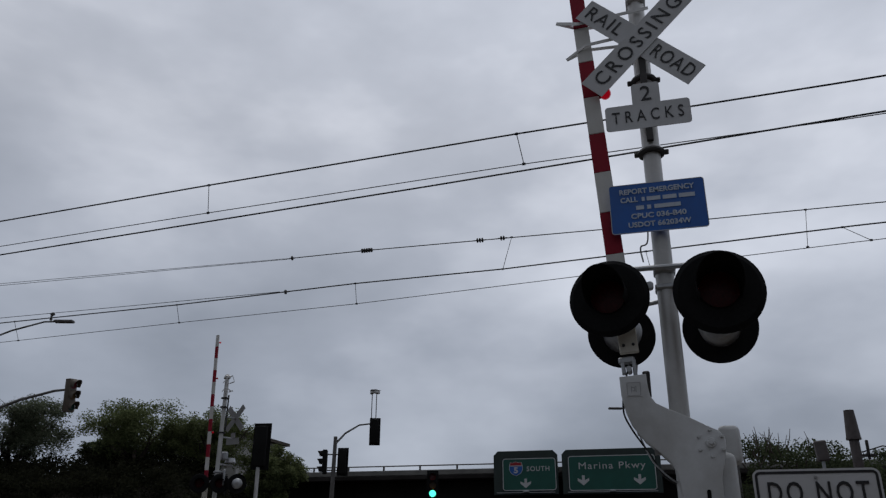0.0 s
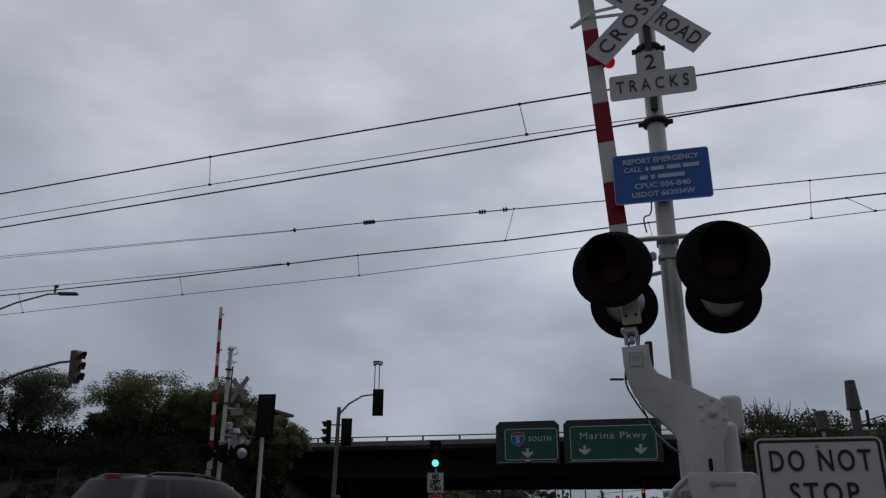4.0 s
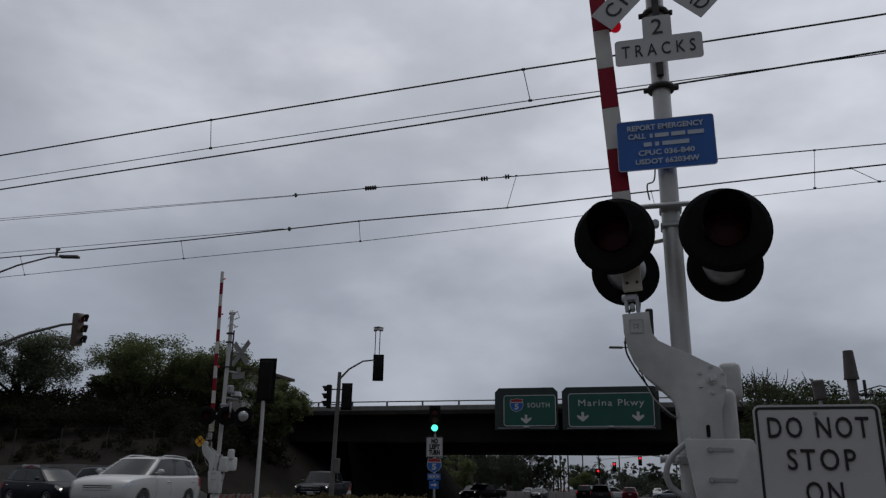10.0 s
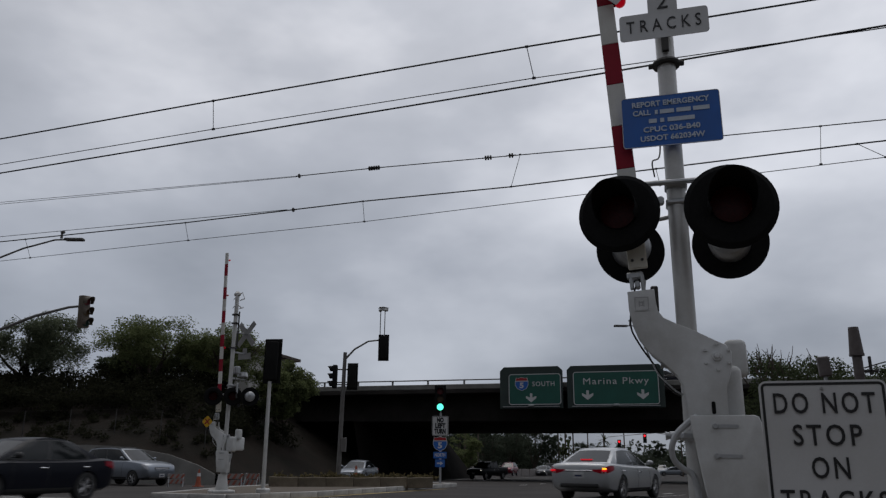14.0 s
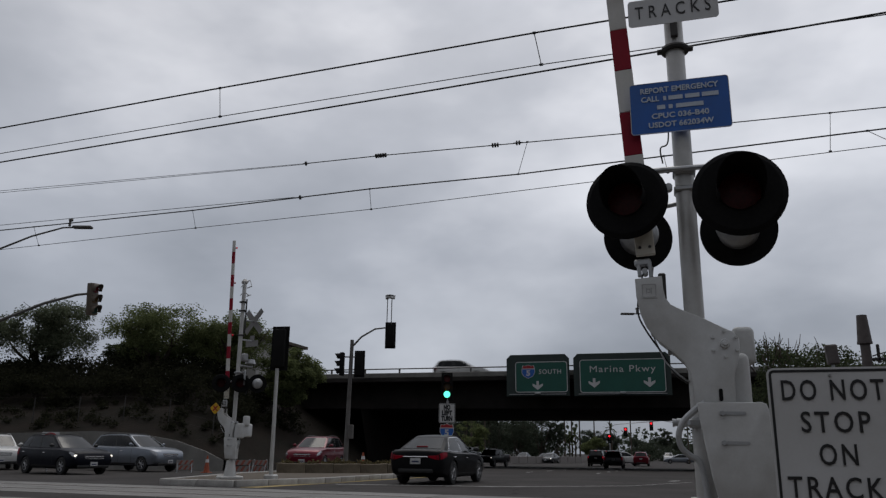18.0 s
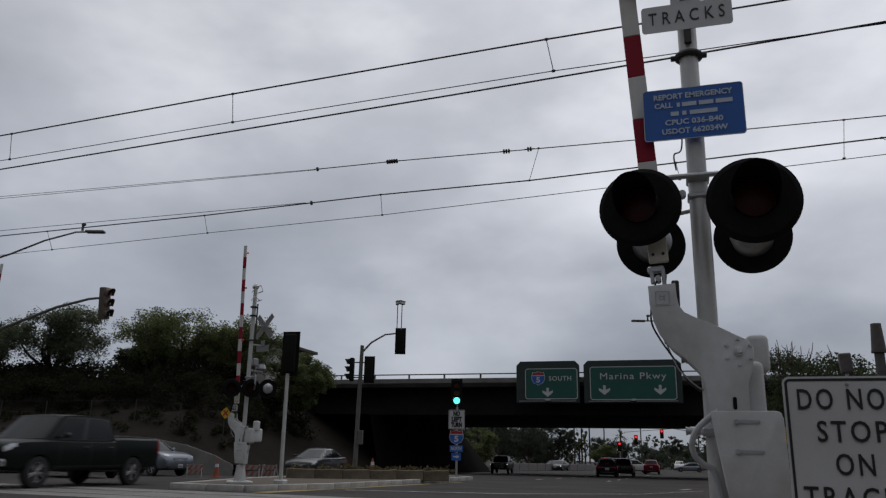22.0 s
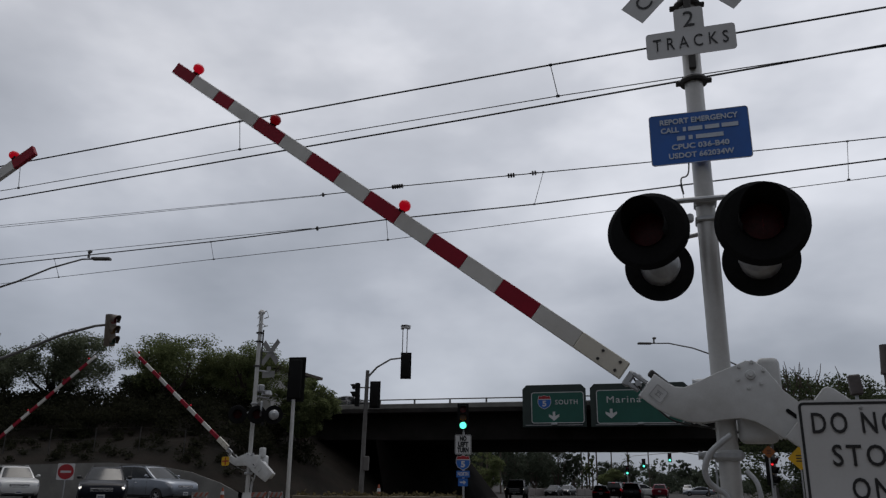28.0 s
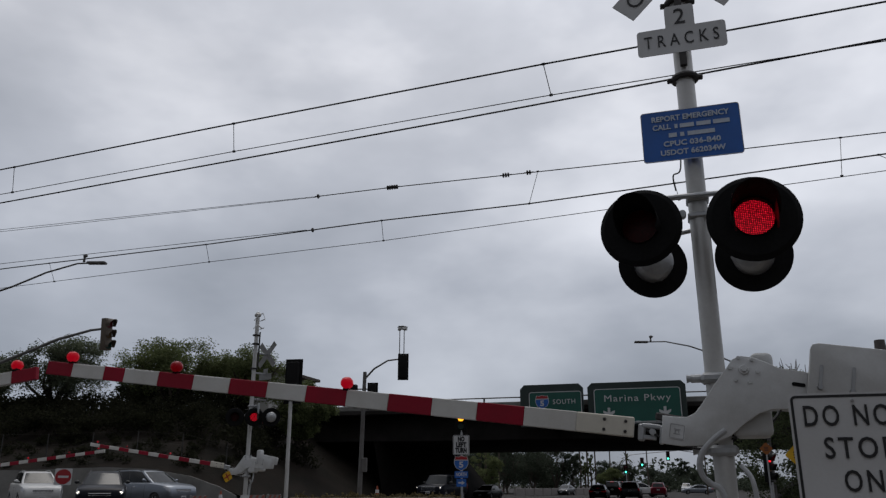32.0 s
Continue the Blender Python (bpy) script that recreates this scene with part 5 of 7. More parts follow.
for dx in (0.0, 0.22):
    add_cyl(b_, 0.022, 0.022, (1.62 + dx, 0.48, 6.2), (1.62 + dx, 0.48, 7.95), 8)
part("camera_mast", b_, M["pole_dark"], cp)
for dx, rz in ((0.0, 30), (0.22, -20)):
    b_ = new_bm()
    add_box(b_, (0.16, 0.34, 0.15), (0, 0, 0), bevel=0.03)
    add_box(b_, (0.19, 0.40, 0.02), (0, -0.02, 0.09), bevel=0.005)
    part("traffic_camera", b_, M["silver"], cp, m=pose(1.62 + dx, 0.48, 8.0, rz=rz))
b_ = new_bm()
add_box(b_, (0.22, 0.16, 0.62), (0.22, -0.02, 1.75), bevel=0.02)
part("control_box", b_, M["pole_dark"], cp)
b_ = new_bm()
add_box(b_, (0.34, 0.34, 0.25), (0, 0, 0.14), bevel=0.03)
part("foot", b_, M["pole_dark"], cp)

# signal on a white post beside the median mast
ds = thing("track_signal", "dark traffic signal seen from behind on a white post", "traffic signal", pose(-10.38, 19.36, 0.0))
b_ = new_bm()
add_cyl(b_, 0.055, 0.05, (0, 0, 0.1), (-0.02, 0, 3.1), 14)
add_box(b_, (0.3, 0.3, 0.14), (0, 0, 0.2), bevel=0.03)
part("post", b_, M["silver"], ds)
signal_head(ds, pose(-0.0, 0.1, 3.66, rz=188))

# cantilever signal and street light over the oncoming lanes
cs = thing("cantilever_signal", "curved grey mast arm with a dark green traffic signal", "traffic signal", pose(-24.6, 19.0, 0.0))
b_ = new_bm()
add_cyl(b_, 0.14, 0.10, (0, 0, -0.2), (0, 0, 4.6), 16)
part("pole", b_, M["pole_dark"], cs)
b_ = new_bm()
add_tube(b_, [(0, 0, 3.3), (1.5, 0.3, 4.0), (3.6, 0.86, 4.85), (5.0, 1.3, 5.5), (6.0, 1.6, 5.80), (6.5, 1.75, 5.86)], 0.065, 10, 0.036)
part("arm", b_, M["pole_dark"], cs)
signal_head(cs, pose(6.60, 1.75, 5.66, rz=88) @ pose(0, 0, 0, 0, -5, 0), green=True, backplate=False)


def street_light(label, m, arm, head_rz):
    root = thing("street_lamp", label, "street lamp", m, group="street lamps")
    b_ = new_bm()
    add_cyl(b_, 0.12, 0.07, (0, 0, -0.6), (0, 0, arm[0][2] + 0.3), 14)
    part("pole", b_, M["pole_dark"], root)
    b_ = new_bm()
    add_tube(b_, arm, 0.045, 8, 0.03)
    part("arm", b_, M["pole_dark"], root)
    e = Vector(arm[-1])
    b_ = new_bm()
    add_box(b_, (0.72, 0.26, 0.10), (0, 0, 0), bevel=0.04, seg=2)
    part("lamp_head", b_, M["pole_dark"], root, m=pose(e.x, e.y, e.z, rz=head_rz))
    b_ = new_bm()
    add_cyl(b_, 0.05, 0.04, (0, 0, 0.04), (0, 0, 0.22), 8)
    add_ball(b_, 0.09, (0.03, 0, 0.28), (1.2, 0.7, 0.8), 8, 6)
    part("photocell", b_, M["pole_dark"], root, m=pose(*(e + Vector((-0.5 * math.cos(radians(head_rz)), -0.5 * math.sin(radians(head_rz)), 0)))))
    return root


street_light("grey street lamp on a curved arm over the oncoming lanes", pose(-26.4, 21.5, 0), [(0, 0, 6.8), (1.2, 0.3, 7.6), (2.5, 0.62, 8.05), (3.7, 0.95, 8.6), (4.8, 1.27, 8.95), (5.5, 1.47, 8.97)], 16)
street_light("grey street lamp with a curved arm beyond the crossing", pose(4.0, 42.9, 0), [(0, 0, 6.3), (-1.0, -0.3, 6.85), (-2.1, -0.58, 7.38), (-3.4, -0.95, 7.86), (-4.6, -1.3, 8.10), (-5.8, -1.7, 8.07)], 197)

# ---- guide signs hung on the bridge ----
gs_frame = thing("guide_sign_south", "green overhead freeway sign with route shield hung on the bridge", "road sign", pose(-9.67, 59.72, 6.62), group="overhead guide signs")
gs_frame2 = thing("guide_sign_parkway", "wide green overhead street sign with two arrows hung on the bridge", "road sign", pose(-3.28, 59.72, 6.60), group="overhead guide signs")
for root, w, pw, ph, px, pz in ((gs_frame, 4.90, 4.06, 2.36, 0.30, 0.0), (gs_frame2, 7.2, 6.32, 2.50, 0.04, 0.02)):
    b_ = new_bm()
    h2, c = 1.76, 0.32
    add_prism(b_, [(-w / 2, -h2 + 0.3), (-w / 2, h2 - c), (-w / 2 + c, h2), (w / 2 - c, h2), (w / 2, h2 - c), (w / 2, -h2 + 0.3)], 0.2, 0.5, 0.02, 1)
    part("backing_frame", b_, M["sign_frame"], root, "dark weathered backing frame")
    b_ = new_bm()
    add_prism(b_, rounded(pw, ph, 0.22), 0, 0.06)
    p_ = part("panel", b_, M["sign_green"], root, m=pose(px, 0.08, pz))
    ring_sign(p_, pw, ph, 0.22, 0.0, 0.055, M["sign_white"], pose(0, -0.004, 0))
    b_ = new_bm()
    add_box(b_, (w * 0.9, 0.06, 0.05), (0, 0.05, -1.32))
    add_box(b_, (0.42, 0.35, 0.16), (0.05, -0.1, -1.26), bevel=0.03)
    part("catwalk", b_, M["galv"], root)
    for x in (-w * 0.3, w * 0.3):
        b_ = new_bm()
        add_box(b_, (0.12, 0.6, 0.12), (x, 0.78, 0.25), bevel=0.01)
        part("hanger", b_, M["galv"], root)


def down_arrow(parent, m, s=1.0):
    b_ = new_bm()
    add_prism(b_, [(x * s, z * s) for x, z in ((-0.10, 0.36), (0.10, 0.36), (0.10, 0.02), (0.42, 0.16), (0.42, -0.02), (0.0, -0.36), (-0.42, -0.02), (-0.42, 0.16), (-0.10, 0.02))], 0, 0.01)
    return part("arrow", b_, M["sign_white"], parent, "white down arrow", m=m)


shield(gs_frame, pose(-0.70, 0.06, 0.42), 1.05)
letters("SOUTH", 0.50, M["sign_white"], gs_frame, pose(1.0, 0.06, 0.38), width=1.72, spacing=1.15, bold=0.004)
down_arrow(gs_frame, pose(0.02, 0.06, -0.66), 0.95)
letters("Marina Pkwy", 0.70, M["sign_white"], gs_frame2, pose(0.05, 0.06, 0.52), width=4.85, spacing=1.15)
down_arrow(gs_frame2, pose(-2.05, 0.06, -0.50), 1.0)
down_arrow(gs_frame2, pose(2.02, 0.06, -0.50), 1.0)


# ---- trees ----
def leaf_mesh(name, clumps, n_leaf, size, spread, material, rng, droop=0.0, lying=0.3):
    """Many small leaf blades gathered in clumps, as one mesh."""
    verts, faces = [], []
    for cx, cy, cz, cr in clumps:
        for _ in range(n_leaf):
            u = Vector((rng.gauss(0, 1), rng.gauss(0, 1), rng.gauss(0, 1))).normalized() * (cr * rng.random() ** 0.5)
            p = Vector((cx + u.x, cy + u.y, cz + u.z * spread))
            d = Vector((rng.gauss(0, 1), rng.gauss(0, 1), rng.gauss(0, lying) - droop)).normalized()
            s = d.orthogonal().normalized()
            s.rotate(Matrix.Rotation(rng.random() * 6.28, 3, d))
            L, W = size * rng.uniform(0.6, 1.4), size * rng.uniform(0.22, 0.42)
            i = len(verts)
            verts += [p, p + d * L * 0.5 + s * W, p + d * L, p + d * L * 0.5 - s * W]
            faces.append((i, i + 1, i + 2, i + 3))
    me = bpy.data.meshes.new(name)
    me.from_pydata([tuple(v) for v in verts], [], faces)
    me.materials.append(material)
    return me


def tree(label, at, height, crown_r, crown_base, seed, leaf, n_clump=70, n_leaf=70, size=0.34, droop=0.3, gaps=0.0, flat=0.75):
    rng = random.Random(seed)
    root = thing("tree", label, "tree", pose(*at), group="trees on the embankment")
    b_ = new_bm()
    lean = Vector((rng.uniform(-0.5, 0.5), rng.uniform(-0.3, 0.3), 0))
    fork = Vector((0, 0, crown_base * 0.55)) + lean * 0.4
    add_tube(b_, [(0, 0, -0.6), tuple(fork * 0.5), tuple(fork)], crown_r * 0.075, 9, crown_r * 0.06)
    tips = []
    for k in range(8):
        a = 2 * math.pi * k / 8 + rng.uniform(-0.4, 0.4)
        rr = crown_r * rng.uniform(0.35, 0.8)
        zz = crown_base + (height - crown_base) * rng.uniform(0.35, 0.85)
        end = Vector((rr * math.cos(a), rr * 0.8 * math.sin(a), zz))
        midp = fork.lerp(end, 0.5) + Vector((rng.uniform(-0.3, 0.3), rng.uniform(-0.3, 0.3), -0.2 * rng.random()))
        add_tube(b_, [tuple(fork), tuple(midp), tuple(end)], crown_r * 0.04, 7, 0.03)
        tips.append((midp, end))
        for j in range(3):
            s = midp.lerp(end, 0.3 + 0.3 * j)
            add_tube(b_, [tuple(s), tuple(s + Vector((rng.uniform(-1, 1), rng.uniform(-1, 1), rng.uniform(0.1, 0.9))) * crown_r * 0.24)], 0.04, 5, 0.012)
    part("trunk", b_, M["bark"], root, "forked grey-brown trunk and limbs")
    clumps = []
    cz, hz = (height + crown_base) / 2, (height - crown_base) / 2
    while len(clumps) < n_clump:
        u = Vector((rng.gauss(0, 1), rng.gauss(0, 1), rng.gauss(0, 1))).normalized()
        k = rng.uniform(0.45, 1.0)
        p = Vector((u.x * crown_r * k, u.y * crown_r * 0.85 * k, cz + u.z * hz * k))
        p.x += crown_r * 0.16 * math.sin(p.z * 1.9 + seed)
        if noise.noise((p.x * 0.5 + seed, p.y * 0.5, p.z * 0.6)) < gaps - 0.25:
            continue
        clumps.append((p.x, p.y, p.z, crown_r * rng.uniform(0.13, 0.27)))
    crown = part("crown", leaf_mesh("crown", clumps, n_leaf, size, flat, M[leaf], rng, droop), None, root, "uneven crown of small leaves")
    crown["kind"] = "stuff"
    return root


def bushes(name, label, spots, n_leaf, size, leaf, seed, category="bush"):
    rng = random.Random(seed)
    ob = part(name, leaf_mesh(name, spots, n_leaf, size, 0.75, M[leaf], rng, 0.0, 0.8), None, None, label)
    return tagged(ob, category=category, kind="stuff")


for label, a, b, h, r, base, seed, leaf, gaps in (
        ("broad olive-green pepper tree with open branches", -37.0, 50.3, 11.7, 4.6, 6.2, 3, "leaf_a", 0.33),
        ("drooping dark pepper tree on the embankment", -45.4, 47.4, 11.6, 4.1, 4.8, 11, "leaf_c", 0.27),
        ("rounded olive-green tree beside the bridge end", -31.7, 51.6, 10.9, 3.7, 5.2, 5, "leaf_a", 0.20),
        ("low leafy tree against the bridge rail", -27.6, 53.2, 8.5, 2.4, 4.0, 7, "leaf_a", 0.0),
        ("dark tree at the edge of the embankment", -52.0, 46.0, 10.6, 3.6, 4.6, 13, "leaf_c", 0.12),
        ("dark tree behind the embankment trees", -41.0, 52.5, 9.2, 2.4, 5.2, 17, "leaf_b", 0.12)):
    z0 = slope_z(a, b)
    tree(label, (a, b, z0), h - z0, r, base - z0 if base - z0 > 1.2 else 1.2, seed, leaf, gaps=gaps, n_clump=150, n_leaf=200, size=0.155)
rng = random.Random(21)
spots = []
for k in range(460):
    a = rng.uniform(-66, -26.5)
    wb, wh = wall_b(a)
    b = wb + rng.uniform(5.0, 15)
    spots.append((a, b, slope_z(a, b) + rng.uniform(0.1, 1.15), rng.uniform(0.6, 1.2)))
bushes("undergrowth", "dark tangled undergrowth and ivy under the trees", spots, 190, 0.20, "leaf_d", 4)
spots = []
for k in range(260):
    a = rng.uniform(-66, -25.5)
    wb, wh = wall_b(a)
    b = wb + rng.uniform(0.8, 6.0)
    spots.append((a, b, slope_z(a, b) + 0.02, rng.uniform(0.25, 0.5)))
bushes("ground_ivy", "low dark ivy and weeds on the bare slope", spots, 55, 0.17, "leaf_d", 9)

spots, rng = [], random.Random(91)
for k in range(110):
    u = rng.random()
    spots.append((-13.4 + 5.0 * u + rng.uniform(-0.3, 0.0), 25.6 + 3.1 * u + rng.uniform(0.1, 0.8), 0.25 + rng.uniform(0.0, 0.22), rng.uniform(0.10, 0.22)))
bushes("median_weeds", "dry brownish weeds along the median wall", spots, 26, 0.14, "weed", 15, "weeds")

# house gable behind the trees
house = thing("house", "pale house gable with a brown roof behind the trees", "house", pose(-36.4, 62.5, -0.3))
b_ = new_bm()
add_box(b_, (6.0, 8.0, 10.6), (0, 0, 5.3), bevel=0.05)
part("wall", b_, M["building"], house)
b_ = new_bm()
add_prism(b_, [(-3.6, 10.5), (3.6, 10.5), (3.6, 10.75), (0, 11.6), (-3.6, 10.75)], -4.4, 4.4, 0.03, 1)
part("roof", b_, M["bark"], house, "brown pitched roof")

# chain-link fence on the slope
fence = thing("slope_fence", "sagging chain link fence on grey posts along the slope", "fence")
for k in range(14):
    a = -60 + 2.6 * k
    wb, wh = wall_b(a)
    z = slope_z(a, wb + 2.2)
    b_ = new_bm()
    add_cyl(b_, 0.03, 0.03, (a, wb + 2.2, z - 0.2), (a, wb + 2.2, z + 1.35), 8)
    part("post", b_, M["iron"], fence)
    if k:
        b_ = new_bm()
        for dz in (1.33, 0.7, 0.15):
            add_cyl(b_, 0.003, 0.003, (pa, pb, pz + dz), (a, wb + 2.2, z + dz), 5)
        part("wire", b_, M["iron"], fence)
    pa, pb, pz = a, wb + 2.2, z

# bank of trees beside the ramp, behind the near gate
spots, rng = [], random.Random(33)
for k in range(200):
    a = rng.uniform(2.6, 15)
    top = 7.3 - 0.09 * (a - 6.4) ** 2 if a < 9 else 6.2
    spots.append((a, 44.0 + rng.uniform(-1.5, 2.5), rng.uniform(0.2, max(1.0, top - 0.5)), rng.uniform(0.5, 1.0)))
bushes("ramp_thicket", "dense dark green thicket beside the freeway ramp", spots, 220, 0.14, "leaf_b", 2)
dead = thing("bare_shrub", "bare twisted twigs rising from the thicket", "shrub", pose(5.6, 43.6, 0))
b_ = new_bm()
for k in range(16):
    x = rng.uniform(-1.2, 2.4)
    z = 6.5 - 0.1 * x * x
    p = Vector((x, rng.uniform(-0.5, 0.5), z - 1.2))
    pts = [tuple(p)]
    for j in range(4):
        p = p + Vector((rng.uniform(-0.28, 0.28), rng.uniform(-0.1, 0.1), rng.uniform(0.25, 0.6)))
        pts.append(tuple(p))
    add_tube(b_, pts, 0.045, 5, 0.012)
add_tube(b_, [(0, 0, 0), (0.2, 0, 2.5), (0.4, 0, 4.8)], 0.14, 7, 0.08)
part("stem", b_, M["bark"], dead)

# grey posts and sign backs behind the white sign
gp = thing("capped_post", "stout grey steel post with a collar and tapered cap", "post", pose(3.52, 15.6, 0))
b_ = new_bm()
add_cyl(b_, 0.095, 0.085, (0, 0, 0), (0, 0, 2.93), 16)
part("shaft", b_, M["rusty"], gp)
b_ = new_bm()
add_cyl(b_, 0.125, 0.088, (0, 0, 2.93), (0, 0, 3.43), 16)
add_cyl(b_, 0.13, 0.13, (0, 0, 2.90), (0, 0, 2.94), 16)
part("cap", b_, M["rusty"], gp)
b_ = new_bm()
add_box(b_, (0.32, 0.05, 0.05), (0.16, 0, 2.62), bevel=0.01)
add_box(b_, (0.05, 0.05, 0.34), (0.20, 0, 2.72), bevel=0.01)
add_tube(b_, [(0.1, 0, 2.68), (0.45, 0, 2.78), (0.75, 0, 2.70), (1.2, 0, 2.76)], 0.012, 6)
part("bracket", b_, M["iron"], gp)
sb = thing("leaning_box", "weathered grey box on a thin post", "control box", pose(2.92, 15.45, 0))
b_ = new_bm()
add_box(b_, (0.20, 0.16, 0.36), (0, 0, 2.70), Matrix.Rotation(radians(-4), 4, "Y"), bevel=0.02)
part("box", b_, M["rusty"], sb)
b_ = new_bm()
add_cyl(b_, 0.03, 0.03, (0, 0, 0), (0, 0, 2.55), 8)
part("post", b_, M["galv"], sb)

# signs seen below the raised counterweight
for label, a, b, z, s, mat in (("orange warning board beside the ramp", 2.85, 32.0, 2.2, 0.34, "sign_orange"), ("yellow diamond warning sign beside the ramp", 3.95, 32.4, 1.98, 0.62, "sign_yellow")):
    w_ = thing("warning_sign", label, "road sign", pose(a, b, 0), group="ramp warning signs")
    b_ = new_bm()
    add_cyl(b_, 0.03, 0.03, (0, 0.03, 0), (0, 0.03, z), 8)
    part("post", b_, M["galv"], w_)
    b_ = new_bm()
    add_prism(b_, rounded(s, s, 0.05), 0, 0.006)
    pn = part("panel", b_, M[mat], w_, m=pose(0, 0, z, 0, 45, 0))
    for k in range(3):
        b_ = new_bm()
        add_box(b_, (s * 0.44, 0.003, s * 0.07), (0, -0.004, s * 0.16 * (1 - k)), Matrix(), bevel=0.0)
        part("writing_bar", b_, M["sign_black"], pn, m=pose(0, 0, 0, 0, -45, 0))
rs = thing("ramp_signal", "red traffic signal on a grey post beside the ramp", "traffic signal", pose(2.95, 32.3, 0))
b_ = new_bm()
add_cyl(b_, 0.05, 0.05, (0, 0.12, 0), (0, 0.12, 2.4), 10)
part("post", b_, M["galv"], rs)
signal_head(rs, pose(0, 0, 1.52, rz=62), lit=(0,))

# do not enter board, cones and barricades
dn = thing("no_entry_sign", "white square no entry sign with a red disc", "road sign", pose(-28.6, 31.2, -0.2))
b_ = new_bm()
add_cyl(b_, 0.03, 0.03, (0, 0.03, 0), (0, 0.03, 1.5), 8)
part("post", b_, M["galv"], dn)
rounded_sign(dn, "panel", 0.76, 0.76, 0.05, M["sign_white"], pose(0, 0, 1.45, rz=35))
b_ = new_bm()
add_cyl(b_, 0.35, 0.35, (0, 0, 0), (0, -0.006, 0), 28)
disc = part("disc", b_, M["sign_red"], dn, m=pose(0, 0, 1.45, rz=35) @ pose(0, -0.001, 0))
b_ = new_bm()
add_box(b_, (0.46, 0.004, 0.10), (0, -0.009, -0.0))
part("bar", b_, M["sign_white"], disc)


def cone(a, b, like=None):
    if like:
        return copy_thing(like, pose(a, b, gd(a, b) + (0.15 if a > -14.5 else 0.0)))
    root = thing("traffic_cone", "orange traffic cone with a white band", "traffic cone", pose(a, b, gd(a, b) + (0.15 if a > -14.5 else 0.0)), group="traffic cones")
    b_ = new_bm()
    add_box(b_, (0.34, 0.34, 0.03), (0, 0, 0.015), bevel=0.008)
    part("foot", b_, M["orange"], root)
    b_ = new_bm()
    add_cyl(b_, 0.13, 0.03, (0, 0, 0.03), (0, 0, 0.7), 16)
    part("shell", b_, M["orange"], root)
    b_ = new_bm()
    add_cyl(b_, 0.083, 0.064, (0, 0, 0.42), (0, 0, 0.55), 16)
    part("band", b_, M["sign_white"], root)
    return root


c0 = cone(-18.9, 29.6)
for a, b in ((-12.6, 31.5), ):
    cone(a, b, c0)


def barricade(a, b, rz, like=None):
    if like:
        return copy_thing(like, pose(a, b, gd(a, b), rz=rz))
    root = thing("barricade", "orange and white striped folding barricade on the median", "barricade", pose(a, b, gd(a, b), rz=rz), group="striped barricades")
    for x in (-0.3, 0.3):
        for y in (-0.14, 0.14):
            b_ = new_bm()
            add_tube(b_, [(x, y, 0), (x, 0, 0.55)], 0.02, 6)
            part("leg", b_, M["galv"], root)
    for z in (0.22, 0.44):
        b_ = new_bm()
        add_box(b_, (0.7, 0.02, 0.18), (0, -0.07 * (1 - z), z), bevel=0.004)
        board = part("board", b_, M["faded_white"], root)
        for k in range(3):
            b_ = new_bm()
            x = -0.26 + 0.22 * k
            add_prism(b_, [(x, z - 0.088), (x + 0.1, z - 0.088), (x + 0.2, z + 0.088), (x + 0.1, z + 0.088)], -0.07 * (1 - z) - 0.014, -0.07 * (1 - z) - 0.011)
            part("stripe", b_, M["faded_orange"], board)
    return root


b0_ = barricade(-15.35, 26.3, 30)
barricade(-14.95, 27.0, -12, b0_)
barricade(-20.6, 30.5, 40, b0_)

# ---- what lies beyond the bridge ----
spots, rng = [], random.Random(51)
for k in range(420):
    a = rng.uniform(-78, -26)
    b = rng.uniform(150, 170)
    spots.append((a, b, rng.uniform(0, 5.2) + 2.0 if a < -27 else rng.uniform(0, 1.6), rng.uniform(1.2, 2.6) if a < -27 else 1.2))
bushes("far_grove", "dense dark grove beyond the bridge", spots, 170, 0.45, "leaf_far", 6, "trees")
spots = []
for k in range(300):
    a = rng.uniform(-14, 60)
    b = rng.uniform(165, 260)
    hh = 2.2
    spots.append((a, b, rng.uniform(0, hh), rng.uniform(0.9, 1.6)))
bushes("far_grove", "rounded dark street trees far down the road", spots, 130, 0.45, "leaf_far", 8, "trees")
spots = []
for k in range(900):
    a = rng.uniform(-700, 700)
    b = rng.uniform(330, 420) if abs(a) < 350 else rng.uniform(150, 420)
    spots.append((a, b, rng.uniform(0, 10), rng.uniform(3, 6)))
bushes("far_woods", "hazy dark belt of trees on the horizon", spots, 26, 2.0, "leaf_far", 12, "trees")
for k, (a, b, h, r, base, leaf) in enumerate((
        (-27.7, 110, 5.6, 2.7, 1.0, "leaf_a"), (-30.5, 138, 8.2, 2.7, 1.0, "leaf_far"), (-27.4, 145, 8.9, 3.2, 0.8, "leaf_far"), (-24.0, 150, 9.1, 3.5, 0.8, "leaf_far"), (-20.9, 150, 8.3, 2.1, 0.8, "leaf_far"),
        (-17.7, 190, 7.2, 3.4, 1.2, "leaf_far"), (-14.0, 190, 6.2, 2.6, 1.2, "leaf_far"), (-13.8, 150, 4.3, 2.4, 1.0, "leaf_a"), (-7.8, 200, 5.2, 3.4, 0.8, "leaf_far"), (-1.6, 200, 7.6, 2.4, 1.6, "leaf_far"),
        (2.4, 210, 5.2, 3.4, 1.0, "leaf_far"), (-4.3, 190, 4.4, 3.0, 0.6, "leaf_far"), (7.5, 205, 5.6, 3.4, 1.0, "leaf_far"))):
    tree("leafy dark street tree beyond the bridge", (a, b, -0.5), h, r, base, 31 + k, leaf, n_clump=90, n_leaf=130, size=0.19)


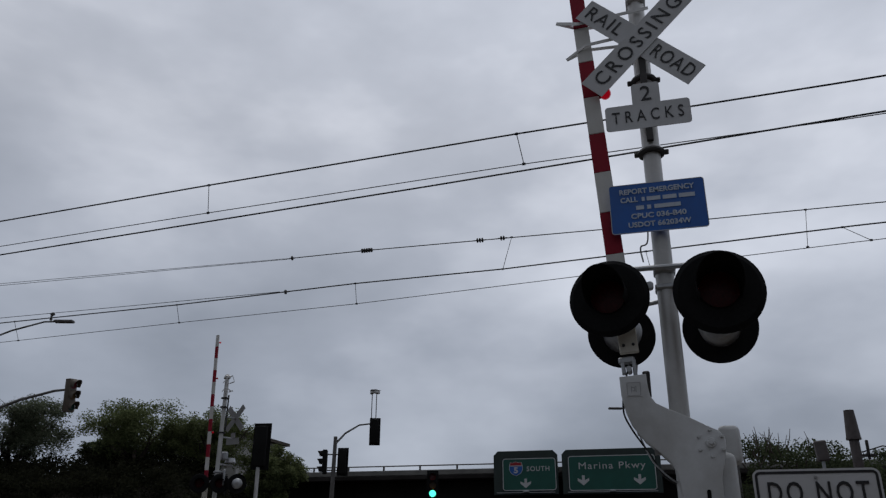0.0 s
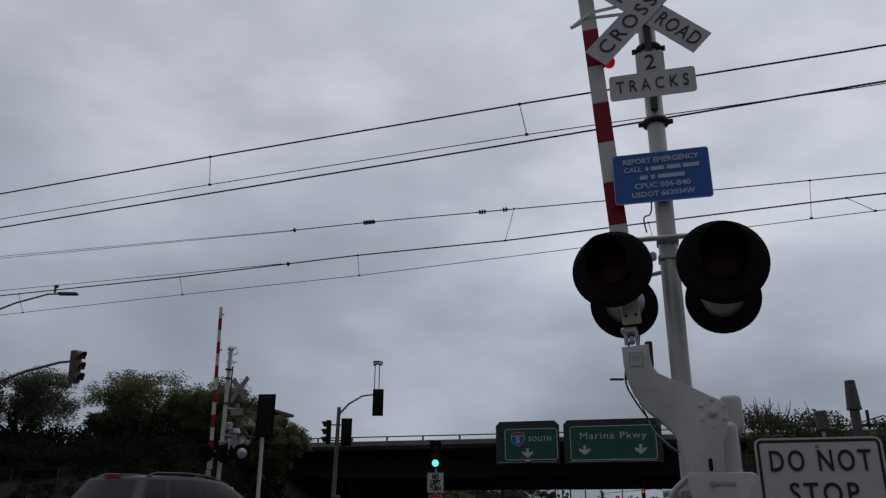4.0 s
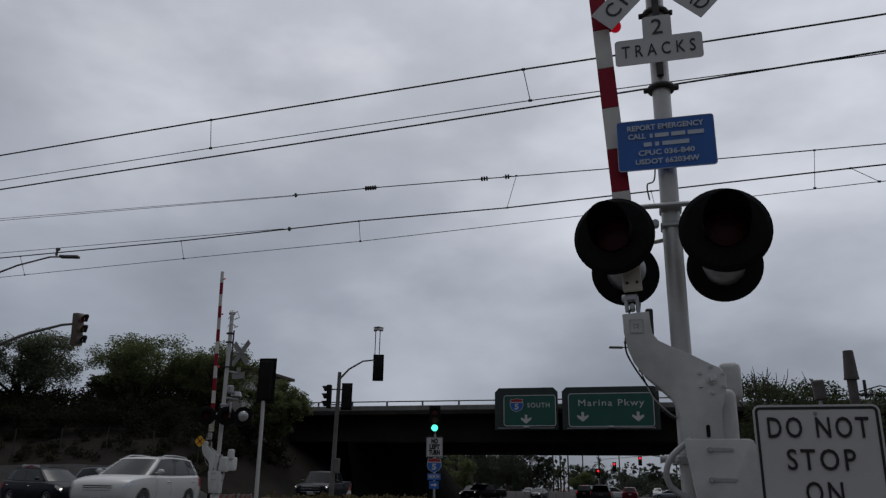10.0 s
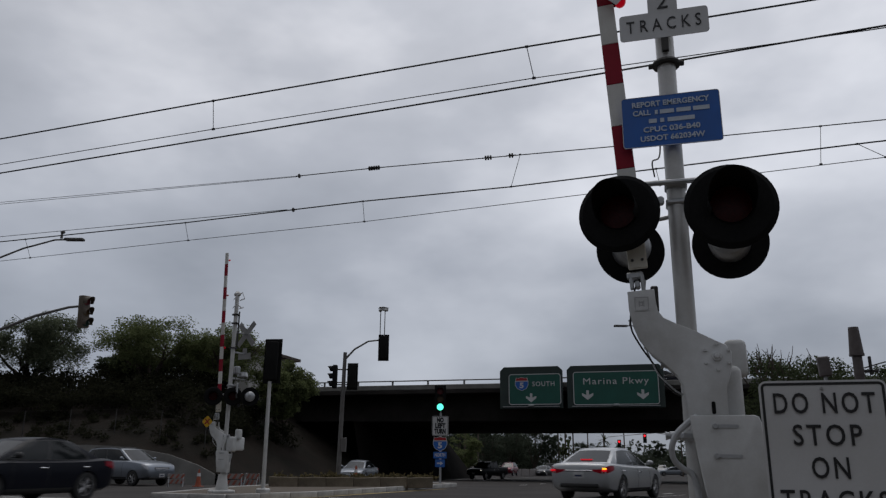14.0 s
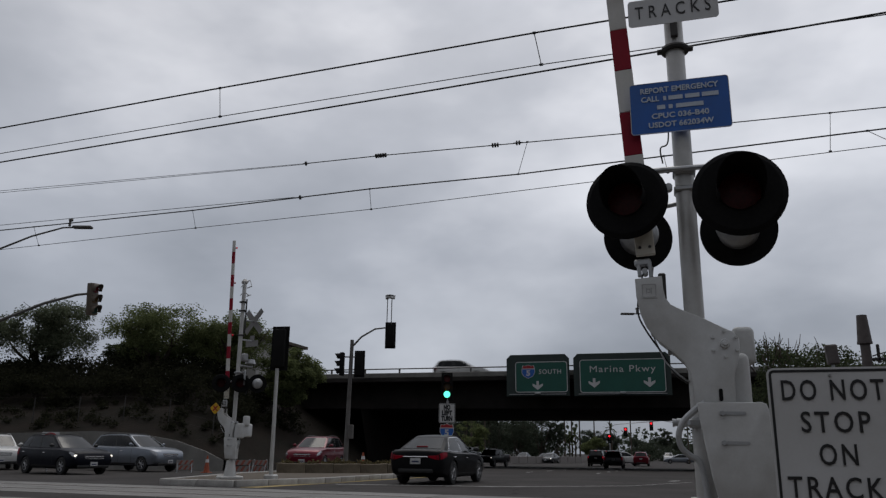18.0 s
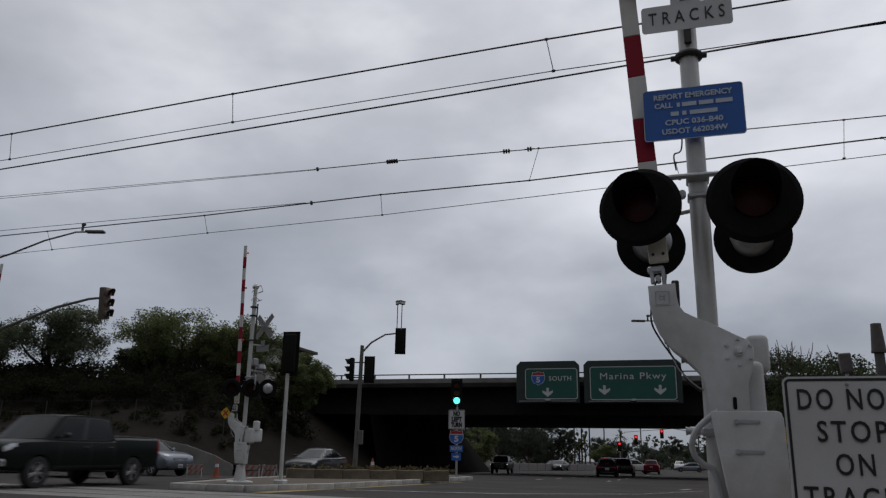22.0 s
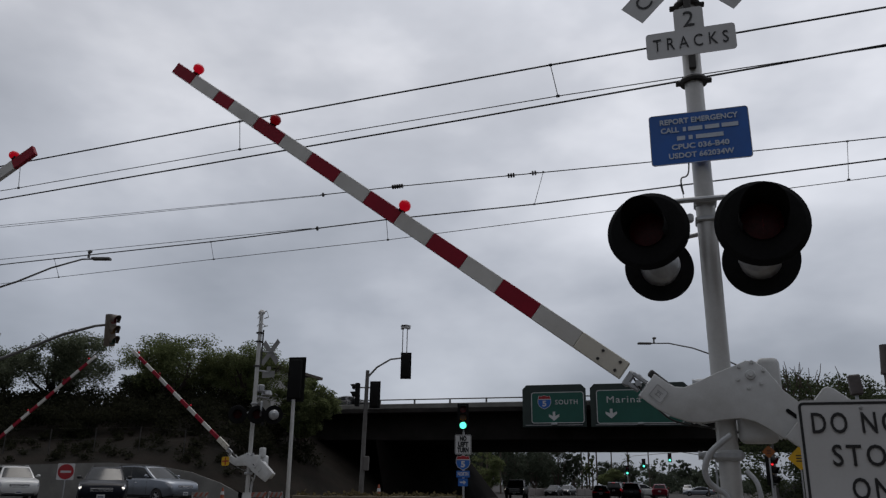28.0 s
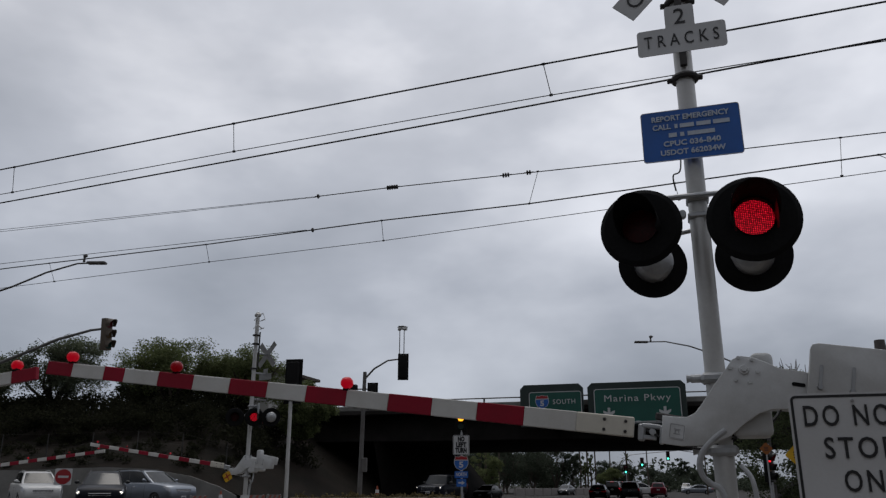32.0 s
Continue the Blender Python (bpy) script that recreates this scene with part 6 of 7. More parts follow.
def palm(a, b, h, seed):
    rng = random.Random(seed)
    root = thing("palm_tree", "tall thin palm tree far beyond the bridge", "palm tree", pose(a, b, -0.5), group="palm trees")
    b_ = new_bm()
    add_tube(b_, [(0, 0, 0), (0.1, 0, h * 0.5), (0.0, 0, h)], 0.2, 8, 0.13)
    part("trunk", b_, M["bark"], root)
    verts, faces = [], []
    for k in range(26):
        az, el = rng.uniform(0, 6.28), rng.uniform(-0.7, 1.2)
        p = Vector((0, 0, h))
        d = Vector((math.cos(az) * math.cos(el), math.sin(az) * math.cos(el), math.sin(el)))
        s = Vector((-math.sin(az), math.cos(az), 0)) * 0.16
        for j in range(5):
            q = p + d * 0.42
            i = len(verts)
            verts += [p - s, p + s, q + s * 0.8, q - s * 0.8]
            faces.append((i, i + 1, i + 2, i + 3))
            p, d = q, (d + Vector((0, 0, -0.22))).normalized()
    me = bpy.data.meshes.new("fronds")
    me.from_pydata([tuple(v) for v in verts], [], faces)
    me.materials.append(M["palm"])
    part("fronds", me, None, root)
    return root


for k, (a, b, h) in enumerate(((-20.3, 165, 4.4), (-19.1, 165, 5.2), (-20.6, 160, 9.2), (-34, 150, 9.5), (-38.5, 150, 9.5), (-13.2, 185, 7.0))):
    palm(a, b, h, 60 + k)
for a, b, h, r in ((-31.2, 125, 9.0, 0.13), (-29.0, 125, 9.0, 0.12), (-19.7, 165, 10.5, 0.14), (-18.1, 165, 10.5, 0.13), (-15.1, 165, 10.0, 0.11), (-10.8, 150, 9.2, 0.10), (-6.6, 140, 9.0, 0.09), (2.6, 130, 7.6, 0.09)):
    up = thing("utility_pole", "thin dark utility pole beyond the bridge", "utility pole", pose(a, b, -0.5), group="utility poles")
    b_ = new_bm()
    add_cyl(b_, r * 1.3, r, (0, 0, 0), (0, 0, h), 8)
    part("pole", b_, M["bark"], up)
    b_ = new_bm()
    add_box(b_, (1.6, 0.1, 0.12), (0, 0, h - 0.6), bevel=0.01)
    part("crossarm", b_, M["bark"], up)

# signals at the next junction
for label, a, b, arm, heads in (("far mast arm signals over the next junction", 3.4, 113, -11.0, ((-9.4, 4.4), (-5.9, 5.2))), ):
    fs = thing("far_signal", label, "traffic signal", pose(a, b, -0.5))
    b_ = new_bm()
    add_cyl(b_, 0.14, 0.09, (0, 0, 0), (0, 0, 6.2), 10)
    part("pole", b_, M["galv"], fs)
    b_ = new_bm()
    add_tube(b_, [(0, 0, 5.3), (arm * 0.4, 0, 5.95), (arm, 0, 5.4)], 0.08, 8, 0.04)
    part("arm", b_, M["galv"], fs)
    for x, z in heads:
        signal_head(fs, pose(x, -0.2, z), swing=SWING["far"])
fs = thing("far_signal", "far side signal on a post at the next junction", "traffic signal", pose(-8.2, 112.3, -0.5))
b_ = new_bm()
add_cyl(b_, 0.06, 0.06, (0, 0.1, 0), (0, 0.1, 3.4), 8)
part("post", b_, M["galv"], fs)
signal_head(fs, pose(0, -0.1, 3.45), swing=SWING["far"])
# white plastic barriers along the works
wb0 = thing("work_barrier", "white plastic work barrier beside the road", "barrier", pose(-21.9, 106.2, -0.5, rz=63), group="work barriers")
b_ = new_bm()
add_prism(b_, [(-0.95, 0), (0.95, 0), (0.95, 0.3), (0.86, 0.95), (-0.86, 0.95), (-0.95, 0.3)], -0.2, 0.2, 0.03, 1)
part("shell", b_, M["faded_white"], wb0)
for k in range(9):
    copy_thing(wb0, pose(-21.0 + 0.9 * k, 108.0 + 1.77 * k, -0.5, rz=63))


# ---- vehicles ----
PAINT = {
    "blue": paint("slate_blue_car_paint", (0.026, 0.054, 0.090)), "silver": paint("silver_car_paint", (0.37, 0.38, 0.39), 0.5),
    "white": paint("white_car_paint", (0.50, 0.50, 0.49), 0.0), "black": paint("black_car_paint", (0.008, 0.008, 0.009), 0.2),
    "red": paint("dark_red_car_paint", (0.135, 0.006, 0.018), 0.3), "navy": paint("dark_navy_car_paint", (0.008, 0.009, 0.014), 0.3),
    "grey": paint("graphite_car_paint", (0.036, 0.038, 0.041), 0.4), "sky": paint("pale_silver_blue_paint", (0.20, 0.22, 0.25), 0.6),
    "green": paint("black_green_car_paint", (0.010, 0.013, 0.012), 0.3)}

FORM = {
    # length, width, height, wheel radius, axles from the rear; line: along, deck height, underside, width
    # cab: base rear, base front, rail rear, rail front; panes: sill rear, sill front, top rear, top front
    "sedan": dict(L=4.85, W=1.83, H=1.47, wr=0.335, ax=(0.215, 0.805),
                  line=((0, .87, .46, .76), (.006, .93, .38, .87), (.025, .975, .30, .94), (.07, .995, .24, .975), (.14, .985, .21, .99), (.25, .955, .20, 1.0), (.45, .935, .20, 1.0), (.66, .925, .20, 1.0), (.76, .915, .20, .995), (.88, .85, .21, .975), (.95, .765, .24, .93), (.985, .69, .30, .86), (1.0, .58, .36, .72)),
                  cab=(.10, .765, .285, .55), rail=.935, panes=((.135, .53, .09, .515), (.56, .945, .545, .93)), wide=(.85, .61), lamp=(.085, 4.4, 5.9), head=(.925, 4.9, 6.2)),
    "suv": dict(L=4.65, W=1.86, H=1.70, wr=0.36, ax=(0.20, 0.81),
                line=((0, 1.04, .50, .80), (.006, 1.10, .42, .89), (.025, 1.13, .32, .95), (.08, 1.14, .28, .985), (.25, 1.12, .25, 1.0), (.45, 1.105, .25, 1.0), (.66, 1.10, .25, 1.0), (.735, 1.095, .25, .995), (.86, 1.045, .26, .985), (.945, .97, .30, .94), (.985, .86, .36, .87), (1.0, .70, .42, .77)),
                cab=(.018, .735, .085, .535), rail=.945, panes=((.055, .205, .06, .235), (.235, .515, .265, .545), (.545, .945, .575, .925)), wide=(.86, .66), lamp=(.06, 4.4, 6.1), head=(.915, 4.9, 6.1)),
    "pickup": dict(L=5.5, W=1.88, H=1.82, wr=0.385, ax=(0.20, 0.815),
                   line=((0, 1.24, .58, .90), (.004, 1.265, .52, .95), (.015, 1.275, .46, .985), (.10, 1.265, .42, 1.0), (.315, 1.25, .40, 1.0), (.355, 1.17, .40, 1.0), (.50, 1.145, .40, 1.0), (.68, 1.14, .40, 1.0), (.755, 1.14, .40, 1.0), (.88, 1.11, .40, .99), (.955, 1.06, .43, .955), (.99, .98, .47, .90), (1.0, .82, .52, .80)),
                   cab=(.337, .768, .356, .655), rail=.955, panes=((.06, .445, .06, .455), (.52, .945, .53, .915)), wide=(.88, .73), lamp=(.022, 3.9, 6.1), head=(.94, 4.9, 6.1)),
}
WHEEL = {}


def wheel_meshes(r):
    if r not in WHEEL:
        b1 = new_bm()
        lathe(b1, [(r * 0.62, -0.10), (r * 0.90, -0.11), (r * 0.985, -0.095), (r, -0.07), (r, 0.07), (r * 0.90, 0.11), (r * 0.62, 0.10)], 28)
        b2 = new_bm()
        lathe(b2, [(r * 0.64, -0.095), (r * 0.60, -0.085), (r * 0.57, -0.03), (0.0, -0.03)], 26)
        b3 = new_bm()
        for k in range(10):
            a = 2 * math.pi * (k // 2) / 5 + (0.16 if k % 2 else -0.16)
            add_box(b3, (r * 0.52, 0.03, r * 0.085), (r * 0.34 * math.cos(a), -0.075, r * 0.34 * math.sin(a)), Matrix.Rotation(-a, 4, "Y"), bevel=0.008)
        lathe(b3, [(0.0, -0.10), (r * 0.13, -0.10), (r * 0.16, -0.06)], 14)
        lathe(b3, [(r * 0.645, -0.10), (r * 0.60, -0.10), (r * 0.585, -0.06)], 26)
        WHEEL[r] = to_mesh("tyre", b1, M["tyre"]), to_mesh("rim_well", b2, M["car_black_trim"]), to_mesh("rim", b3, M["alloy"])
    return WHEEL[r]


def skin(grid, out, thick=0.014):
    """A curved panel lying a little proud of the surface that the grid of points describes."""
    nu, nv = len(grid), len(grid[0])
    b_ = new_bm()
    top, low = [], []
    for i in range(nu):
        rt, rl = [], []
        for j in range(nv):
            du = grid[min(i + 1, nu - 1)][j] - grid[max(i - 1, 0)][j]
            dv = grid[i][min(j + 1, nv - 1)] - grid[i][max(j - 1, 0)]
            n = du.cross(dv)
            n = n.normalized() if n.length > 1e-9 else Vector((0, 0, 1))
            p = grid[i][j]
            if n.dot(p - Vector((p.x * 0.75, 0, 0.75))) < 0:
                n = -n
            rt.append(b_.verts.new(p + n * out))
            rl.append(b_.verts.new(p + n * (out - thick)))
        top.append(rt)
        low.append(rl)
    for i in range(nu - 1):
        for j in range(nv - 1):
            b_.faces.new((top[i][j], top[i + 1][j], top[i + 1][j + 1], top[i][j + 1]))
    edge = [(i, 0) for i in range(nu)] + [(nu - 1, j) for j in range(1, nv)] + [(i, nv - 1) for i in range(nu - 2, -1, -1)] + [(0, j) for j in range(nv - 2, 0, -1)]
    for (i, j), (k, l) in zip(edge, edge[1:] + edge[:1]):
        b_.faces.new((top[i][j], top[k][l], low[k][l], low[i][j]))
    return b_


def car(name, label, form, colour, head=False, brake=False, scale=(1, 1, 1), rack=False, category="car", chrome=False, blink=False):
    F = FORM[form]
    sx, sy, sz = scale
    L, W, H, wr = F["L"] * sx, F["W"] * sy, F["H"] * sz, F["wr"]
    root = thing(name, label, category, group="vehicles")
    X = lambda u: (u - 0.5) * L
    tops = curve([(u, z, w) for u, z, _, w in F["line"]], 3)
    lows = curve([(u, z, 0) for u, _, z, _ in F["line"]], 3)
    us = [p[0] for p in tops]

    def station(u):
        u = max(0.0, min(1.0, u))
        return [float(np.interp(u, us, [p[k] for p in q])) for q, k in ((tops, 1), (lows, 1), (tops, 2))]

    def profile(u):
        zt, zb, w = station(u)
        zt, zb, w = zt * sz, zb * sz, w * W / 2
        h = zt - zb
        return [(0, zb), (w * .82, zb), (w * .94, zb + .06), (w * .98, zb + h * .26), (w, zb + h * .52), (w * .99, zb + h * .76), (w * .955, zb + h * .93), (w * .87, zt - .006), (w * .5, zt + .016), (0, zt + .024)]

    def body_pt(u, q, sgn=1):
        pr = profile(u)
        k = min(len(pr) - 2, int(q))
        (y0, z0), (y1, z1) = pr[k], pr[k + 1]
        return Vector((X(u), sgn * (y0 + (y1 - y0) * (q - k)), z0 + (z1 - z0) * (q - k)))

    # lower body shell
    b_ = new_bm()
    rings = []
    for u in us:
        half = profile(u)
        rings.append([b_.verts.new((X(u), y, z)) for y, z in half + [(-y, z) for y, z in half[-2:0:-1]]])
    k = len(rings[0])
    for r0, r1 in zip(rings, rings[1:]):
        for i in range(k):
            b_.faces.new((r0[i], r0[(i + 1) % k], r1[(i + 1) % k], r1[i]))
    b_.faces.new(rings[0][::-1])
    b_.faces.new(rings[-1])
    body = new("body", to_mesh("body", b_, PAINT[colour], 40))
    # wheel arches, and the bed of a pickup, are cut out of the shell
    c_ = new_bm()
    for u in F["ax"]:
        for s in (-1, 1):
            add_cyl(c_, wr * 1.12, wr * 1.12, (X(u), s * W, wr), (X(u), s * (W * 0.5 - 0.27), wr), 28)
    if form == "pickup":
        add_box(c_, (L * 0.295, W * 0.84, 0.7), (X(0.170), 0, 0.80 + 0.35))
    cutter = new("cutter", to_mesh("cutter", c_, M["car_black_trim"], 0))
    md = body.modifiers.new("arch", "BOOLEAN")
    md.operation, md.object, md.solver = "DIFFERENCE", cutter, "EXACT"
    bpy.context.view_layer.update()
    done = bpy.data.meshes.new_from_object(body.evaluated_get(bpy.context.evaluated_depsgraph_get()))
    done.name = "body"
    body.modifiers.clear()
    body.data = done
    bpy.data.objects.remove(cutter)
    body.data.shade_smooth()
    body.data.set_sharp_from_angle(angle=radians(38))
    body.parent = root
    # cab: sides, screens and roof share their edges
    br, bf, tr, tf = F["cab"]
    wb, wt = W / 2 * F["wide"][0], W / 2 * F["wide"][1]

    def side_pt(s, v, sgn=1):
        ub, ut = br + (bf - br) * s, tr + (tf - tr) * s
        e = 2 * s - 1
        zb, zr = station(ub)[0] * sz - 0.012, H * (F["rail"] + (0.978 - F["rail"]) * (1 - e * e))
        pinch = 1 - 0.05 * max(0, e) ** 3 - (0.05 if form != "pickup" else 0.0) * max(0, -e) ** 3
        return Vector((X(ub + (ut - ub) * v), sgn * ((wb + (wt - wb) * v ** 1.15) * pinch + 0.03 * v * (1 - v)), zb + (zr - zb) * v))

    def end_pt(front, w, v):
        p = side_pt(1.0 if front else 0.0, v, 1 if w > 0 else -1)
        swell = (0.13 if front else (0.10 if form != "pickup" else 0.03)) * (1 - 0.45 * v) * (1 - w * w)
        return Vector((p.x + (swell if front else -swell), abs(p.y) * w, p.z + 0.022 * (1 - w * w) * v))

    def roof_pt(s, w):
        p = side_pt(s, 1.0)
        e = 2 * s - 1
        swell = (0.13 if e > 0 else (0.10 if form != "pickup" else 0.03)) * 0.55 * (1 - w * w) * abs(e) ** 3
        return Vector((p.x + math.copysign(swell, e), p.y * w, p.z + 0.022 * (1 - w * w)))

    N, V, Q = 16, 7, 10
    b_ = new_bm()
    for f, nu, nv in ((lambda a, c: side_pt(a, c, 1), N, V), (lambda a, c: side_pt(a, c, -1), N, V), (lambda a, c: end_pt(True, 2 * a - 1, c), Q, V), (lambda a, c: end_pt(False, 2 * a - 1, c), Q, V), (lambda a, c: roof_pt(a, 2 * c - 1), N, Q)):
        vs = [[b_.verts.new(f(i / nu, j / nv)) for j in range(nv + 1)] for i in range(nu + 1)]
        for i in range(nu):
            for j in range(nv):
                b_.faces.new((vs[i][j], vs[i + 1][j], vs[i + 1][j + 1], vs[i][j + 1]))
    bmesh.ops.remove_doubles(b_, verts=b_.verts[:], dist=0.002)
    part("cabin", b_, PAINT[colour], root, smooth=42)

    def pane(f, n, m_):
        return [[f(i / n, j / m_) for j in range(m_ + 1)] for i in range(n + 1)]

    part("windscreen", skin(pane(lambda a, c: end_pt(True, (2 * a - 1) * 0.90, 0.05 + 0.87 * c), 10, 6), 0.006), M["car_glass"], root, "dark reflecting windscreen")
    part("rear_window", skin(pane(lambda a, c: end_pt(False, (2 * a - 1) * (0.86 if form != "pickup" else 0.84), 0.12 + 0.78 * c), 10, 6), 0.006), M["car_glass"], root, "dark rear window")
    for sgn in (1, -1):
        s0, s1, t0, t1 = F["panes"][0][0] - 0.018, F["panes"][-1][1] + 0.018, F["panes"][0][2] - 0.018, F["panes"][-1][3] + 0.018
        part("window_frame", skin(pane(lambda a, c: side_pt((s0 + (s1 - s0) * a) + ((t0 - s0) + ((t1 - t0) - (s1 - s0)) * a) * c, 0.03 + 0.89 * c, sgn), 14, 5), 0.003), M["chrome" if chrome else "car_black_trim"], root, "bright window surround" if chrome else "black window surround")
        for p0, p1, q0, q1 in F["panes"]:
            part("side_window", skin(pane(lambda a, c: side_pt((p0 + (p1 - p0) * a) + ((q0 - p0) + ((q1 - q0) - (p1 - p0)) * a) * c, 0.065 + 0.81 * c, sgn), 6, 5), 0.007), M["car_glass"], root, "dark tinted side glass")
        b_ = new_bm()
        add_ball(b_, 0.105, (0, 0, 0), (0.6, 1.0, 0.68), 14, 10)
        add_box(b_, (0.06, 0.12, 0.035), (0.01, -sgn * 0.10, -0.04), bevel=0.012)
        part("wing_mirror", b_, M["car_black_trim"] if colour in ("black", "navy", "green", "blue", "grey") else PAINT[colour], root, m=pose(X(bf - 0.085), sgn * (wb + 0.17), station(bf)[0] * sz + 0.12))
        seams = (br + 0.10, 0.475, bf - 0.075) if form != "pickup" else (br + 0.015, 0.51, bf - 0.065)
        for u in seams:
            part("door_seam", skin(pane(lambda a, c: body_pt(u - 0.0012 + 0.0024 * a, 2.6 + 4.0 * c, sgn), 1, 8), 0.003, 0.01), M["car_black_trim"], root)
        for u in (seams[0] + 0.03, seams[1] + 0.035):
            p = body_pt(u, 5.1, sgn)
            b_ = new_bm()
            add_box(b_, (0.19, 0.035, 0.032), bevel=0.012)
            part("door_handle", b_, M["chrome"] if colour not in ("blue", "green") else M["car_black_trim"], root, m=pose(p.x, p.y + sgn * 0.012, p.z))
        part("sill", skin(pane(lambda a, c: body_pt(F["ax"][0] + 0.09 + (F["ax"][1] - F["ax"][0] - 0.18) * a, 1.3 + 1.2 * c, sgn), 4, 3), 0.006), M["car_black_trim"], root)
        u0, q0, q1 = F["head"]
        hl = part("headlight", skin(pane(lambda a, c: body_pt(u0 + (0.992 - u0) * a, q0 + (q1 - q0) * (0.35 + 0.65 * c if a < 0.35 else c), sgn), 6, 4), 0.008), M["head_off"], root, "clear headlight")
        if head:
            p = body_pt(0.978, (q0 + q1) / 2 - 0.15, sgn)
            b_ = new_bm()
            add_ball(b_, 0.065, (0, 0, 0), (0.7, 1.3, 0.8), 12, 8)
            part("bulb", b_, M["head_on"], hl, "lit headlight", m=pose(p.x + 0.015, p.y * 0.93, p.z))
        u1, q0, q1 = F["lamp"]
        tl = part("tail_light", skin(pane(lambda a, c: body_pt(0.001 + u1 * a, q0 + (q1 - q0) * ((0.45 * a if form == "sedan" else 0.0) + (1 - (0.45 * a if form == "sedan" else 0.0)) * c), sgn), 8, 5), 0.009), M["tail"], root, "red tail light")
        c0 = body_pt(0.0, (q0 + q1) / 2, sgn)
        if form == "sedan":
            z0, z1 = body_pt(0, q0, sgn).z, body_pt(0, q1, sgn).z
            b_ = new_bm()
            add_prism(b_, [(c0.y * 0.62, z0 + 0.06), (c0.y * 1.0, z0), (c0.y * 1.0, z1), (c0.y * 0.58, z1 - 0.01)], -0.012, 0.02, 0.006, 1)
            part("inner_lens", b_, M["tail"], tl, m=pose(X(0.0), 0, 0, rz=-90) @ Matrix.Scale(-1, 4, (1, 0, 0)))
        if brake:
            p = body_pt(0.010, q0 + (q1 - q0) * 0.38, sgn)
            b_ = new_bm()
            add_box(b_, (0.05, 0.20 if form == "sedan" else 0.09, 0.055 if form == "sedan" else 0.13), bevel=0.015)
            part("lit_lens", b_, M["brake"], tl, "lit brake lamp", m=pose(X(0.0) + 0.004, p.y * 0.90, p.z, rz=sgn * 14))
        if blink and sgn < 0:
            p = body_pt(0.012, q0 + (q1 - q0) * (0.62 if form == "sedan" else 0.15), sgn)
            b_ = new_bm()
            add_box(b_, (0.05, 0.13, 0.06), bevel=0.015)
            part("turn_lens", b_, M["sig_amber"], tl, "lit amber turn lamp", m=pose(X(0.0) + 0.006, p.y * 0.93, p.z, rz=sgn * 14))
        for u in F["ax"]:
            ty, well, rim = wheel_meshes(wr)
            wheel = part("wheel", ty, None, root, m=pose(X(u), sgn * (W / 2 - 0.125), wr, rz=0 if sgn < 0 else 180))
            part("rim_well", well, None, wheel)
            part("rim", rim, None, wheel)
        if rack or form == "suv":
            hi = 0.12 if rack else 0.05
            pts = [roof_pt(s, sgn * 0.92) for s in (0.06, 0.16, 0.5, 0.80, 0.97)]
            b_ = new_bm()
            add_tube(b_, [tuple(p + Vector((0, 0, dz))) for p, dz in zip(pts, (0.0, hi, hi, hi, 0.0))], 0.05 if rack else 0.020, 8)
            part("roof_rail", b_, M["car_black_trim"] if rack or colour != "white" else M["alloy"], root)
    if rack:
        for s in (0.16, 0.48, 0.78):
            a, c = roof_pt(s, -0.9), roof_pt(s, 0.9)
            b_ = new_bm()
            add_tube(b_, [tuple(a + Vector((0, 0, 0.11))), tuple(c + Vector((0, 0, 0.11)))], 0.035, 6)
            part("roof_bar", b_, M["car_black_trim"], root)
        b_ = new_bm()
        add_box(b_, (0.05, wt * 1.8, 0.14), bevel=0.02)
        part("rack_fairing", b_, M["car_black_trim"], root, m=pose(roof_pt(0.90, 0).x, 0, H + 0.07))
    # grille, bumpers, plates, brake lamp
    zt, zb, _ = station(1.0)
    big = form == "pickup"
    b_ = new_bm()
    add_box(b_, (0.05, W * (0.56 if big else 0.46), 0.30 if big else 0.17), bevel=0.02, seg=2)
    gr = part("grille", b_, M["car_black_trim"], root, m=pose(X(0.994), 0, station(0.99)[0] * sz - (0.16 if big else 0.10)))
    bars = [(W * 0.54, -0.14, 0.04), (W * 0.54, 0.14, 0.05), (W * 0.54, 0.0, 0.03)] if big else [(W * 0.44, -0.045, 0.022), (W * 0.44, 0.03, 0.022)]
    for w_, dz, h_ in bars:
        b_ = new_bm()
        add_box(b_, (0.03, w_, h_), bevel=0.006)
        part("grille_bar", b_, M["chrome"], gr, m=pose(0.022, 0, dz))
    b_ = new_bm()
    add_box(b_, (0.14, W * (0.90 if big else 0.74), 0.19 if big else 0.13), bevel=0.04, seg=2)
    part("bumper", b_, M["chrome"] if big and colour == "green" else M["car_black_trim"], root, m=pose(X(0.985), 0, (0.60 if big else 0.36) * sz))
    b_ = new_bm()
    add_box(b_, (0.14, W * (0.88 if big else 0.62), 0.17 if big else 0.12), bevel=0.04, seg=2)
    part("bumper", b_, M["chrome"] if big and colour == "green" else M["car_black_trim"], root, m=pose(X(0.010), 0, (0.58 if big else 0.40) * sz))
    for front in (True, False):
        b_ = new_bm()
        add_box(b_, (0.012, 0.31, 0.16), bevel=0.004)
        zp = (0.62 if big else 0.46) * sz if front else (0.67 if form == "sedan" else 0.86 if not big else 0.66) * sz
        pl = part("number_plate", b_, M["plate"], root, m=pose(X(1.0) + (0.07 if big else 0.012), 0, zp) if front else pose(X(0.0) - 0.012, 0, zp, rz=180))
        b_ = new_bm()
        add_box(b_, (0.004, 0.22, 0.05))
        part("writing_bar", b_, M["plate_bar"], pl, m=pose(0.008, 0, -0.01))
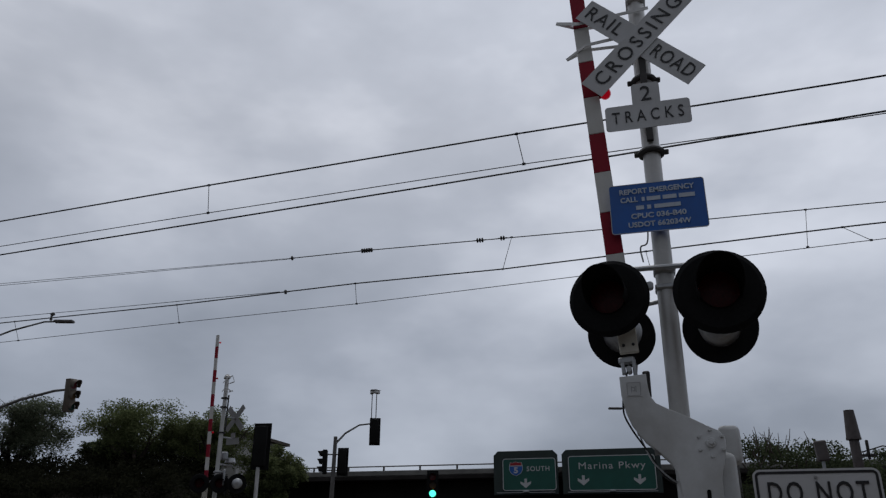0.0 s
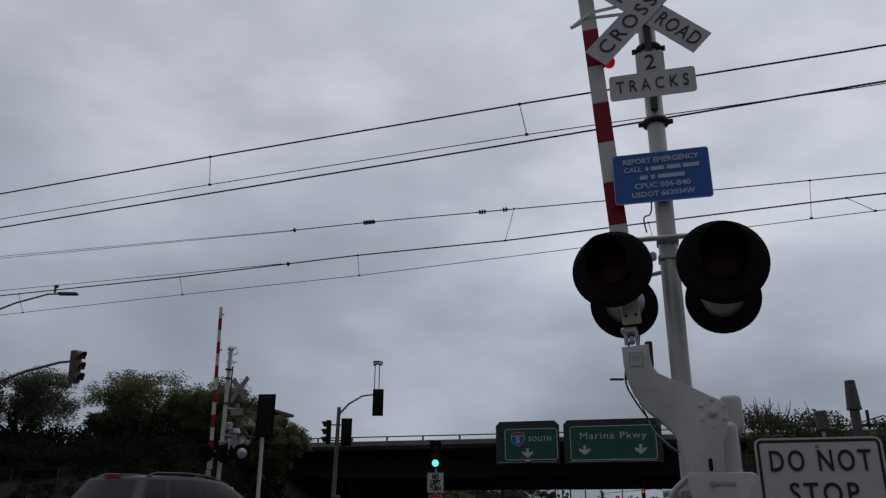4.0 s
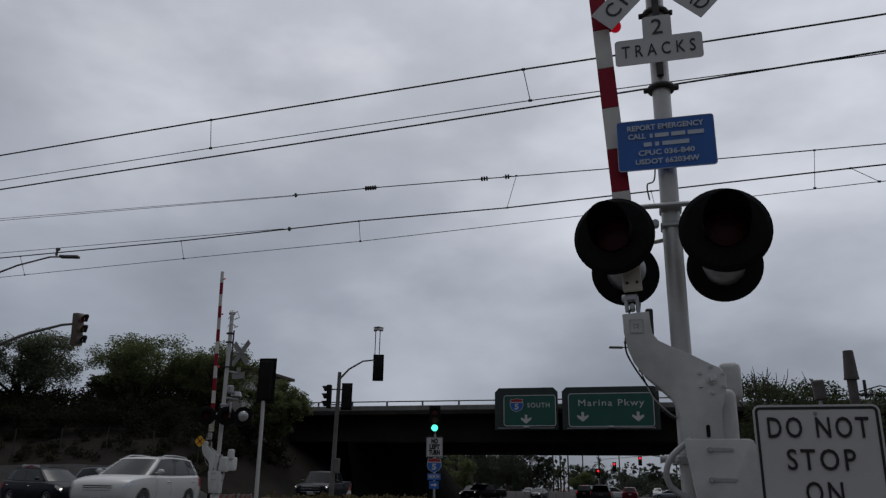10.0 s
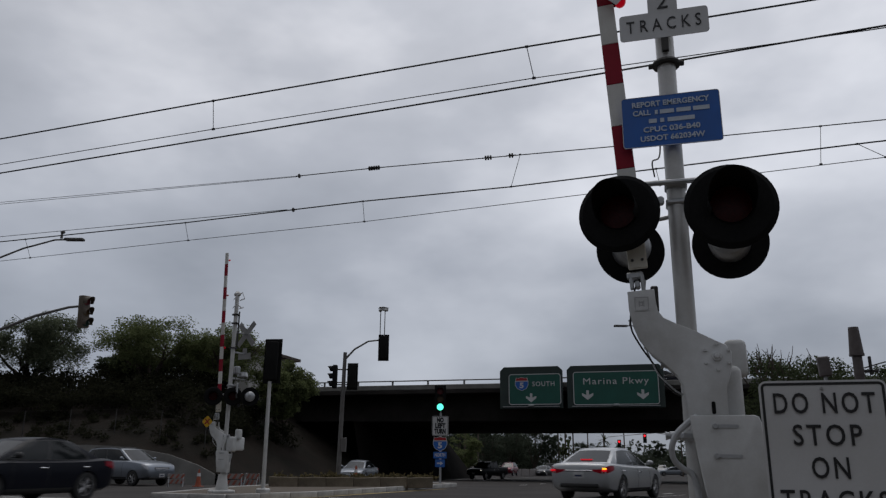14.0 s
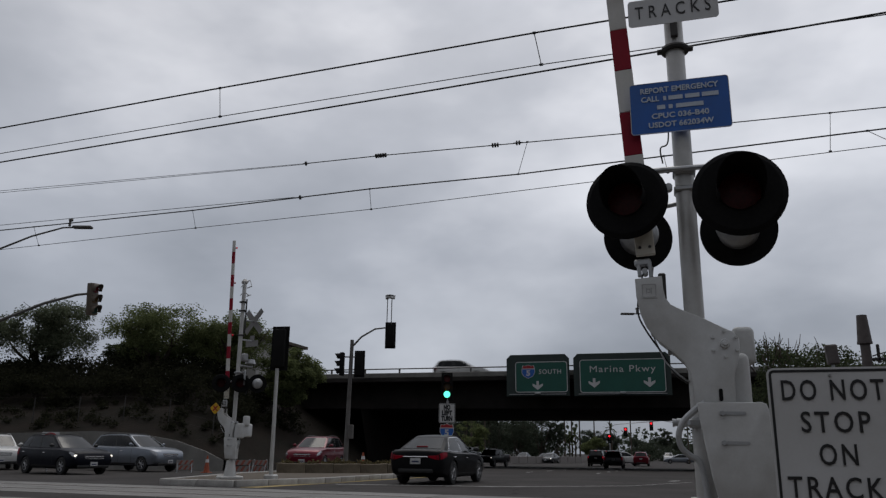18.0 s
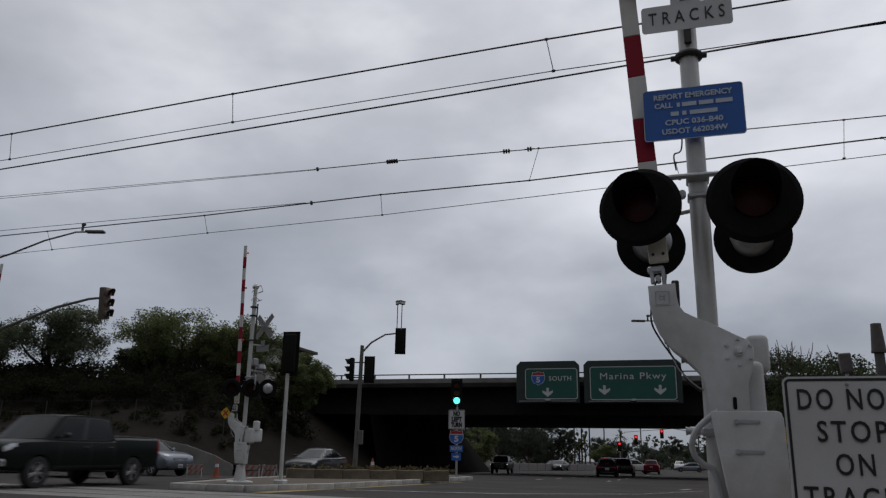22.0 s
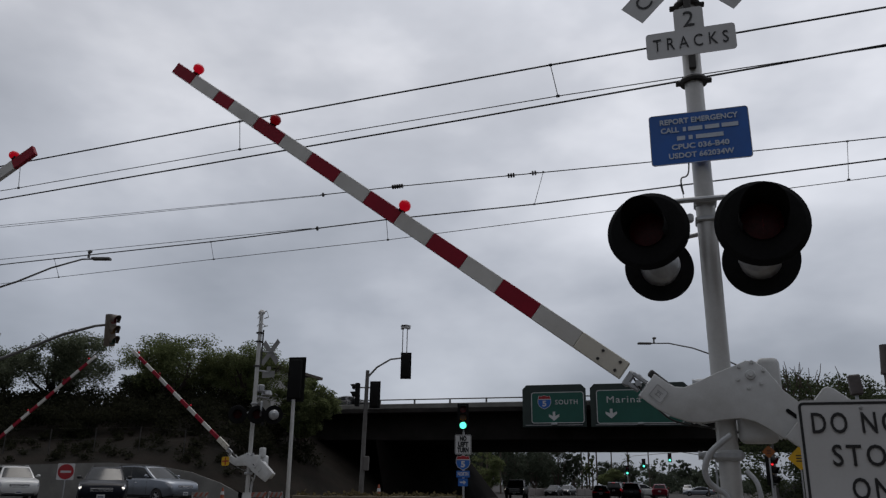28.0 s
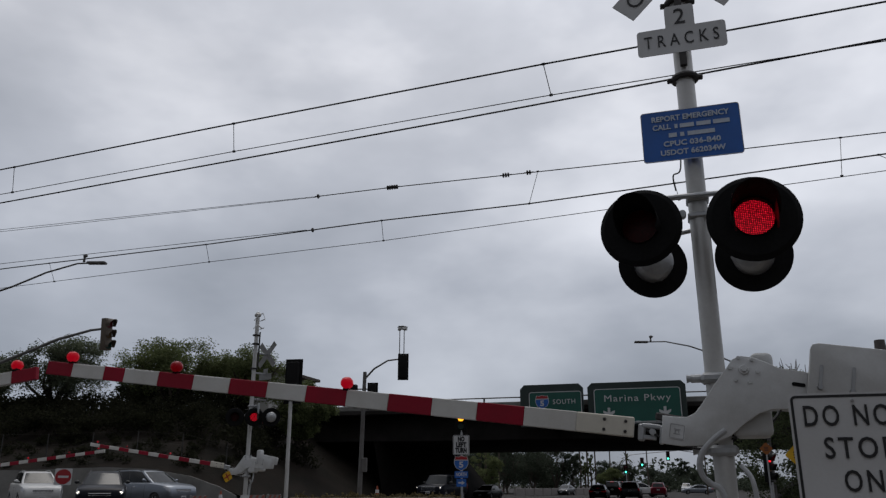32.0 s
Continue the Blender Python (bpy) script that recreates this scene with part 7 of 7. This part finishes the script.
    p = end_pt(False, 0.0, 0.24 if form == "sedan" else 1.0)
    b_ = new_bm()
    add_box(b_, (0.05, 0.34, 0.03), bevel=0.008)
    part("high_brake_light", b_, M["brake" if brake else "tail"], root, m=pose(p.x - 0.005, 0, p.z + (0.012 if form == "sedan" else -0.01)))
    if form == "sedan":
        b_ = new_bm()
        add_box(b_, (0.03, W * 0.44, 0.035), bevel=0.01)
        part("chrome_strip", b_, M["chrome"], root, "chrome strip over the number plate", m=pose(X(0.0) - 0.008, 0, 0.79 * sz))
        part("trunk_seam", skin(pane(lambda a, c: body_pt(0.008 + 0.112 * c, 7.05 + 0.05 * a, 1), 1, 8), 0.003, 0.008), M["car_black_trim"], root)
        part("trunk_seam", skin(pane(lambda a, c: body_pt(0.008 + 0.112 * c, 7.05 + 0.05 * a, -1), 1, 8), 0.003, 0.008), M["car_black_trim"], root)
    if big:
        b_ = new_bm()
        add_box(b_, (0.02, W * 0.70, 0.44), bevel=0.008)
        tg = part("tailgate", b_, PAINT[colour], root, "pickup tailgate with a round badge", m=pose(X(0.0) - 0.006, 0, 0.99 * sz))
        b_ = new_bm()
        add_cyl(b_, 0.05, 0.05, (-0.008, 0, 0.10), (-0.02, 0, 0.10), 18)
        part("badge", b_, M["chrome"], tg)
    return root


CARS = {
    "blue_pickup": car("pickup_truck", "slate blue crew cab pickup with a black roof rack", "pickup", "blue", scale=(0.95, 0.97, 1.0), rack=True, brake=True, blink=True, category="pickup"),
    "turning_sedan": car("sedan", "silver sedan with lit tail lights", "sedan", "silver", brake=True, chrome=True, blink=True),
    "glossy_sedan": car("sedan", "glossy black sedan with red tail lights", "sedan", "black", scale=(0.90, 0.93, 0.965), chrome=True),
    "first_suv": car("suv", "grey sport utility car", "suv", "grey"),
    "red_suv": car("suv", "dark red sport utility car", "suv", "red"),
    "white_suv": car("suv", "white sport utility car with dark glass", "suv", "white", scale=(1.01, 1.03, 1.01)),
    "dark_sedan": car("sedan", "dark graphite sedan coming from the underpass", "sedan", "grey", head=True),
    "navy_pickup": car("pickup_truck", "dark pickup truck with lit headlights", "pickup", "navy", head=True, category="pickup"),
    "small_car": car("sedan", "dark hatchback car with one lit headlight", "sedan", "navy", head=True, scale=(0.93, 0.98, 1.0)),
    "silver_sedan": car("sedan", "silver sedan coming from the underpass", "sedan", "sky"),
    "green_pickup": car("pickup_truck", "black green pickup truck with chrome grille", "pickup", "green", scale=(1.04, 1.05, 1.03), category="pickup"),
    "grey_sedan": car("sedan", "graphite grey sedan with chrome window trim", "sedan", "grey", chrome=True),
    "navy_suv": car("suv", "dark navy sport utility car waiting with lit headlights", "suv", "navy", head=True, scale=(1.05, 1.03, 0.985)),
    "sequoia": car("suv", "large silver blue sport utility car waiting in the queue", "suv", "sky", scale=(1.11, 1.06, 1.09)),
    "queue_black": car("sedan", "black sedan far down the road", "sedan", "black"),
    "queue_suv": car("suv", "white sport utility car waiting in the queue", "suv", "white", scale=(1.03, 1.04, 1.04)),
    "far_a": car("suv", "black sport utility car with lit brake lights", "suv", "black", brake=True, scale=(1.08, 1.05, 1.08)),
}
for key, src in (("far_b", "far_a"), ("far_c", "red_suv"), ("far_d", "white_suv"), ("far_e", "dark_sedan"), ("far_f", "navy_pickup"), ("far_g", "silver_sedan"), ("far_h", "queue_black"), ("far_i", "queue_suv"),
                 ("top_a", "grey_sedan"), ("top_b", "glossy_sedan"), ("top_c", "silver_sedan"), ("top_d", "small_car"), ("top_e", "white_suv"), ("top_f", "small_car"), ("top_g", "queue_black"), ("top_h", "white_suv"), ("top_i", "grey_sedan")):
    CARS[key] = copy_thing(CARS[src], pose(0, 0, 0))
tagged(CARS["top_g"], "black sedan passing over the freeway bridge")
tagged(CARS["far_c"], "dark red car with lit lamps beyond the bridge")

# vehicles that wait or stand still: along, across, height, heading
STILL = {
    "sequoia": (-26.4, 34.8, -14), "queue_black": (-5.2, 148.0, 90),
    "far_a": (-8.3, 93.6, 90), "far_b": (-7.6, 102.2, 88), "far_c": (-3.6, 100.5, 90), "far_d": (-6.0, 107.7, 20), "far_e": (-17.1, 115.9, 262), "far_g": (1.1, 134.0, 185), "far_i": (-0.6, 160.3, 270),
}


# ---- movement ----
DRIVE = {
    "first_suv": [(0, -9.50, -14.00, 90), (3, -9.39, 7.65, 90), (3.5, -9.28, 10.81, 80), (4.5, -7.69, 15.97, 84), (5.5, -7.57, 24.87, 89), (6, -7.30, 30.17, 88), (6.5, -7.18, 35.42, 88), (7, -6.94, 41.75, 86), (8, -5.99, 52.46, 86), (9, -5.05, 65.25, 89), (12, -5.40, 79.00, 91), (32, -5.40, 79.30, 90)],
    "blue_pickup": [(0, -6.50, -38.00, 90), (5.4, -6.40, 2.60, 87), (6, -5.85, 7.20, 76), (6.5, -4.45, 10.10, 80), (7, -3.76, 13.57, 78), (7.5, -3.20, 17.00, 73), (8, -2.35, 20.00, 67), (8.5, -0.99, 23.69, 64), (9, 0.94, 26.87, 61), (10, 5.32, 33.91, 44), (13, 22.00, 44.00, 21), (32, 60.00, 47.00, 13)],
    "turning_sedan": [(0, -6.30, -70.00, 90), (11.4, -6.00, 2.00, 88), (12, -4.90, 7.90, 83), (12.5, -4.32, 12.45, 83), (13, -3.77, 17.35, 82), (13.5, -2.85, 20.54, 76), (14, -1.61, 24.55, 73), (14.5, -0.23, 28.09, 72), (15.5, 3.37, 38.54, 56), (18, 18.00, 52.00, 24), (32, 60.00, 56.00, 14)],
    "glossy_sedan": [(0, -9.30, -90.00, 90), (15, -9.20, 3.00, 89), (16.5, -7.76, 14.91, 84), (17, -7.35, 17.64, 83), (17.5, -7.06, 20.33, 86), (18, -6.84, 23.53, 87), (18.5, -6.63, 26.72, 86), (19, -6.40, 29.91, 86), (19.5, -6.14, 33.64, 86), (20, -5.82, 37.91, 87), (20.5, -5.59, 43.19, 88), (21, -5.31, 50.57, 91), (22, -5.85, 65.02, 96), (24, -8.40, 78.50, 99), (32, -8.40, 79.00, 90)],
    "red_suv": [(0, -16.50, 320.00, -91), (17, -20.30, 54.48, -90), (18, -17.58, 37.55, -83), (18.5, -16.82, 29.43, -84), (19, -15.82, 21.59, -86), (19.5, -15.68, 15.69, -93), (20.5, -17.00, 3.00, -91), (32, -17.00, -120.00, -90)],
    "green_pickup": [(0, -16.50, 340.00, -91), (19, -20.51, 62.76, -90), (19.5, -18.76, 53.89, -82), (20, -17.59, 44.85, -86), (20.5, -17.31, 36.59, -88), (21, -16.94, 30.44, -88), (21.5, -16.92, 23.67, -87), (22, -16.10, 17.66, -90), (23, -17.00, 5.00, -90), (32, -17.00, -90.00, -90)],
    "grey_sedan": [(0, -16.50, 400.00, -91), (21, -22.51, 62.17, -91), (21.5, -20.24, 51.37, -83), (22, -19.34, 40.16, -87), (22.5, -18.78, 28.85, -87), (23, -17.95, 19.71, -86), (24, -17.00, 5.00, -90), (32, -17.00, -90.00, -90)],
    "white_suv": [(0, -16.50, 200.00, -91), (8, -20.02, 52.48, -91), (8.5, -18.28, 42.56, -81), (9, -17.03, 34.59, -82), (9.5, -16.06, 27.58, -84), (10, -15.51, 21.48, -83), (10.5, -14.55, 16.03, -94), (11.5, -17.00, 3.00, -91), (32, -17.00, -200.00, -90)],
    "dark_sedan": [(0, -16.50, 150.00, -91), (7, -18.12, 34.26, -90), (7.5, -16.65, 27.40, -81), (8, -15.82, 21.91, -83), (8.5, -15.20, 16.36, -93), (9.5, -17.00, 4.00, -90), (32, -17.00, -200.00, -90)],
    "navy_pickup": [(0, -16.50, 220.00, -91), (9.5, -19.79, 51.50, -91), (10, -18.52, 42.49, -82), (10.5, -17.02, 34.59, -82), (11, -16.17, 27.54, -85), (11.5, -15.71, 21.42, -87), (12, -15.50, 16.06, -94), (13, -17.00, 3.00, -90), (32, -17.00, -200.00, -90)],
    "small_car": [(0, -16.50, 260.00, -91), (11.5, -20.70, 56.44, -91), (12, -18.94, 45.49, -83), (12.5, -17.77, 35.41, -83), (13, -16.30, 26.98, -82), (13.5, -15.58, 20.42, -82), (14, -14.39, 15.03, -94), (15, -17.00, 3.00, -91), (32, -17.00, -200.00, -90)],
    "silver_sedan": [(0, -16.50, 300.00, -91), (13.5, -21.87, 62.36, -91), (14, -20.35, 51.33, -83), (14.5, -18.81, 40.32, -84), (15.5, -16.56, 21.17, -84), (16.2, -15.60, 12.06, -91), (17.2, -17.00, 0.00, -90), (32, -17.00, -200.00, -90)],
    "queue_suv": [(0, -60.00, 32.00, -38), (13, -35.80, 32.16, -38), (16.5, -33.25, 32.91, -38), (19, -33.49, 32.84, -38), (25.5, -33.15, 32.94, -38), (28, -33.32, 32.89, -38), (32, -31.33, 32.44, -38)],
    "navy_suv": [(0, -25.40, 28.98, -20), (7, -25.40, 28.98, -20), (13, -25.50, 28.95, -20), (19, -25.63, 28.91, -20), (23, -25.54, 28.94, -20), (25.5, -24.84, 28.62, -30), (28, -24.25, 28.80, -52), (32, -24.24, 28.80, -52)],
    "far_f": [(0, -17.18, 83.56, -123), (19, -18.20, 82.22, -96), (26, -17.55, 80.32, -77), (29, -15.53, 71.53, -88), (32, -16.78, 54.48, -94)],
    "far_h": [(0, -15.83, 118.38, -139), (26, -18.35, 116.59, -95), (30, -17.94, 96.89, -92), (32, -19.71, 79.68, -95)],
}
# cars on the bridge: seconds at which each passes above the median, speed, lane
TOP = {"top_a": (0.6, 24, 3.0), "top_b": (5.75, -20, 3.2), "top_c": (8.45, 24, 3.0), "top_d": (13.25, 23, 3.2), "top_e": (18.0, 24, 3.4), "top_f": (20.2, 22, 3.0), "top_g": (23.0, 24, 3.2), "top_h": (24.9, 20, 3.0), "top_i": (28.45, 24, 3.0)}
ARM = [(0, 86.6), (23.2, 86.6), (23.5, 85.2), (24, 80.2), (24.5, 75), (25, 69), (25.5, 64), (26.5, 53), (27.5, 42.1), (28, 36.8), (28.5, 31.8), (29, 27.1), (29.5, 22.4), (30, 18.0), (30.5, 14.5), (31, 11.9), (31.5, 9.4), (32, 7.0)]
ARM_LEFT = [(0, 86), (23.2, 86), (23.5, 84), (24, 78), (24.5, 72), (25, 65), (25.5, 59), (26.5, 46), (27.5, 34), (28, 29.7), (28.5, 26.7), (29, 23.5), (29.5, 20.5), (30, 17.5), (30.5, 14.2), (31, 12.2), (31.5, 9.3), (32, 6.5)]
ARM_FAR = [(0, 88), (23.2, 88), (23.5, 87), (24, 82), (24.5, 77), (25, 71), (25.5, 66), (26.5, 55), (27.5, 43.8), (28, 38.6), (28.5, 33), (29, 26.8), (29.5, 22.6), (30, 18.8), (30.5, 16.2), (31, 13.5), (31.5, 11.0), (32, 8.0)]


def blink(first, period, on, last=32.0):
    """Rows of a shutter that swings aside for each flash."""
    rows = [(0.0, 0)]
    t = first
    while t < last:
        rows += [(t - 0.034, 0), (t + 0.034, 1), (min(t + on - 0.034, 31.97), 1)]
        if t + on + 0.034 < last:
            rows.append((t + on + 0.034, 0))
        t += period
    rows.append((32.0, rows[-1][1]))
    return rows


def swing_open(flap_ob, side, rows):
    at = flap_ob.matrix_basis.translation.copy()
    walk(flap_ob, [(t, Matrix.Translation(at) @ pose(0, 0, 0, 0, 0, side * 88 * o)) for t, o in rows])


def spin(car_ob, rows, t0, t1):
    """Roll the wheels of a passing car by the way that it goes between two times."""
    ts, way = [r[0] for r in rows], [0.0]
    for p, q in zip(rows, rows[1:]):
        way.append(way[-1] + math.hypot(q[1] - p[1], q[2] - p[2]))
    for wheel in [c for c in car_ob.children if c.name.split(".")[0] == "wheel"]:
        rest = wheel.matrix_basis.copy()
        r, side = rest.translation.z, -1 if abs(rest.to_euler().z) > 1 else 1
        steps, t, last = [(0.0, 0.0)], t0, float(np.interp(t0, ts, way))
        turned = 0.0
        while t < t1:
            here = float(np.interp(t, ts, way))
            turned += (here - last) / r
            last = here
            steps.append((t, turned))
            v = max(0.5, (float(np.interp(t + 0.1, ts, way)) - here) / 0.1)
            t += min(0.2, 1.2 * r / v)
        walk(wheel, [(u, rest @ Matrix.Rotation(side * w, 4, "Y")) for u, w in steps + [(32.0, turned)]])


def motions():
    for key, (x, y, z, rz) in PIVOT.items():
        for_rows = {"near": ARM, "near_left": ARM_LEFT}.get(key, ARM_FAR)
        drop = 2.3 / 78 if key == "far_left" else 0.0
        walk(GATES[key], [(t, pose(x, y, z, 0, 0, rz) @ pose(0, 0, 0, 0, -(REST - a) * (1 + drop), 0)) for t, a in for_rows])
    for shutters, first in ((FLASH_L, 19.10), (FLASH_R, 19.73)):
        rows = blink(first, 1.187, 0.48)
        for s, side in shutters:
            swing_open(s, side, rows)
    for i, rows in ((2, [(0, 1), (31.72, 1), (31.79, 0), (32, 0)]), (1, [(0, 0), (31.72, 0), (31.79, 1), (32, 1)])):
        for s, side in SWING["green"][i]:
            swing_open(s, side, rows)
    for i, rows in ((0, [(0, 1), (26.4, 1), (26.5, 0), (32, 0)]), (2, [(0, 0), (26.4, 0), (26.5, 1), (32, 1)])):
        for s, side in SWING["far"][i]:
            swing_open(s, side, rows)
    for key, (a, b, rz) in STILL.items():
        CARS[key].matrix_basis = pose(a, b, gd(a, b), rz=rz)
    for key, rows in DRIVE.items():
        walk(CARS[key], [(t, pose(a, b, gd(a, b), rz=rz)) for t, a, b, rz in rows])
    for key, (t0, t1) in {"blue_pickup": (6.0, 7.6), "turning_sedan": (11.8, 14.6), "glossy_sedan": (16.4, 20.0), "red_suv": (18.0, 19.8), "green_pickup": (20.6, 22.4), "white_suv": (9.2, 10.6), "grey_sedan": (22.2, 23.2)}.items():
        spin(CARS[key], DRIVE[key], t0, t1)
    for key, (t0, v, lane) in TOP.items():
        rz = 0 if v > 0 else 180
        s = 1 if v > 0 else -1
        k = 80 + 9 * list(TOP).index(key)
        rows = [(t0 + (s * e + 17) / v, s * e) for e in (-k, k)]
        rows = [(max(0, min(32, t)), -17 + v * (max(0, min(32, t)) - t0)) for t, a in rows]
        rows = ([(0, rows[0][1])] if rows[0][0] > 0 else []) + rows + ([(32, rows[1][1])] if rows[1][0] < 32 else [])
        steps = []
        for (ta, aa), (tb, ab_) in zip(rows, rows[1:]):
            n = max(1, round((tb - ta) / 0.5))
            steps += [(ta + (tb - ta) * i / n, aa + (ab_ - aa) * i / n) for i in range(n)]
        steps.append(rows[-1])
        walk(CARS[key], [(t, pose(a, BB + lane, 6.785, rz=rz)) for t, a in steps])


motions()
